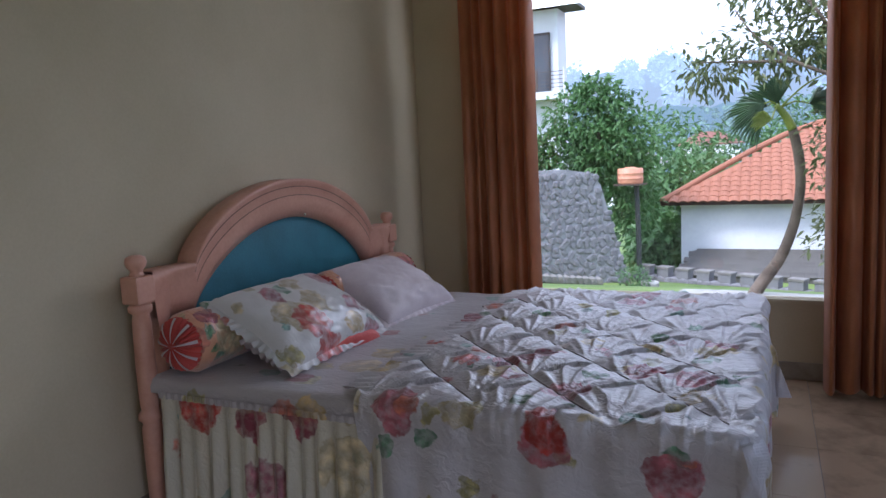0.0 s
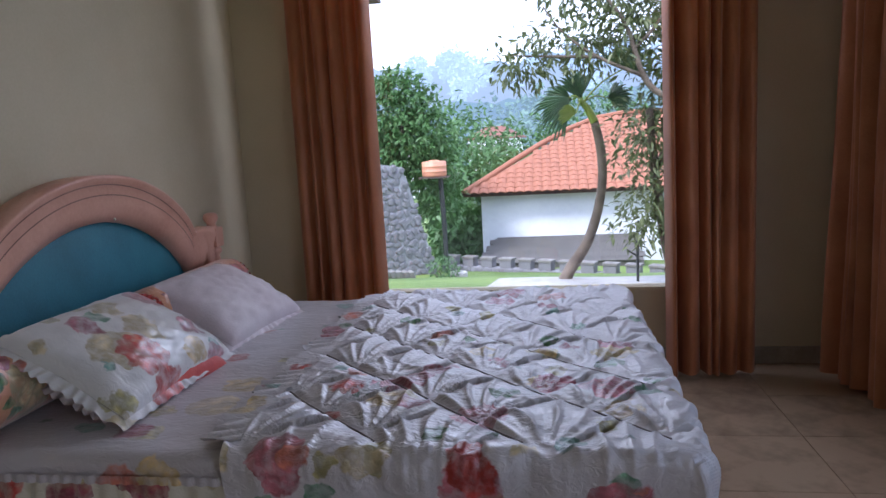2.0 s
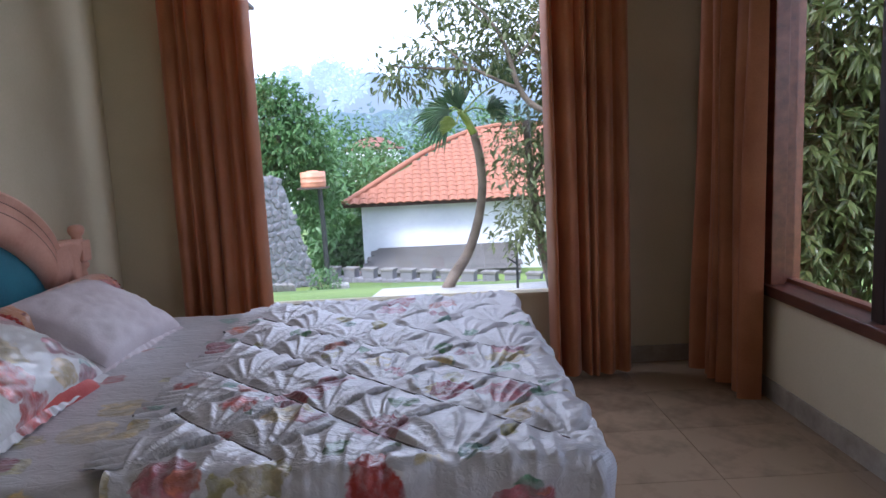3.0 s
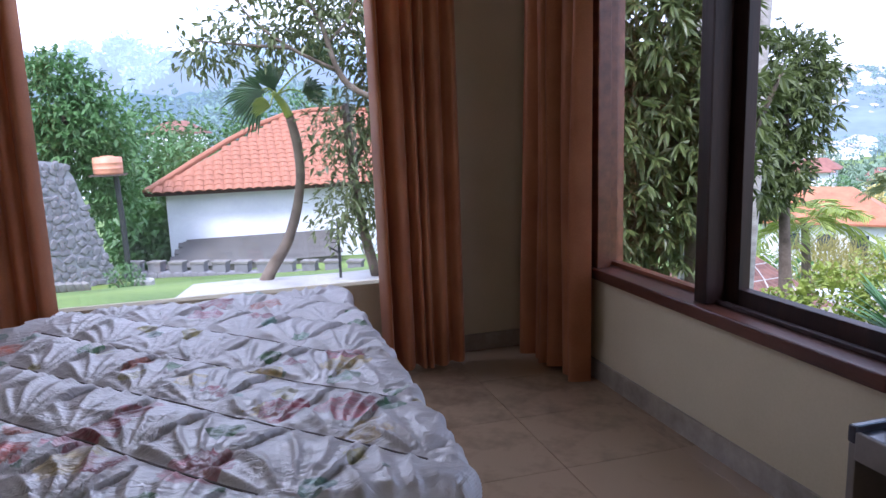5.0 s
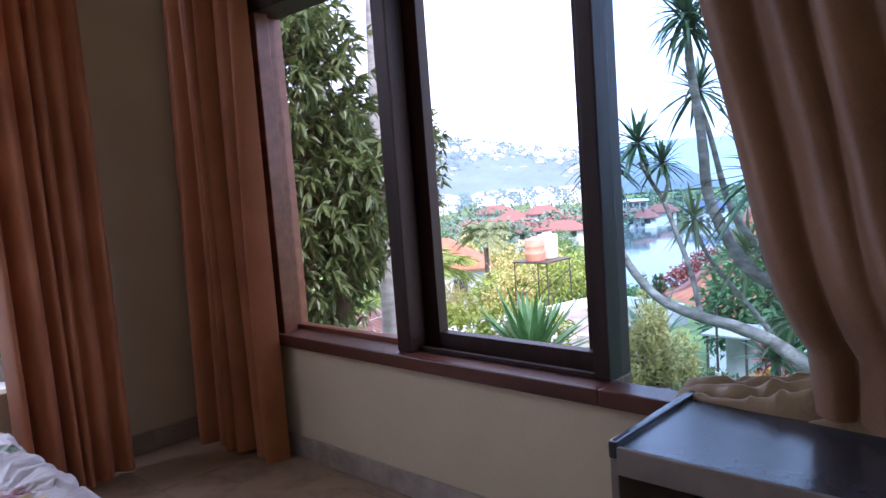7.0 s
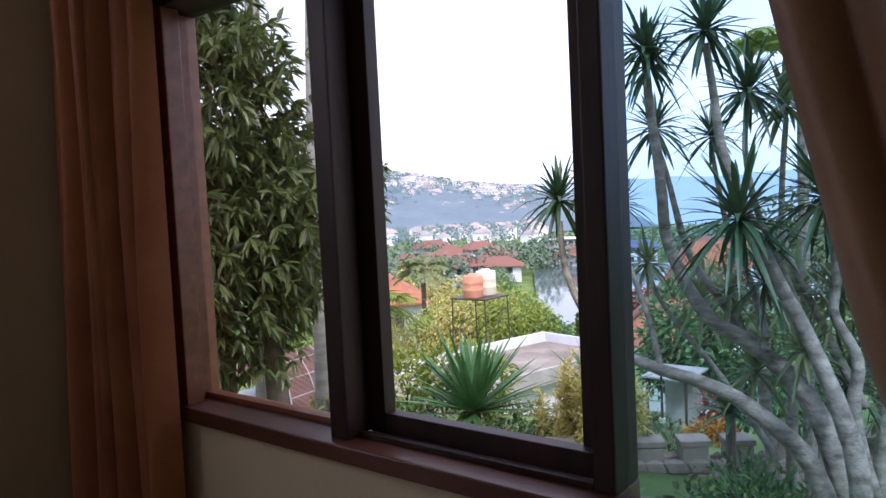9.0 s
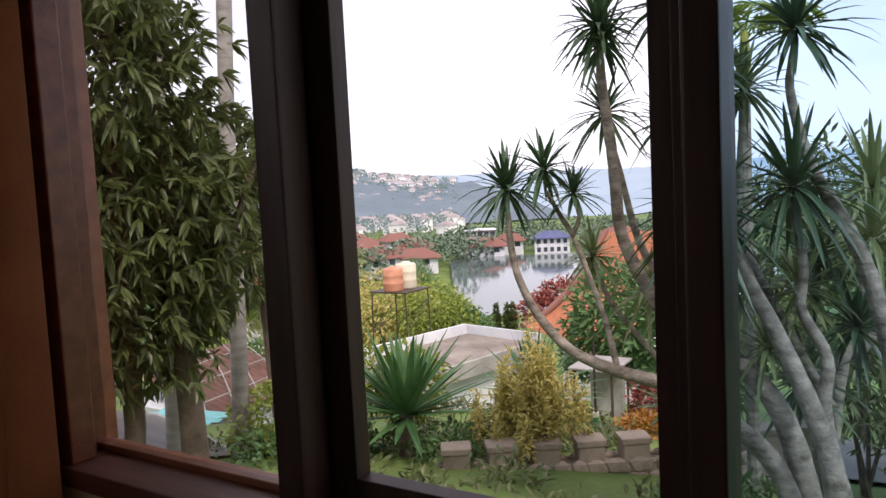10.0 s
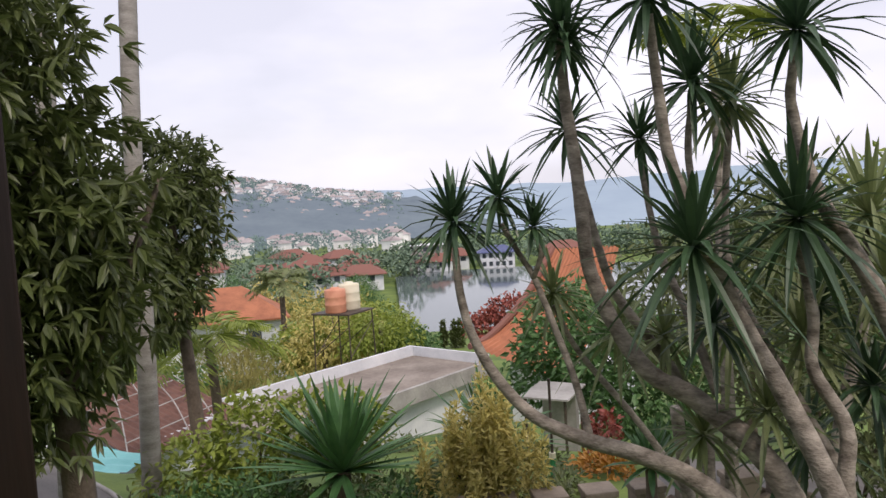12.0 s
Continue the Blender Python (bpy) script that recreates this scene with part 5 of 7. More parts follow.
stand("tall rusty steel stand carrying two water tanks", 28.1, 21.6, -3.15, 1.05, -8.6)
tank("water_tank", (27.6, 21.62, -3.15), 0.49, 1.12, M["tankorange"], "orange plastic water tank on a steel stand")
tank("water_tank", (28.62, 21.55, -3.15), 0.5, 1.25, M["tankcream"], "cream plastic water tank on a steel stand")
pole = thing("tank_stand", "dark pole carrying a small orange tank", "stand", (-3.1, 19.2, -2.5))
part_data("pole", *tube([(-3.1, 19.2, -2.7), (-3.1, 19.2, -1), (-3.15, 19.2, 0.5)], [0.07, 0.07, 0.07], 8), M["black"], pole)
part("platform", box(-3.68, -2.92, 18.85, 19.55, 0.46, 0.5), M["steel"], pole)
tank("water_tank", (-3.3, 19.2, 0.5), 0.33, 0.42, M["tankorange"], "small orange water tank among the trees")


# ---- plants ----
def tree(name, label, trunk_paths, blobs, count, leaf_len, leaf_wid, mat, seed, bark="barkbrown", droop=0.35, shell=0.45, group="", whorl=1):
    """A tree: tapered trunk and limbs, a crown of single leaves."""
    p0 = trunk_paths[0][0][0]
    e = thing(name, label, "tree", p0, group=group)
    for i, (pts, radii) in enumerate(trunk_paths):
        part_data("trunk" if i == 0 else "limb", *tube(pts, radii, 8, 0.06, seed + i), M[bark], e, "", True)
    part_data("crown", *leaves(blobs, count, leaf_len, leaf_wid, seed, droop, shell, whorl), M[mat], e)
    return e


def bush(name, label, blobs, count, leaf_len, leaf_wid, mat, seed, droop=0.0, shell=0.5):
    x, y = blobs[0][0], blobs[0][1]
    e = thing(name, label, "bush", (x, y, ground_z(x, y)))
    g = ground_z(x, y) - 0.1
    part_data("stem", *merged([tube([(x + 0.05 * math.cos(k), y + 0.05 * math.sin(k), g), (x + 0.15 * math.cos(k * 2.1), y + 0.15 * math.sin(k * 2.1), (g + blobs[0][2]) / 2), (x + 0.35 * math.cos(k * 2.1), y + 0.35 * math.sin(k * 2.1), blobs[0][2])], [0.03, 0.022, 0.01], 5) for k in range(5)]), M["barkbrown"], e)
    part_data("foliage", *leaves(blobs, count, leaf_len, leaf_wid, seed, droop, shell), M[mat], e)
    return e


# broad-leaved tree outside the room corner, seen through window 2
tree("mango_tree", "dense broad-leaved tree with hanging leaves close to the window",
     [([(5.0, 8.0, -1.9), (5.0, 8.05, -0.5), (4.9, 8.1, 1.2), (4.8, 8.2, 3.4)], [0.15, 0.13, 0.10, 0.05]), ([(4.45, 8.3, -1.9), (4.5, 8.25, -0.6), (4.4, 8.2, 0.8)], [0.12, 0.10, 0.06]),
      ([(5.0, 8.05, 0.0), (5.3, 7.7, 0.8), (5.6, 7.4, 1.8)], [0.07, 0.05, 0.02]), ([(4.95, 8.05, 0.6), (4.4, 8.0, 1.4), (4.0, 8.1, 2.4)], [0.07, 0.05, 0.02])],
     [(4.32, 8.00, 2.60, 1.06, 0.97, 1.10), (4.72, 7.90, 1.50, 1.01, 0.88, 1.00), (4.02, 8.20, 1.20, 0.97, 0.97, 1.10), (4.62, 8.20, 0.30, 0.88, 0.79, 0.85), (4.12, 8.50, 3.60, 1.06, 0.88, 0.90), (5.22, 8.00, 0.90, 0.66, 0.62, 0.90), (3.82, 8.30, 0.20, 0.79, 0.79, 0.80)],
     21000, 0.2, 0.056, "leafdark", 31, droop=0.4, shell=0.3, whorl=7)
# two pale palm trunks behind it
for k, (x, y) in enumerate(((6.9, 9.35), (5.95, 9.5))):
    e = thing("palm_trunk", "tall straight grey palm trunk with faint rings", "tree", (x, y, -2.3), group="straight palms")
    part_data("trunk", *tube([(x - 0.05, y + 0.1, -2.8), (x, y, 0), (x + 0.06, y, 2.5), (x + 0.26, y, 5.5), (x + 0.4, y, 7.5)], [0.125, 0.11, 0.105, 0.1, 0.09], 12, 0.02, k), M["palebark"], e, "", True)
    part_data("crown", *merged([frond((x + 0.4, y, 7.5), (math.cos(a), math.sin(a), 0.7), 2.4, 0.55, 26, 0.45, int(a * 10)) for a in np.arange(0, 6.2, 0.6)]), M["green"], e)
tree("round_tree", "dark rounded broad-leaved tree behind the palm trunk", [([(9.2, 11.0, -3.0), (9.1, 11.1, -0.5), (9.1, 11.2, 1.5)], [0.14, 0.1, 0.05])],
     [(9.15, 11.3, 2.15, 0.9, 0.9, 0.75), (8.9, 11.1, 1.35, 0.8, 0.9, 0.8), (8.5, 11.2, 0.4, 0.8, 0.9, 0.9)], 9000, 0.19, 0.058, "leafdark", 37, droop=0.45, whorl=6)
e = thing("feather_palm", "green feather palm behind the trees", "tree", (11, 12.6, -3.4))
part_data("trunk", *tube([(11.2, 12.6, -3.6), (11.1, 12.6, -2), (11, 12.6, -0.9)], [0.12, 0.1, 0.08], 8), M["barkbrown"], e)
part_data("crown", *merged([frond((11, 12.6, -0.9), (math.cos(a), math.sin(a), 0.55 + 0.5 * math.sin(3 * a)), 1.7, 0.5, 26, 0.5, int(a * 10)) for a in np.arange(0, 6.2, 0.42)]), M["lime"], e)

# slender leaning palm beyond window 1
e = thing("leaning_palm", "slender leaning palm with a curved ringed trunk", "tree", (-0.15, 9.8, -0.6))
part_data("trunk", *tube([(-0.2, 9.82, -0.75), (-0.05, 9.78, -0.42), (0.17, 9.68, -0.06), (0.30, 9.55, 0.32), (0.37, 9.4, 0.75), (0.355, 9.3, 1.15), (0.28, 9.22, 1.5)], [0.10, 0.08, 0.066, 0.06, 0.056, 0.058, 0.05], 12, 0.03), M["barkbrown"], e, "", True)
part_data("crownshaft", *tube([(0.28, 9.22, 1.5), (0.2, 9.2, 1.66), (0.1, 9.18, 1.78)], [0.055, 0.045, 0.03], 10), M["lime"], e, "green crownshaft", True)


def fan_leaf(hub, way, face, length, spread, seed):
    """A folded palm fan: pointed segments radiating from one hub, drooping at the tips."""
    rng = np.random.default_rng(seed)
    h, d, n = Vector(hub), Vector(way).normalized(), Vector(face).normalized()
    verts, faces = [], []
    for k in range(17):
        q = Matrix.Rotation(radians(spread) * (k / 16 - 0.5) + rng.uniform(-0.03, 0.03), 3, n) @ d
        side, ln = n.cross(q).normalized(), length * rng.uniform(0.82, 1.05) * (1 - 0.25 * abs(k / 16 - 0.5))
        a = len(verts)
        for u, w in ((0.0, 0.005), (0.45, 0.021), (0.75, 0.015)):
            p = h + q * (ln * u) + Vector((0, 0, -0.14 * ln * u * u))
            verts += [p + side * w, p + n * 0.014, p - side * w]
        verts.append(h + q * ln + Vector((0, 0, -0.22 * ln)))
        for i in (0, 3):
            faces += [(a + i, a + i + 1, a + i + 4, a + i + 3), (a + i + 1, a + i + 2, a + i + 5, a + i + 4)]
        faces += [(a + 6, a + 7, a + 9), (a + 7, a + 8, a + 9)]
    return verts, faces


for k, (hub, way, ln, spread, mt) in enumerate((((-0.02, 9.12, 1.80), (-0.8, 0, -0.55), 0.52, 95, "leafstrap"), ((0.12, 9.18, 1.80), (-0.25, 0, 1), 0.46, 80, "leafstrap"), ((0.06, 9.05, 1.62), (-0.75, 0, 0.15), 0.24, 80, "lime"),
                                               ((0.62, 9.2, 2.1), (0.5, 0, 0.8), 0.4, 150, "leafstrap"), ((0.45, 9.3, 1.78), (0.9, 0.2, 0.2), 0.36, 100, "leafstrap"), ((0.02, 9.25, 1.78), (-0.85, 0.1, 0.35), 0.4, 70, "leafstrap"))):
    leaf = part_data("fan_leaf", *fan_leaf(hub, way, (0.25 * math.sin(k * 2.1), -1, 0.3 * math.cos(k * 1.7)), ln, spread, k), M[mt], e)
    part_data("leaf_stalk", *tube([(0.14, 9.19, 1.74), ((0.14 + hub[0]) / 2, (9.19 + hub[1]) / 2, (1.74 + hub[2]) / 2 + 0.05), hub], [0.012, 0.010, 0.008], 6), M["lime"], e)
# airy tree beside it
tree("airy_tree", "thin-limbed tree with scattered olive leaves beyond window 1",
     [([(1.3, 9.4, -0.7), (1.1, 9.2, 0.0), (0.95, 9.0, 0.9), (0.85, 8.7, 1.6)], [0.075, 0.06, 0.05, 0.04]), ([(0.95, 9.0, 0.9), (1.3, 9.2, 1.5), (1.7, 9.2, 2.2)], [0.045, 0.035, 0.02]),
      ([(2.1, 8.2, 1.3), (1.5, 8.1, 1.5), (1.14, 8.1, 1.61), (0.86, 8.1, 1.74), (0.71, 8.1, 1.92), (0.62, 8.1, 2.2), (0.55, 8.1, 2.42), (0.38, 8.2, 2.72), (0.1, 8.3, 3.0)], [0.05, 0.042, 0.036, 0.034, 0.032, 0.026, 0.022, 0.015, 0.008]),
      ([(0.71, 8.1, 1.92), (0.25, 8.15, 2.15), (-0.1, 8.3, 2.45), (-0.3, 8.4, 2.75)], [0.022, 0.017, 0.012, 0.006]), ([(0.62, 8.1, 2.2), (0.9, 8.2, 2.5), (1.0, 8.3, 2.9)], [0.02, 0.014, 0.007]), ([(1.5, 9.4, -0.7), (1.5, 9.2, 0.3), (1.25, 9.0, 1.0)], [0.06, 0.045, 0.03]), ([(0.25, 8.15, 2.15), (-0.2, 8.3, 2.2), (-0.65, 8.4, 2.25)], [0.02, 0.014, 0.006])],
     [(0.15, 8.4, 2.35, 0.75, 0.5, 0.38), (-0.55, 8.5, 2.15, 0.42, 0.4, 0.28), (0.75, 8.4, 2.6, 0.7, 0.5, 0.5), (0.2, 8.5, 2.95, 0.6, 0.5, 0.3), (0.85, 8.8, 1.35, 0.5, 0.4, 0.5), (1.0, 9.0, 0.7, 0.5, 0.4, 0.7), (1.5, 9.0, 1.6, 0.7, 0.5, 0.8), (0.75, 9.0, 0.3, 0.35, 0.3, 0.4), (1.5, 8.7, 2.9, 0.9, 0.7, 0.7), (1.45, 9.0, 0.3, 0.5, 0.4, 0.6), (1.2, 8.9, 2.2, 0.6, 0.4, 0.6), (1.9, 9.2, 1.0, 0.6, 0.5, 0.9), (2.2, 9.2, 2.2, 0.7, 0.5, 1.0)],
     9500, 0.11, 0.04, "leafmango", 44, droop=0.3, shell=0.1)
# tree on the retaining wall, woods behind
tree("wall_tree", "bushy dark tree growing over the stone retaining wall", [([(-4.6, 20.2, -2.5), (-4.5, 20.2, 0), (-4.3, 20.2, 2)], [0.18, 0.14, 0.05])],
     [(-4.5, 20, 2.3, 1.3, 1.0, 1.1), (-3.9, 20, 1.6, 1.2, 1.0, 1.1), (-5.3, 20, 1.25, 1.2, 1.0, 1.0), (-3.6, 20.1, 0.7, 0.8, 0.8, 0.9), (-3.3, 20.3, -0.3, 0.7, 0.7, 0.8), (-4.2, 20, 2.9, 0.8, 0.7, 0.6), (-6.5, 19.6, 1.2, 1.2, 1.0, 0.9)], 9000, 0.2, 0.085, "green", 51, droop=0.2, shell=0.4, whorl=4)
for k, (x, y, z, s) in enumerate(((-2.3, 27, -0.4, 2.0), (-3.8, 30, 0.2, 2.2), (-0.8, 36, 0.6, 2.4), (2.5, 40, 1.4, 3.0), (-6, 36, 1.5, 3.0), (-2.8, 24, -1.6, 1.1))):
    tree("garden_tree", "mid-green tree behind the houses", [([(x, y, -5), (x, y, z - 1), (x, y, z)], [0.2, 0.15, 0.06])],
         [(x, y, z, s, s, s * 0.8), (x - s * 0.6, y, z - s * 0.4, s * 0.7, s * 0.7, s * 0.7), (x + s * 0.6, y - 0.4, z - s * 0.3, s * 0.7, s * 0.7, s * 0.7)], 2200, 0.3 + 0.03 * s, 0.16, "green", 60 + k, shell=0.6, group="trees behind the garden")
bush("round_bush", "small bright green bush on the lawn", [(-2.75, 16.4, -1.6, 0.38, 0.35, 0.36), (-2.7, 16.3, -1.9, 0.34, 0.34, 0.28)], 900, 0.09, 0.04, "green", 71)
tagged(part("concrete_stump", turned([(0.2, 0), (0.21, 0.03), (0.21, 0.42), (0.19, 0.45)], 20), M["concrete"], None, "short pale concrete cylinder on the lawn"), "", "planter").data.transform(Matrix.Translation((-2.42, 16.5, -2.08)))
tagged(part_data("pavement", *sheet(lambda u, v: (-1.5 + 3.4 * u + 0.5 * v, 7.4 + 2.6 * v, ground_z(-1.5 + 3.4 * u + 0.5 * v, 7.4 + 2.6 * v) + 0.07), 40, 40), M["concrete"], None, "pale concrete terrace beyond the window", True, "structure"), "", "pavement")


# strap-leaved trees close outside window 2
def strap_tree(name, label, stems, heads, seed):
    x, y, z = stems[0][0][-1]
    e = thing(name, label, "tree", (x, y, z), group="strap-leaved trees")
    for k, (pts, radii) in enumerate(stems):
        part_data("trunk" if k == 0 else "limb", *tube(pts, [r * (0.8 if k == 0 else 0.62) for r in radii], 10, 0.05, seed + k), M["bark"], e, "", True)
    for k, (c, n, ln, mt) in enumerate(heads):
        part_data("leaf_head", *straps(c, int(n * 0.72), ln * 1.06, 0.043 * (ln / 0.45) ** 0.5, seed * 7 + k, low=-0.85, droop=0.38), M[mt], e)
    return e


gz = lambda x, y: ground_z(x, y) - 0.1
strap_tree("dracaena", "many-headed strap-leaved tree with a low crooked grey limb",
           [([(5.30, 4.42, 1.1), (5.28, 4.39, 0.81), (5.27, 4.32, 0.55), (5.28, 4.16, 0.26), (5.3, 3.92, 0.02), (5.36, 3.59, -0.12), (5.4, 3.3, -0.19), (5.42, 2.95, -0.34), (5.42, 2.5, -0.75), (5.4, 2.3, gz(5.4, 2.3))], [0.03, 0.035, 0.038, 0.045, 0.052, 0.06, 0.066, 0.075, 0.09, 0.11]),
            ([(5.43, 4.14, 1.25), (5.46, 4.02, 1.02), (5.48, 3.95, 0.89), (5.47, 3.81, 0.53), (5.44, 3.69, 0.21), (5.36, 3.59, -0.12)], [0.028, 0.03, 0.034, 0.036, 0.038, 0.042]),
            ([(5.41, 3.9, 1.15), (5.42, 3.87, 1.05), (5.47, 3.95, 0.89)], [0.026, 0.028, 0.03])],
           [((5.30, 4.42, 1.28), 80, 0.42, "leafstrap"), ((5.43, 4.15, 1.42), 64, 0.38, "leafstrap"), ((5.41, 3.91, 1.22), 54, 0.3, "leafstrap")], 3)
strap_tree("dracaena", "tall strap-leaved tree with a thick ringed stem",
           [([(5.64, 3.75, 2.42), (5.70, 3.76, 2.2), (5.73, 3.76, 2.03), (5.77, 3.72, 1.6), (5.79, 3.7, 1.27), (5.78, 3.66, 0.89), (5.77, 3.5, 0.52), (5.75, 3.29, 0.23), (5.75, 2.96, 0.04), (5.62, 2.49, -0.43), (5.6, 2.2, gz(5.6, 2.2))], [0.042, 0.045, 0.05, 0.055, 0.06, 0.062, 0.066, 0.075, 0.085, 0.10, 0.12]),
            ([(6.14, 3.87, 1.75), (6.18, 3.8, 1.47), (6.19, 3.63, 0.77), (6.18, 3.37, 0.37), (5.9, 3.07, 0.08)], [0.035, 0.04, 0.055, 0.06, 0.065])],
           [((5.64, 3.75, 2.5), 84, 0.44, "leafstrap"), ((5.66, 3.72, 2.36), 50, 0.4, "leafstrap"), ((6.12, 3.87, 1.88), 70, 0.46, "leafstrap")], 5)
strap_tree("dracaena", "strap-leaved tree with a long diagonal grey stem",
           [([(5.18, 3.11, 2.36), (5.27, 3.09, 1.99), (5.32, 3.05, 1.58), (5.34, 2.89, 1.09), (5.3, 2.68, 0.62), (5.21, 2.47, 0.23), (5.07, 2.28, -0.18), (4.95, 2.15, -0.6), (4.9, 2.1, gz(4.9, 2.1))], [0.034, 0.038, 0.045, 0.055, 0.06, 0.066, 0.074, 0.085, 0.1]),
            ([(5.69, 2.96, 1.95), (5.72, 3.0, 1.59), (5.74, 2.92, 1.1), (5.6, 2.7, 0.6), (5.35, 2.5, 0.2)], [0.032, 0.036, 0.042, 0.05, 0.055]),
            ([(6.07, 3.36, 1.65), (6.09, 3.34, 1.44), (6.09, 3.25, 0.97), (6.06, 3.08, 0.55), (5.85, 2.9, 0.1)], [0.03, 0.034, 0.04, 0.045, 0.05])],
           [((5.18, 3.11, 2.45), 80, 0.42, "leafstrap"), ((5.69, 2.96, 2.04), 84, 0.46, "leafstrap"), ((6.07, 3.36, 1.76), 64, 0.36, "leafstrap"), ((5.25, 2.93, 1.08), 86, 0.66, "leafstrap")], 7)
strap_tree("dracaena", "strap-leaved tree with a bent pale stem and broad heads",
           [([(5.6, 2.39, 2.15), (5.63, 2.42, 2.0), (5.65, 2.43, 1.86), (5.67, 2.39, 1.63), (5.67, 2.3, 1.31), (5.64, 2.09, 0.89), (5.61, 1.95, 0.5), (5.5, 1.8, -0.3), (5.4, 1.8, gz(5.4, 1.8))], [0.03, 0.034, 0.036, 0.042, 0.052, 0.06, 0.065, 0.08, 0.1]),
            ([(5.57, 2.42, 1.1), (5.52, 2.35, 0.66), (5.46, 2.36, 0.38), (5.38, 2.21, 0.08), (5.26, 2.22, -0.25), (5.2, 2.1, -0.8)], [0.04, 0.05, 0.055, 0.065, 0.07, 0.075]),
            ([(6.13, 2.79, 1.85), (6.15, 2.84, 1.22), (6.12, 2.8, 0.77), (5.9, 2.5, 0.2), (5.6, 2.2, -0.3)], [0.035, 0.04, 0.045, 0.05, 0.055])],
           [((5.6, 2.39, 2.24), 84, 0.48, "leafstrap"), ((5.55, 2.41, 1.2), 96, 0.58, "leafstrap"), ((6.13, 2.79, 1.95), 80, 0.44, "leafpale")], 9)
strap_tree("dracaena", "paler strap-leaved tree further down the slope",
           [([(7.15, 1.95, 1.05), (7.1, 2.0, 0.4), (6.9, 2.2, -0.5), (6.8, 2.3, gz(6.8, 2.3))], [0.05, 0.055, 0.06, 0.08]), ([(6.83, 4.27, 0.5), (6.9, 4.1, 0.1), (6.9, 3.6, -0.5), (6.85, 3.1, -1.2)], [0.035, 0.04, 0.045, 0.06]), ([(7.4, 1.1, 1.7), (7.3, 1.4, 0.8), (6.95, 2.1, -0.3)], [0.04, 0.05, 0.06])],
           [((7.15, 1.95, 1.14), 90, 0.7, "leafpale"), ((6.83, 4.27, 0.6), 70, 0.42, "leafpale"), ((6.9, 3.75, 0.25), 60, 0.5, "leafpale"), ((7.4, 1.1, 1.8), 80, 0.62, "leafpale"), ((6.9, 2.9, 0.3), 60, 0.55, "leafpale"), ((7.0, 2.5, 0.9), 60, 0.5, "leafpale"), ((6.3, 2.3, 0.6), 60, 0.5, "leafstrap"), ((5.8, 2.9, 0.55), 60, 0.42, "leafstrap"), ((5.95, 2.4, 0.45), 60, 0.46, "leafpale"), ((5.85, 2.05, 0.2), 60, 0.45, "leafstrap"), ((6.1, 3.25, 0.4), 50, 0.4, "leafpale"), ((5.7, 2.6, 0.05), 50, 0.38, "leafpale"), ((6.1, 1.95, 0.8), 60, 0.5, "leafpale"), ((5.9, 3.0, -0.2), 50, 0.4, "leafpale"), ((6.2, 2.4, -0.3), 50, 0.5, "leafstrap")], 11)
e = thing("fan_palm", "palm with a yellow crownshaft behind the strap leaves", "tree", (8, 3.0, -2))
part_data("trunk", *tube([(8.0, 3.0, -2.6), (8.0, 3.04, 0), (8.0, 3.04, 2.3)], [0.08, 0.06, 0.05], 8), M["bark"], e)
part_data("crownshaft", *tube([(8.0, 3.04, 2.3), (8.0, 3.04, 2.5), (8.0, 3.04, 2.75)], [0.06, 0.06, 0.03], 10), M["palmyellow"], e, "yellow crownshaft")
part_data("crown", *merged([frond((8, 3.04, 2.72), (math.cos(a), math.sin(a), 0.9), 0.95, 0.36, 18, 0.55, int(a * 10)) for a in np.arange(0, 6.2, 0.7)]), M["lime"], e)

# agave, yellow-leaved shrub, bushes in front
e = thing("agave", "large green sword-leaved plant below the window", "plant", (7.53, 7.09, -1.95))
part_data("trunk", *tube([(7.53, 7.09, -2.3), (7.53, 7.09, -1.95), (7.53, 7.09, -1.52)], [0.12, 0.11, 0.09], 10), M["barkbrown"], e)
rosette(e, M["agave"], (7.53, 7.09, -1.55), 76, 1.22, 0.105, 77, low=-0.02, droop=0.06)
e = thing("agave", "sword-leaved plant beside the yellow shrub", "plant", (8.5, 5.7, -2.3))
rosette(e, M["agave"], (8.6, 5.75, -1.45), 60, 0.95, 0.07, 78, low=-0.1, droop=0.15)
part_data("trunk", *tube([(8.6, 5.75, -2.6), (8.6, 5.75, -2), (8.6, 5.75, -1.45)], [0.1, 0.09, 0.08], 8), M["barkbrown"], e)
e = thing("agave", "small bright sword-leaved plant by the low wall", "plant", (7.2, 3.6, -1.6))
rosette(e, M["agave"], (7.21, 3.6, -0.95), 46, 0.42, 0.06, 79, low=-0.1, droop=0.15)
part_data("trunk", *tube([(7.2, 3.6, -2.4), (7.2, 3.6, -1.6), (7.21, 3.6, -0.95)], [0.06, 0.05, 0.05], 8), M["barkbrown"], e)
bush("yellow_shrub", "upright yellow-green variegated shrub with pointed shoots", [(8.0, 5.52, -1.45, 0.4, 0.4, 0.5)] + [(8.0 + 0.6 * math.cos(2.4 * k) * (0.3 + 0.14 * (k % 5)), 5.52 + 0.8 * math.sin(2.4 * k) * (0.3 + 0.16 * (k % 5)), -1.05 - 0.16 * (k % 5) + 0.05 * (k % 3), 0.075, 0.075, 0.42) for k in range(26)] + [(8.0, 5.52, -0.72, 0.08, 0.08, 0.5)], 6500, 0.10, 0.03, "croton", 81, droop=-0.35, shell=0.1)
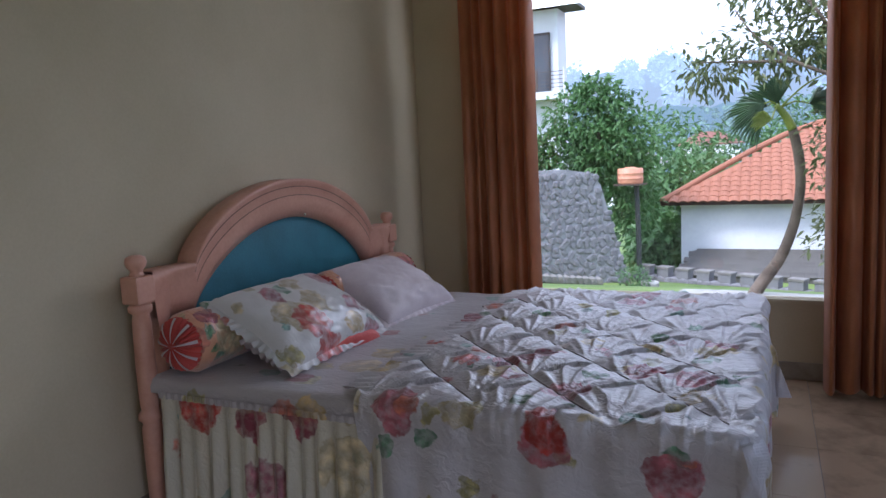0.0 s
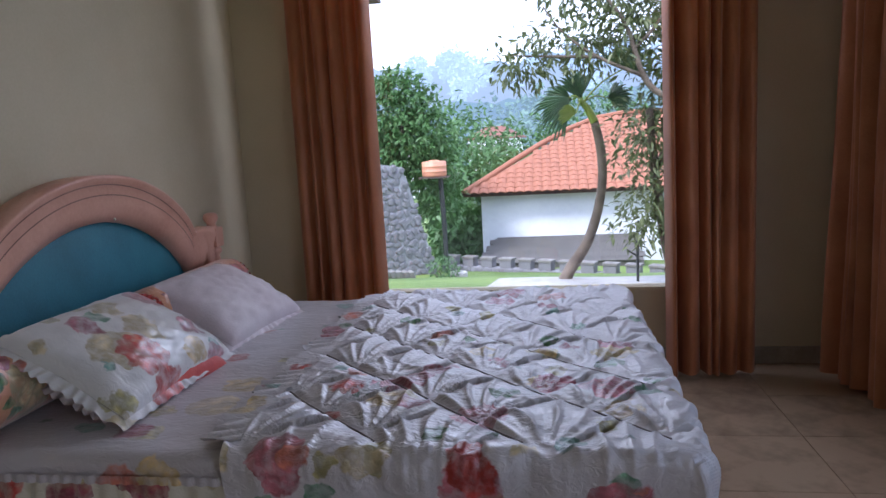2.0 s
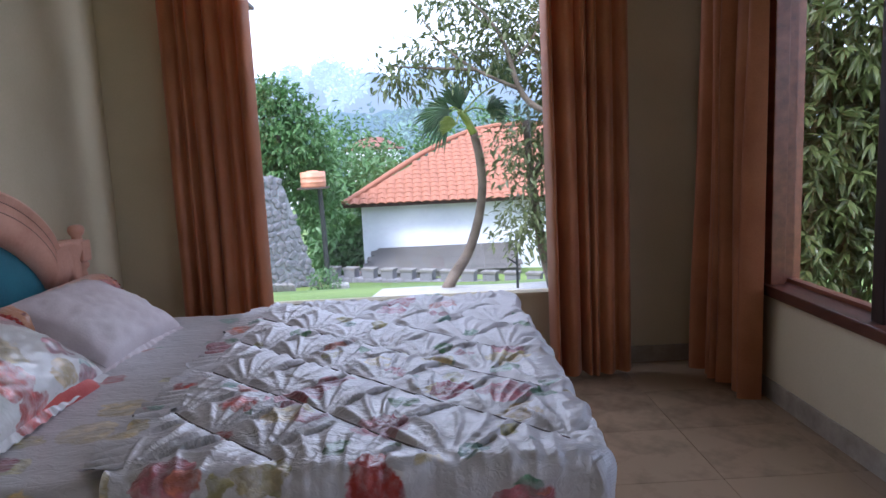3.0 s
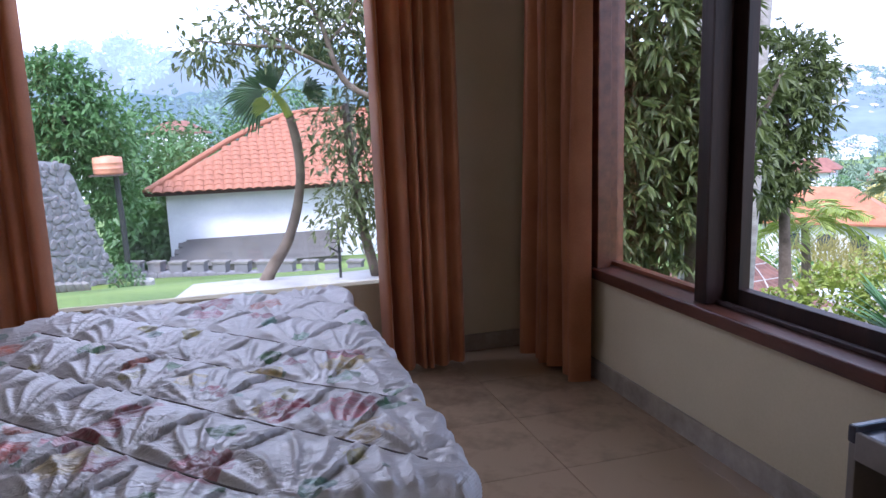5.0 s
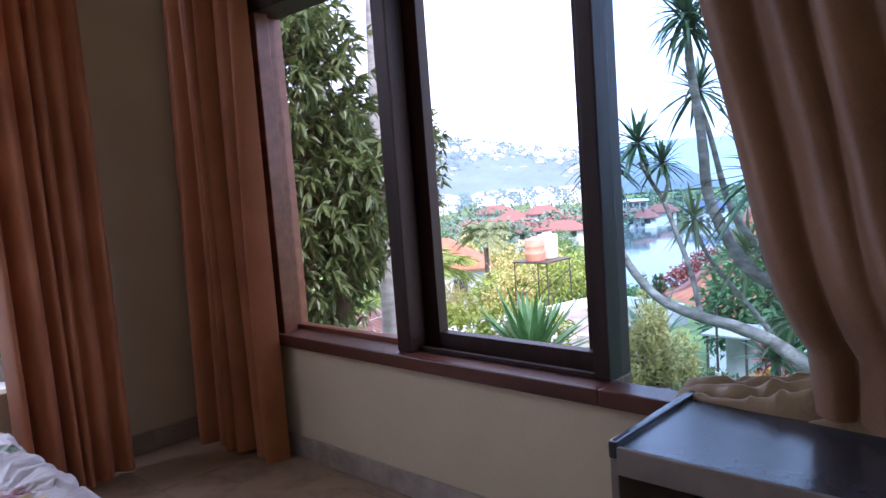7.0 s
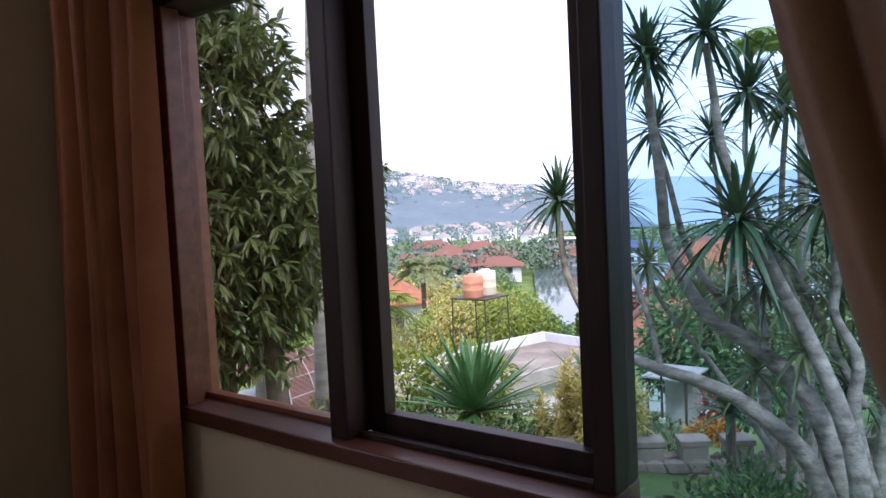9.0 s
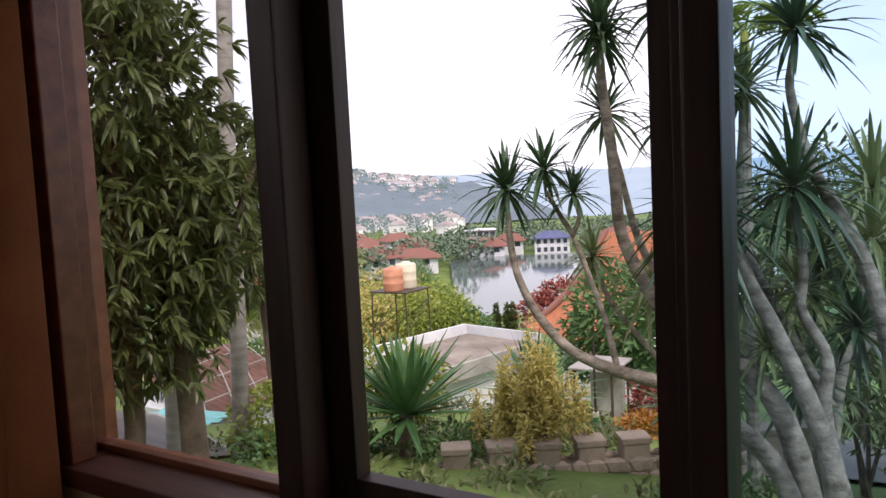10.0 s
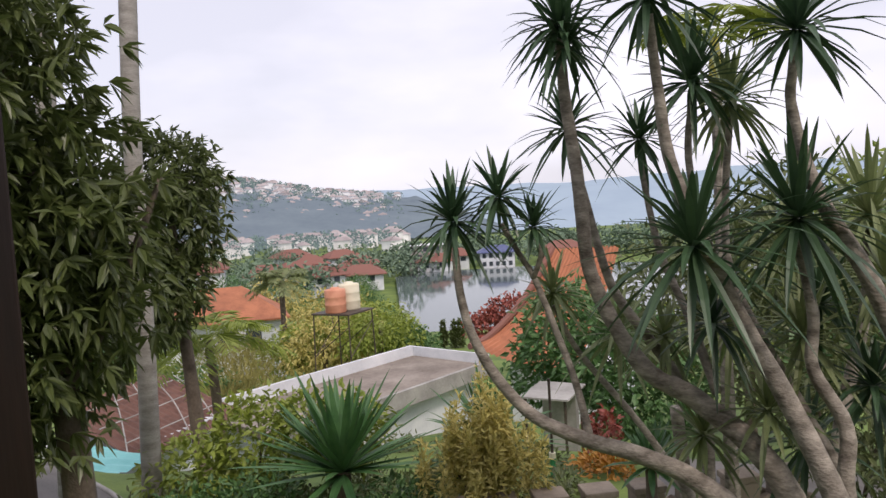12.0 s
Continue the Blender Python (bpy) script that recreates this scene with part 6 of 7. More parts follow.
bush("garden_shrub", "leafy lime-green shrub below the window", [(7.9, 8.75, -1.45, 0.7, 0.6, 0.6), (8.1, 8.0, -1.25, 0.5, 0.5, 0.45), (7.3, 9.2, -1.8, 0.7, 0.6, 0.55), (8.4, 7.6, -1.4, 0.6, 0.5, 0.5)], 3600, 0.13, 0.06, "lime", 83)
bush("garden_shrub", "dark green shrub among the sword leaves", [(7.0, 7.9, -2.0, 0.7, 0.7, 0.5), (6.6, 8.5, -2.1, 0.7, 0.7, 0.5), (7.6, 6.4, -2.0, 0.6, 0.6, 0.45)], 3000, 0.11, 0.05, "green", 84)
bush("garden_shrub", "low bright green shrub by the wall", [(6.0, 3.1, -1.45, 0.5, 0.45, 0.4), (5.6, 2.6, -1.5, 0.5, 0.4, 0.35)], 1800, 0.12, 0.035, "green", 85, droop=-0.3)
bush("dark_shrub", "large dark rounded shrub behind the limbs", [(19.8, 8.2, -2.3, 1.4, 1.3, 1.4), (19.2, 7.0, -2.8, 1.5, 1.3, 1.5), (20.2, 8.9, -3.4, 1.1, 1.1, 1.2), (18.5, 5.8, -3.2, 1.6, 1.4, 1.5)], 6000, 0.26, 0.14, "green", 86, shell=0.75)
bush("orange_shrub", "orange and yellow leaved shrub by the drive", [(11.4, 5.1, -2.75, 0.4, 0.4, 0.35), (11.7, 5.4, -2.9, 0.4, 0.4, 0.3)], 900, 0.12, 0.06, "orangeleaf", 87)
bush("red_shrub", "small red-leaved plant beside the drive", [(12.4, 5.35, -2.5, 0.25, 0.25, 0.4)], 350, 0.14, 0.06, "redleaf", 88)
bush("bougainvillea", "red flowering shrub beside the lake", [(46.5, 20.6, -6.2, 1.8, 1.8, 1.2), (45.5, 21.8, -7.0, 1.6, 1.6, 1.0)], 1800, 0.35, 0.25, "redleaf", 89)
for k, (x, y, z, s, mt) in enumerate(((37, 28, -6.0, 2.2, "lime"), (35, 24, -5.2, 1.9, "lime"), (37.5, 23.6, -6.6, 1.5, "green"), (34.7, 27.8, -6.2, 2.0, "croton"), (62, 41, -10.2, 2.6, "green"), (68, 44, -10.8, 2.6, "lime"), (40, 31, -5.5, 2.4, "croton"), (35, 30, -6.6, 2.0, "lime"), (44, 29, -7.5, 1.8, "lime"), (52, 46, -6, 2.6, "croton"), (30.5, 38, -7.8, 2.0, "lime"), (60, 60, -7, 3.0, "green"), (72, 62, -9, 3.0, "green"), (58, 66, -6.5, 3, "green"),
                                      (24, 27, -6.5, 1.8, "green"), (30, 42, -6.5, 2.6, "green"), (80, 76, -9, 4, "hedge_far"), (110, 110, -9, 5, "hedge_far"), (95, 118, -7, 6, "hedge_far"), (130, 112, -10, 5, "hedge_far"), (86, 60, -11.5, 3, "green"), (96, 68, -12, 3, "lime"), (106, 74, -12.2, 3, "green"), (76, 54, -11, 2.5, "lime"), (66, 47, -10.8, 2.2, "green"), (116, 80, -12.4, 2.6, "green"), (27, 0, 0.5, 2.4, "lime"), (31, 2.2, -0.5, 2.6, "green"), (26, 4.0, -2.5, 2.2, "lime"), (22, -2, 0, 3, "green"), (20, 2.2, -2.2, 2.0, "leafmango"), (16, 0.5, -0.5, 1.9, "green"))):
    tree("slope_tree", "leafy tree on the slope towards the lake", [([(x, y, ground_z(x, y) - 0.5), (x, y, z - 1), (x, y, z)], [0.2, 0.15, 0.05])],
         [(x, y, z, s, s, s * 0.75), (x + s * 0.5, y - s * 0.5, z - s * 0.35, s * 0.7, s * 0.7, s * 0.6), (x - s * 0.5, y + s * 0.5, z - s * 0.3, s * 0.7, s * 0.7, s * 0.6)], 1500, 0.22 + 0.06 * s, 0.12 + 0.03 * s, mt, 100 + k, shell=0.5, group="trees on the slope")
e = thing("feather_palm", "pale feather palm beside the orange-roofed house", "tree", (40.8, 35.9, -8.5))
part_data("trunk", *tube([(40.8, 35.9, -9.5), (40.8, 35.9, -5), (40.8, 35.9, -3.2)], [0.25, 0.2, 0.2], 8), M["barkbrown"], e)
part_data("crown", *merged([frond((40.8, 35.9, -3.2), (math.cos(a), math.sin(a), 0.6 + 0.6 * math.sin(2.6 * a)), 2.8, 0.8, 22, 0.5, int(a * 10), 0.08) for a in np.arange(0, 6.2, 0.3)]), M["leafpale"], e)
for k, (x, y) in enumerate(((62.5, 34.2), (62.8, 33.2), (63, 32.6))):
    e = thing("cypress", "slim dark cypress by the lake", "tree", (x, y, -13), group="cypresses")
    part_data("trunk", *tube([(x, y, -13), (x, y, -12), (x, y, -11.5)], [0.1, 0.08, 0.05], 6), M["barkbrown"], e)
    part_data("crown", *leaves([(x, y, -11.6, 0.35, 0.35, 1.0), (x, y, -10.6, 0.22, 0.22, 0.8)], 400, 0.4, 0.2, 200 + k, -0.8), M["leafdark"], e)
bush("dry_thicket", "yellowish reeds and scrub on the slope", [(27, 27, -6.8, 2.5, 2.0, 1.0), (24, 25, -6.3, 2.2, 2.0, 0.9), (31, 31, -7.0, 2.5, 2, 1.0), (36, 37, -7.6, 3, 3, 1.2), (21, 23, -6.3, 2, 2, 0.8)], 4200, 0.5, 0.05, "yellowgrass", 91, -1.0, 0.1)

bush("dense_shrubbery", "tangled dark shrubbery behind the strap-leaved trees", [(9.2, 2.0, -0.8, 1.0, 0.9, 0.9), (9.6, 0.6, -0.3, 1.2, 1.0, 1.1), (9.2, -0.6, 0.1, 1.2, 1.0, 1.2), (8.6, 1.2, -1.3, 0.8, 0.8, 0.7), (10.4, 1.6, 0.2, 0.9, 0.9, 0.8), (10.0, 3.9, 0.1, 0.8, 0.7, 0.9), (10.2, 3.2, 0.6, 0.8, 0.8, 0.9), (10.0, 2.5, 0.8, 0.9, 0.8, 1.0)], 9500, 0.2, 0.045, "leafmango", 95, droop=0.1, shell=0.25)

def ground_cover():
    rng = np.random.default_rng(29)
    bl = []
    for k in range(90):
        x, y = rng.uniform(5.5, 12.5), rng.uniform(2.5, 10.5)
        if (x > 9.6 and y < 5.3) or abs((x - 7.0) * 0.835 + (y - 6.35) * 0.55) < 0.75:
            continue
        bl.append((x, y, ground_z(x, y) + 0.08, rng.uniform(0.2, 0.6), rng.uniform(0.2, 0.6), rng.uniform(0.12, 0.28)))
    tagged(part_data("ground_cover", *leaves(bl, 7000, 0.13, 0.05, 61, -0.3, 0.2), M["leafmango"], None, "low tangled plants covering the slope under the window", False, "stuff"), "", "ground cover")


ground_cover()

# strip of drive, lamp post, garden poles
tagged(part_data("road", *sheet(lambda u, v: (9.9 + 8 * u, 0.2 + 3.9 * v + 1.2 * u, ground_z(9.9 + 8 * u, 0.2 + 3.9 * v + 1.2 * u) + 0.06), 40, 24), M["asphalt"], None, "grey drive below the strap-leaved trees", True, "structure"), "", "road")
tagged(part_data("drive", *sheet(lambda u, v: (5.3 + 1.7 * u + 0.42 * 6 * v, 9.6 + 6 * v, ground_z(5.3 + 1.7 * u + 0.42 * 6 * v, 9.6 + 6 * v) + 0.06), 12, 30), M["asphalt"], None, "grey drive winding down beside the broad-leaved tree", True, "structure"), "", "road")
for off in (5.24, 7.0):
    tagged(part_data("kerb", *tube([(off + 0.42 * 6 * v, 9.6 + 6 * v, ground_z(off + 0.42 * 6 * v, 9.6 + 6 * v) + 0.07) for v in np.linspace(0, 1, 24)], [0.04] * 24, 6), M["concrete"], None, "pale concrete kerb along the drive", True, "structure"), "", "kerb")
lp = thing("garden_lamp", "thin lamp post with a green painted foot", "lamp post", (10.83, 5.73, -2.75))
part_data("post", *tube([(10.83, 5.73, -2.9), (10.83, 5.73, -2.0), (10.83, 5.73, -1.2)], [0.025, 0.02, 0.02], 8), M["steel"], lp)
part_data("foot", *tube([(10.83, 5.73, -2.85), (10.83, 5.73, -2.6), (10.83, 5.73, -2.38)], [0.045, 0.045, 0.045], 10), M["greenpaint"], lp)
part_data("collar", *tube([(10.83, 5.73, -2.38), (10.83, 5.73, -2.34), (10.83, 5.73, -2.3)], [0.05, 0.05, 0.05], 10), M["tankcream"], lp)
gp = thing("garden_pole", "thin black garden pole with crossbar beyond window 1", "pole", (0.8, 9.4, -0.6))
part_data("post", *tube([(0.79, 9.4, -0.75), (0.79, 9.4, 0), (0.79, 9.4, 0.25)], [0.018] * 3, 8), M["black"], gp)
part_data("crossbar", *tube([(0.66, 9.4, -0.1), (0.75, 9.4, -0.16), (0.79, 9.4, -0.2)], [0.012] * 3, 6), M["black"], gp)
for x0, y0, x1, y1 in ((8.26, 3.42, 8.0, 3.5), (8.28, 3.27, 8.3, 3.25)):
    tagged(part_data("cut_stem", *tube([(x0, y0, -2.4), ((x0 + x1) / 2, (y0 + y1) / 2, -1.4), (x1, y1, -0.65)], [0.075, 0.065, 0.06], 8), M["bark"], None, "bare cut tree stem standing by the wall", True), "", "tree stump")


# far town on the hillside
def town():
    rng = np.random.default_rng(17)
    wv, wf, rv, rf, tv, tf = [], [], [], [], [], []
    for k in range(1250):
        u = rng.random()
        far = rng.random() ** 0.8
        base = Vector((330, 560, 0)) + (Vector((560, 330, 0)) - Vector((330, 560, 0))) * u
        p = base * (0.45 + 0.53 * far)
        h = np.interp(u, np.linspace(0, 1, 6), [34, 40, 37, 30, 18, 12])
        z = -13.5 + (h + 14) * math.sin(max(0.0, (far - 0.35) / 0.65) * math.pi / 2) if far > 0.35 else -13.0
        a = rng.uniform(0, 3.14)
        w, d, t = rng.uniform(3, 8), rng.uniform(3, 5.5), rng.uniform(2.2, 4.6)
        c, s = math.cos(a), math.sin(a)
        if rng.random() < 0.48:
            q = lambda x, y, zz: (p.x + c * x - s * y, p.y + s * x + c * y, z + zz)
            n = len(wv)
            wv += [q(-w / 2, -d / 2, -3), q(w / 2, -d / 2, -3), q(w / 2, d / 2, -3), q(-w / 2, d / 2, -3), q(-w / 2, -d / 2, t), q(w / 2, -d / 2, t), q(w / 2, d / 2, t), q(-w / 2, d / 2, t)]
            wf += [(n, n + 1, n + 5, n + 4), (n + 1, n + 2, n + 6, n + 5), (n + 2, n + 3, n + 7, n + 6), (n + 3, n, n + 4, n + 7)]
            n = len(rv)
            rv += [q(-w / 2 - .5, -d / 2 - .5, t), q(w / 2 + .5, -d / 2 - .5, t), q(w / 2 + .5, d / 2 + .5, t), q(-w / 2 - .5, d / 2 + .5, t), q(-w / 4, 0, t + 1.5), q(w / 4, 0, t + 1.5)]
            rf += [(n, n + 1, n + 5, n + 4), (n + 1, n + 2, n + 5), (n + 2, n + 3, n + 4, n + 5), (n + 3, n, n + 4)]
        else:
            v, f = leaves([(p.x, p.y, z + 2.4, w * 0.55, w * 0.55, 2.6)], 46, 1.5, 1.2, k, 0.0, 0.6)
            n = len(tv)
            tv += v
            tf += [tuple(i + n for i in q2) for q2 in f]
    # walls, roofs and trees carry painted haze in their materials
    e = thing("hillside_town", "pale houses scattered over the far hillside, haze painted in their colour", "town", (430, 420, -14), "stuff")
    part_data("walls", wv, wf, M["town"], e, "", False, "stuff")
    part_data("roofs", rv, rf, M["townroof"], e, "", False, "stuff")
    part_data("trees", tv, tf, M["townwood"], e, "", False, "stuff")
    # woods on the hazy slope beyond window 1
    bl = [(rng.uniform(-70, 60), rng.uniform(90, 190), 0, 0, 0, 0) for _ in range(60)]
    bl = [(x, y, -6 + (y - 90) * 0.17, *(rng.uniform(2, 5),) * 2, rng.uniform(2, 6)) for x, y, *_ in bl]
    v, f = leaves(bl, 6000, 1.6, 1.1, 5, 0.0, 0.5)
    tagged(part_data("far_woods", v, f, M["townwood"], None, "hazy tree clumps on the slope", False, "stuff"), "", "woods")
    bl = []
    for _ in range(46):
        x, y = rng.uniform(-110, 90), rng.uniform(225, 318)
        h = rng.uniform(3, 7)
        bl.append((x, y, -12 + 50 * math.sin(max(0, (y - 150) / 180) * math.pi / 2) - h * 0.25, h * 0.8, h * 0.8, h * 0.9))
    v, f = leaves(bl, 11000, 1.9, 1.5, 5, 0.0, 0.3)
    tagged(part_data("far_hill_woods", v, f, M["hill_far"], None, "far hill trees with blue haze painted in their colour", False, "stuff"), "", "woods")




def shore_woods():
    rng = np.random.default_rng(23)
    bl = []
    for k in range(190):
        u = rng.random()
        q = Vector((88, 78, 0)).lerp(Vector((235, -20, 0)), u) + Vector((0.45, 0.9, 0)) * (14 + 60 * rng.random() ** 1.5 + 34 * math.sin(math.pi * u) - 4)
        sz = rng.uniform(2.0, 4.2)
        bl.append((q.x, q.y, -14 + sz * 0.6 + rng.uniform(0, 1.5), sz, sz, sz * rng.uniform(0.6, 1.1)))
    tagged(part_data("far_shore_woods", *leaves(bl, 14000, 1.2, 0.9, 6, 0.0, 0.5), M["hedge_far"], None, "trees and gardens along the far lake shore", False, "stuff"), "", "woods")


shore_woods()
town()
house("far_house", "small far house on the slope with haze painted in its colour", (-16, 95, -2.5), (7, 5), 10, 2.5, 1.6, M["town"], M["townroof"], 0.5, [("f", 0, 0.5, 1.2, 1)])
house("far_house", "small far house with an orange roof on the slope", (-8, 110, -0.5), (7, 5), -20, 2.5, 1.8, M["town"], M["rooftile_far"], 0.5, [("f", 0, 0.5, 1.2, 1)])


# ---- pieces of walls, floor and roofs ----
def pieces(name, mesh, mats, parent):
    inv = parent_world(parent).inverted()
    for m in mats:
        o = new(name, mesh)
        o.parent = parent
        o.matrix_parent_inverse = inv
        o.matrix_basis = m


def mesh_of(name, bm, mat):
    me = bpy.data.meshes.new(name)
    bm.to_mesh(me)
    bm.free()
    me.materials.append(mat)
    return me


# floor tiles
floor_ob = bpy.data.objects["floor"]
TS = 0.50
tile_me = mesh_of("tile", box(-TS / 2 + 0.0012, TS / 2 - 0.0012, -TS / 2 + 0.0012, TS / 2 - 0.0012, -0.006, 0.0, 0.001), M["marble"])
mats = []
nx, ny = int((XW - XH) / TS) + 2, int((YW - YB) / TS) + 2
for i in range(nx):
    for j in range(ny):
        x0, x1 = max(-2.25 + TS * i, XH - 0.1), min(-1.75 + TS * i, XW + 0.1)
        y0, y1 = max(-1.51 + TS * j, YB - 0.1), min(-1.01 + TS * j, YW + 0.1)
        if x1 - x0 > 0.03 and y1 - y0 > 0.03:
            mats.append(Matrix.Translation(((x0 + x1) / 2, (y0 + y1) / 2, random.uniform(-0.0004, 0))) @ Matrix.Diagonal(((x1 - x0) / TS, (y1 - y0) / TS, 1, 1)))
pieces("tile", tile_me, mats, floor_ob)


# roof tiles of the white house: front slope
def pantile(w, l, t):
    bm = bmesh.new()
    rows = []
    for y, lift in ((-l / 2, 0.018), (l / 2, 0.0)):
        rows.append([bm.verts.new((w * (k / 4 - 0.5), y, lift + 0.05 * math.sin(math.pi * k / 4))) for k in range(5)])
    for k in range(4):
        bm.faces.new((rows[0][k], rows[0][k + 1], rows[1][k + 1], rows[1][k]))
    low = [bm.verts.new((v.co.x, v.co.y, v.co.z - t)) for v in rows[0]]
    for k in range(4):
        bm.faces.new((low[k], low[k + 1], rows[0][k + 1], rows[0][k]))
    return bm


pan_me = mesh_of("roof_tile", pantile(0.27, 0.36, 0.025), M["rooftile"])
slope = math.atan2(2.15, 4.31)
near_tiles, rest = [], []
rows_n = int(4.31 / math.cos(slope) / 0.29)
for j in range(rows_n + 1):
    s = 0.10 + 0.29 * j
    y, z = 21.88 + s * math.cos(slope), -0.20 + s * math.sin(slope) + 0.02
    k = 0
    x = -2.80
    while x < 6:
        if x > -2.88 + (y - 21.88) + 0.1:
            m = Matrix.Translation((x + random.uniform(-0.008, 0.008), y, z)) @ Matrix.Rotation(slope, 4, "X") @ Matrix.Rotation(random.uniform(-0.03, 0.03), 4, "Z")
            (near_tiles if x < 2.6 and len(near_tiles) < 300 else rest).append(m)
        x += 0.275
pieces("roof_tile", pan_me, near_tiles, wh)
rv, rf = [], []
for m in rest:
    n = len(rv)
    rv += [m @ v.co for v in pan_me.vertices]
    rf += [tuple(n + i for i in p.vertices) for p in pan_me.polygons]
part_data("roof_tiles", rv, rf, M["rooftile"], wh, "", False, "stuff")

# grey tiles of the lean-to
sl_me = mesh_of("roof_tile", box(-0.16, 0.16, -0.17, 0.17, -0.012, 0.012, 0.004), M["slate"])
s2 = math.atan2(0.42, 2.08)
mats = []
for j in range(8):
    for k in range(14):
        y = 20.42 + 0.265 * j
        x = -2.2 + 0.325 * k + 0.16 * (j % 2) + 0.04 * j
        if x < 2.25:
            mats.append(Matrix.Translation((x, y, -2.12 + (y - 20.3) * math.tan(s2) + 0.03)) @ Matrix.Rotation(s2 + 0.05, 4, "X") @ Matrix.Rotation(random.uniform(-0.03, 0.03), 4, "Z"))
pieces("roof_tile", sl_me, mats, lean)


def stone_mesh(name, mat, seed):
    rng = np.random.default_rng(seed)
    bm = bmesh.new()
    bmesh.ops.create_icosphere(bm, subdivisions=1, radius=0.5)
    for v in bm.verts:
        v.co *= 1 + rng.uniform(-0.18, 0.18)
        v.co = Vector([math.copysign(abs(c) ** 0.75, c) for c in v.co])
    return mesh_of(name, bm, mat)


# stone retaining wall on the north side
ret = thing("retaining_wall", "high wall of grey river stones with pale mortar", "wall", (-6, 17.5, -2), "structure")
a, b = Vector((-9.5, 14.6, 0)), Vector((-3.35, 19.1, 0))
dirw = (b - a).normalized()
norw = Vector((dirw.y, -dirw.x, 0))
ln = (b - a).length


def wall_top(s):
    if s < ln - 0.85:
        return 0.95 - 0.15 * max(0.0, (s - ln + 1.7) / 0.85)
    return 0.8 - 2.9 * (s - ln + 0.85) / 0.85


wv, wf = [], []
for k in range(41):
    s = ln * k / 40
    for off in (0.0, -0.5):
        for z in (-2.8, wall_top(s)):
            p = a + dirw * s + norw * off
            wv.append((p.x, p.y, z))
for k in range(40):
    i = 4 * k
    wf += [(i, i + 4, i + 5, i + 1), (i + 1, i + 5, i + 7, i + 3), (i + 2, i + 3, i + 7, i + 6)]
part_data("core", wv, wf, M["mortar"], ret)
st_me = [stone_mesh("stone", M["stone"], k) for k in range(4)]
turnw = Matrix(((dirw.x, norw.x, 0), (dirw.y, norw.y, 0), (0, 0, 1))).to_4x4()
groups = [[] for _ in st_me]
z = -2.4
row = 0
while z < 1.0:
    s = ln - 3.6 + 0.1 * (row % 2)
    while s < ln:
        wdt = random.uniform(0.16, 0.27)
        if z < wall_top(s) - 0.06:
            p = a + dirw * s
            groups[random.randrange(4)].append(Matrix.Translation((p.x, p.y, z + random.uniform(-0.06, 0.06))) @ turnw @ Matrix.Rotation(random.uniform(-1.5, 1.5), 4, "Y") @ Matrix.Diagonal((wdt * random.uniform(0.7, 1.15), random.uniform(0.05, 0.1), random.uniform(0.12, 0.21), 1)))
        s += wdt * 1.02
    z += 0.165
    row += 1
for me, g in zip(st_me, groups):
    pieces("stone", me, g[:100], ret)

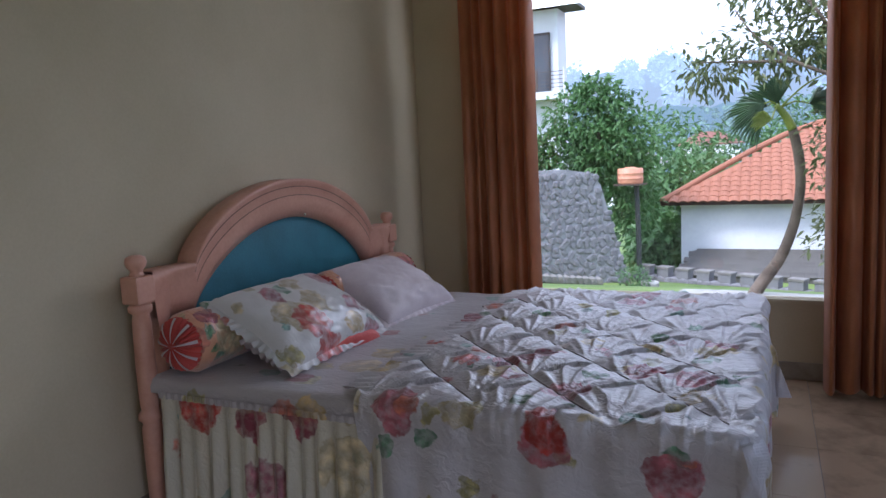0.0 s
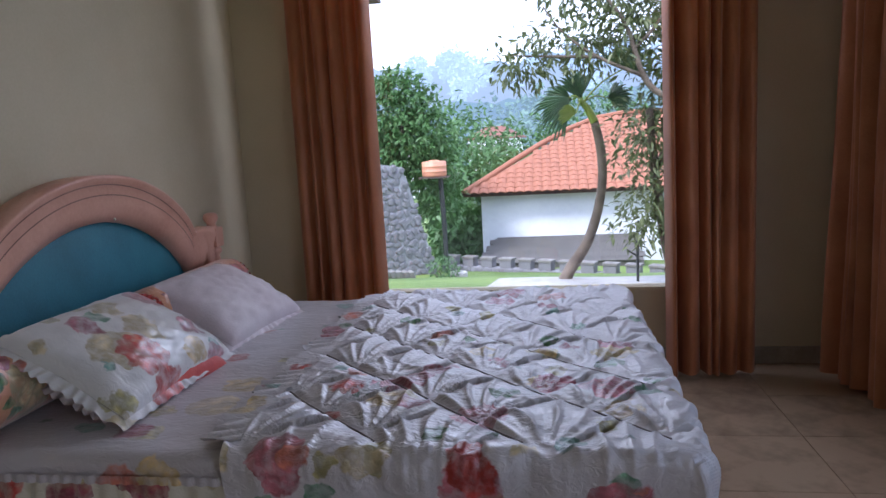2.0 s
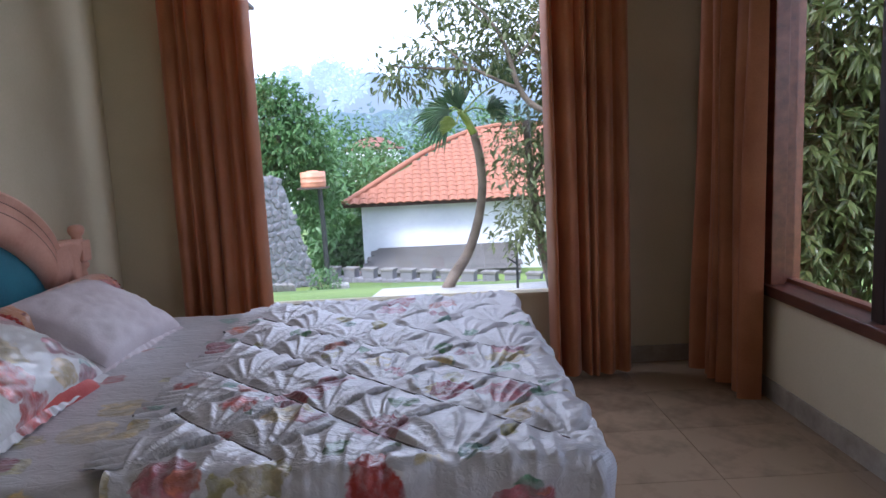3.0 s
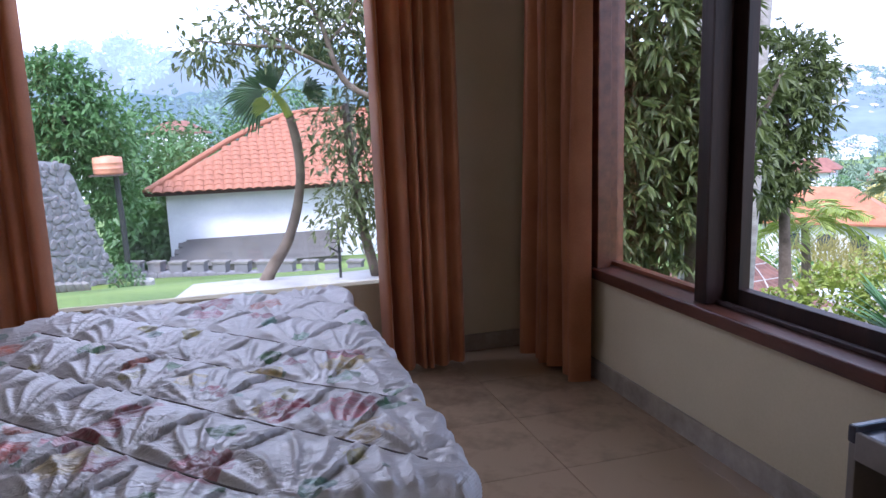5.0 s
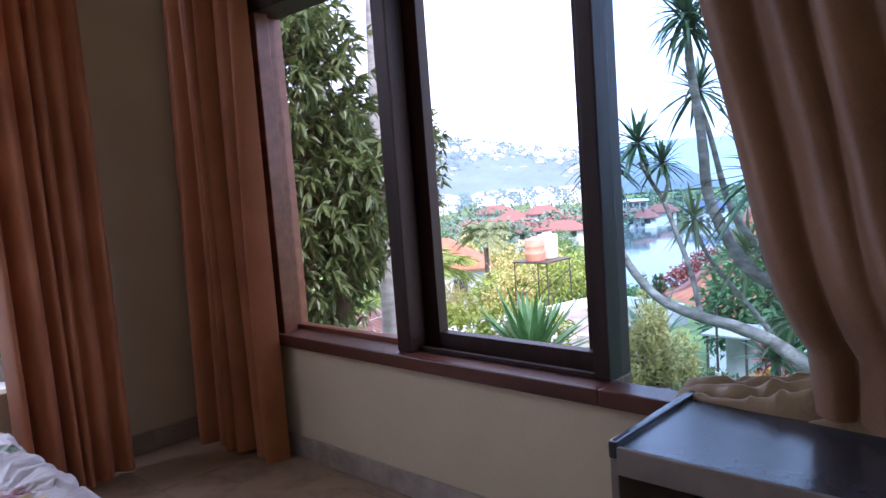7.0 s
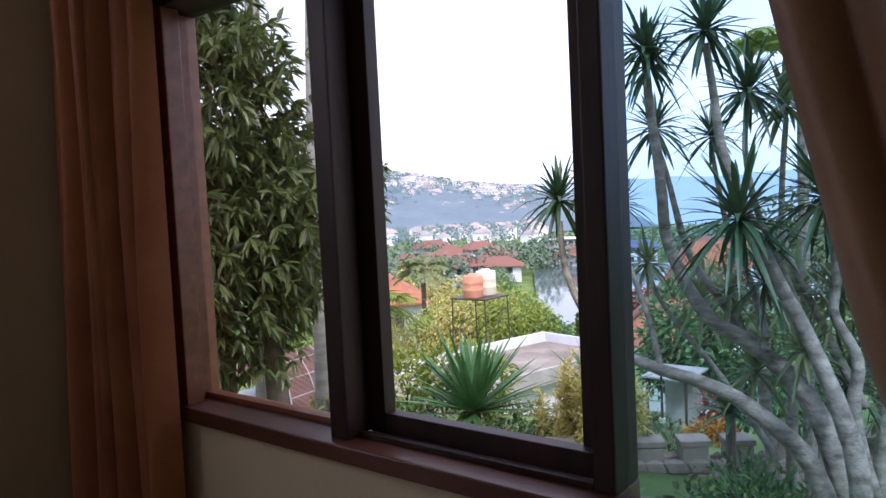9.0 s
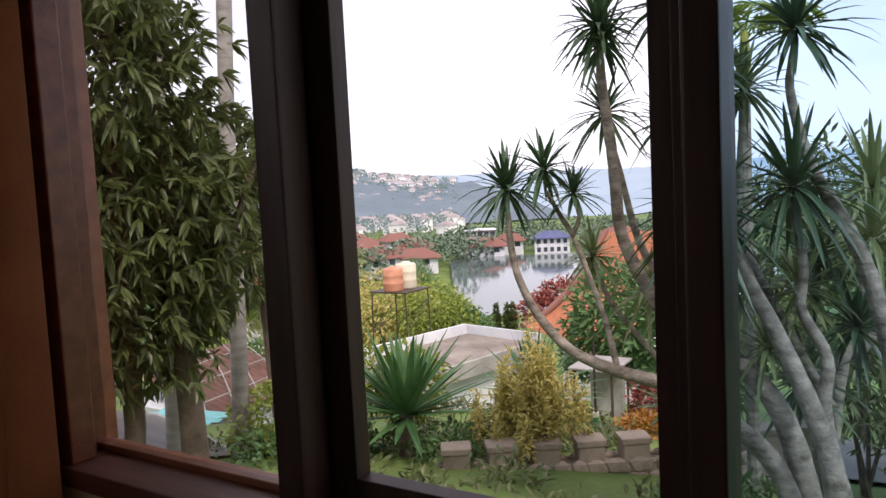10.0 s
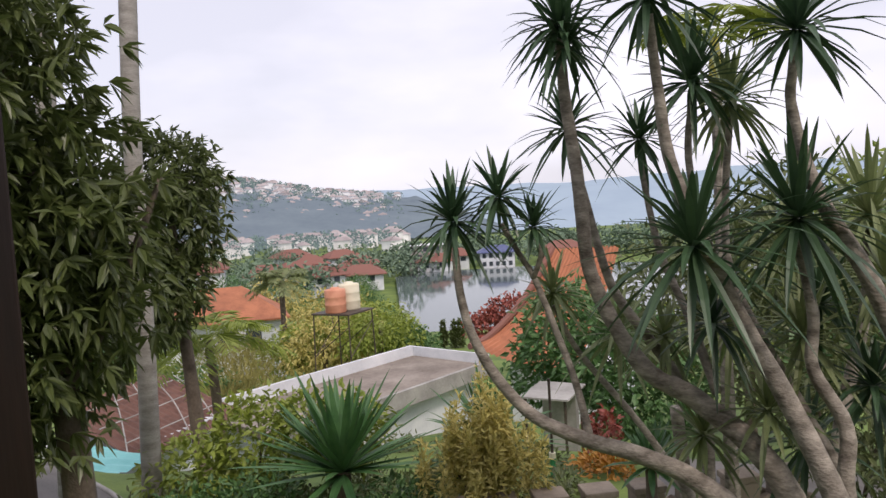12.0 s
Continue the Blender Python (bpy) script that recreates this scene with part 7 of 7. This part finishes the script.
# low castellated garden walls: body of stones, blocks on top
def castellated(name, label, p0, p1, base_z, top_z, block, mat, cap_mat, n_blocks, thick):
    e = thing(name, label, "wall", (p0[0], p0[1], base_z), "structure")
    a, b = Vector((*p0, 0)), Vector((*p1, 0))
    d = (b - a).normalized()
    n = Vector((d.y, -d.x, 0))
    t4 = Matrix(((d.x, n.x, 0), (d.y, n.y, 0), (0, 0, 1))).to_4x4()
    L = (b - a).length
    core = part("core", box(0, L, -thick / 2, thick / 2, base_z - 0.6, top_z - block), M["mortar"] if mat == "stone" else M[mat], None)
    core.data.transform(Matrix.Translation(a) @ t4)
    put(core, e)
    sm = [stone_mesh("stone", M[mat], 30 + k) for k in range(3)]
    gs = [[], [], []]
    z = base_z + 0.05
    while z < top_z - block - 0.02:
        s = 0.1
        while s < L:
            w = random.uniform(0.17, 0.28)
            for sg in (1, -1):
                p = a + d * s + n * (sg * thick / 2)
                gs[random.randrange(3)].append(Matrix.Translation((p.x, p.y, z)) @ t4 @ Matrix.Diagonal((w, 0.09, 0.17, 1)))
            s += w
        z += 0.16
    for me, g in zip(sm, gs):
        pieces("stone", me, g[:95], e)
    bw = L / n_blocks
    bl = mesh_of("block", box(-bw * 0.3, bw * 0.3, -thick * 0.55, thick * 0.55, 0, block * 0.75, 0.02), M[mat])
    cp = mesh_of("cap", box(-bw * 0.34, bw * 0.34, -thick * 0.62, thick * 0.62, block * 0.75, block, 0.015), M[cap_mat])
    mats = [Matrix.Translation((*(a + d * (bw * (k + 0.5))).to_2d(), top_z - block)) @ t4 @ Matrix.Rotation(random.uniform(-0.04, 0.04), 4, "Z") for k in range(n_blocks)]
    pieces("block", bl, mats, e)
    pieces("cap", cp, mats, e)
    return e


castellated("garden_wall_north", "low castellated garden wall of grey stones", (-3.3, 20.1), (3.6, 17.0), -2.5, -1.78, 0.28, "stone", "stonecap", 13, 0.25)
castellated("garden_wall_east", "low castellated wall of brown stone blocks", (7.0, 6.35), (9.6, 2.4), -2.35, -1.66, 0.30, "brownstone", "brownstone", 9, 0.24)
# rubble edging up the lawn
edge_me = stone_mesh("stone", M["stonecap"], 55)
rub = thing("rubble_edging", "line of pale rubble stones edging the lawn", "edging", (-3.8, 14.5, -1), "structure")
pieces("stone", edge_me, [Matrix.Translation((-4.5 + 1.2 * k / 11, 13.8 + 1.3 * k / 11, ground_z(-4.5 + 1.2 * k / 11, 13.8 + 1.3 * k / 11) + 0.1)) @ Matrix.Rotation(0.7 + 0.3 * math.sin(k), 4, "Z") @ Matrix.Diagonal((0.22, 0.16, 0.2, 1)) for k in range(12)], rub)
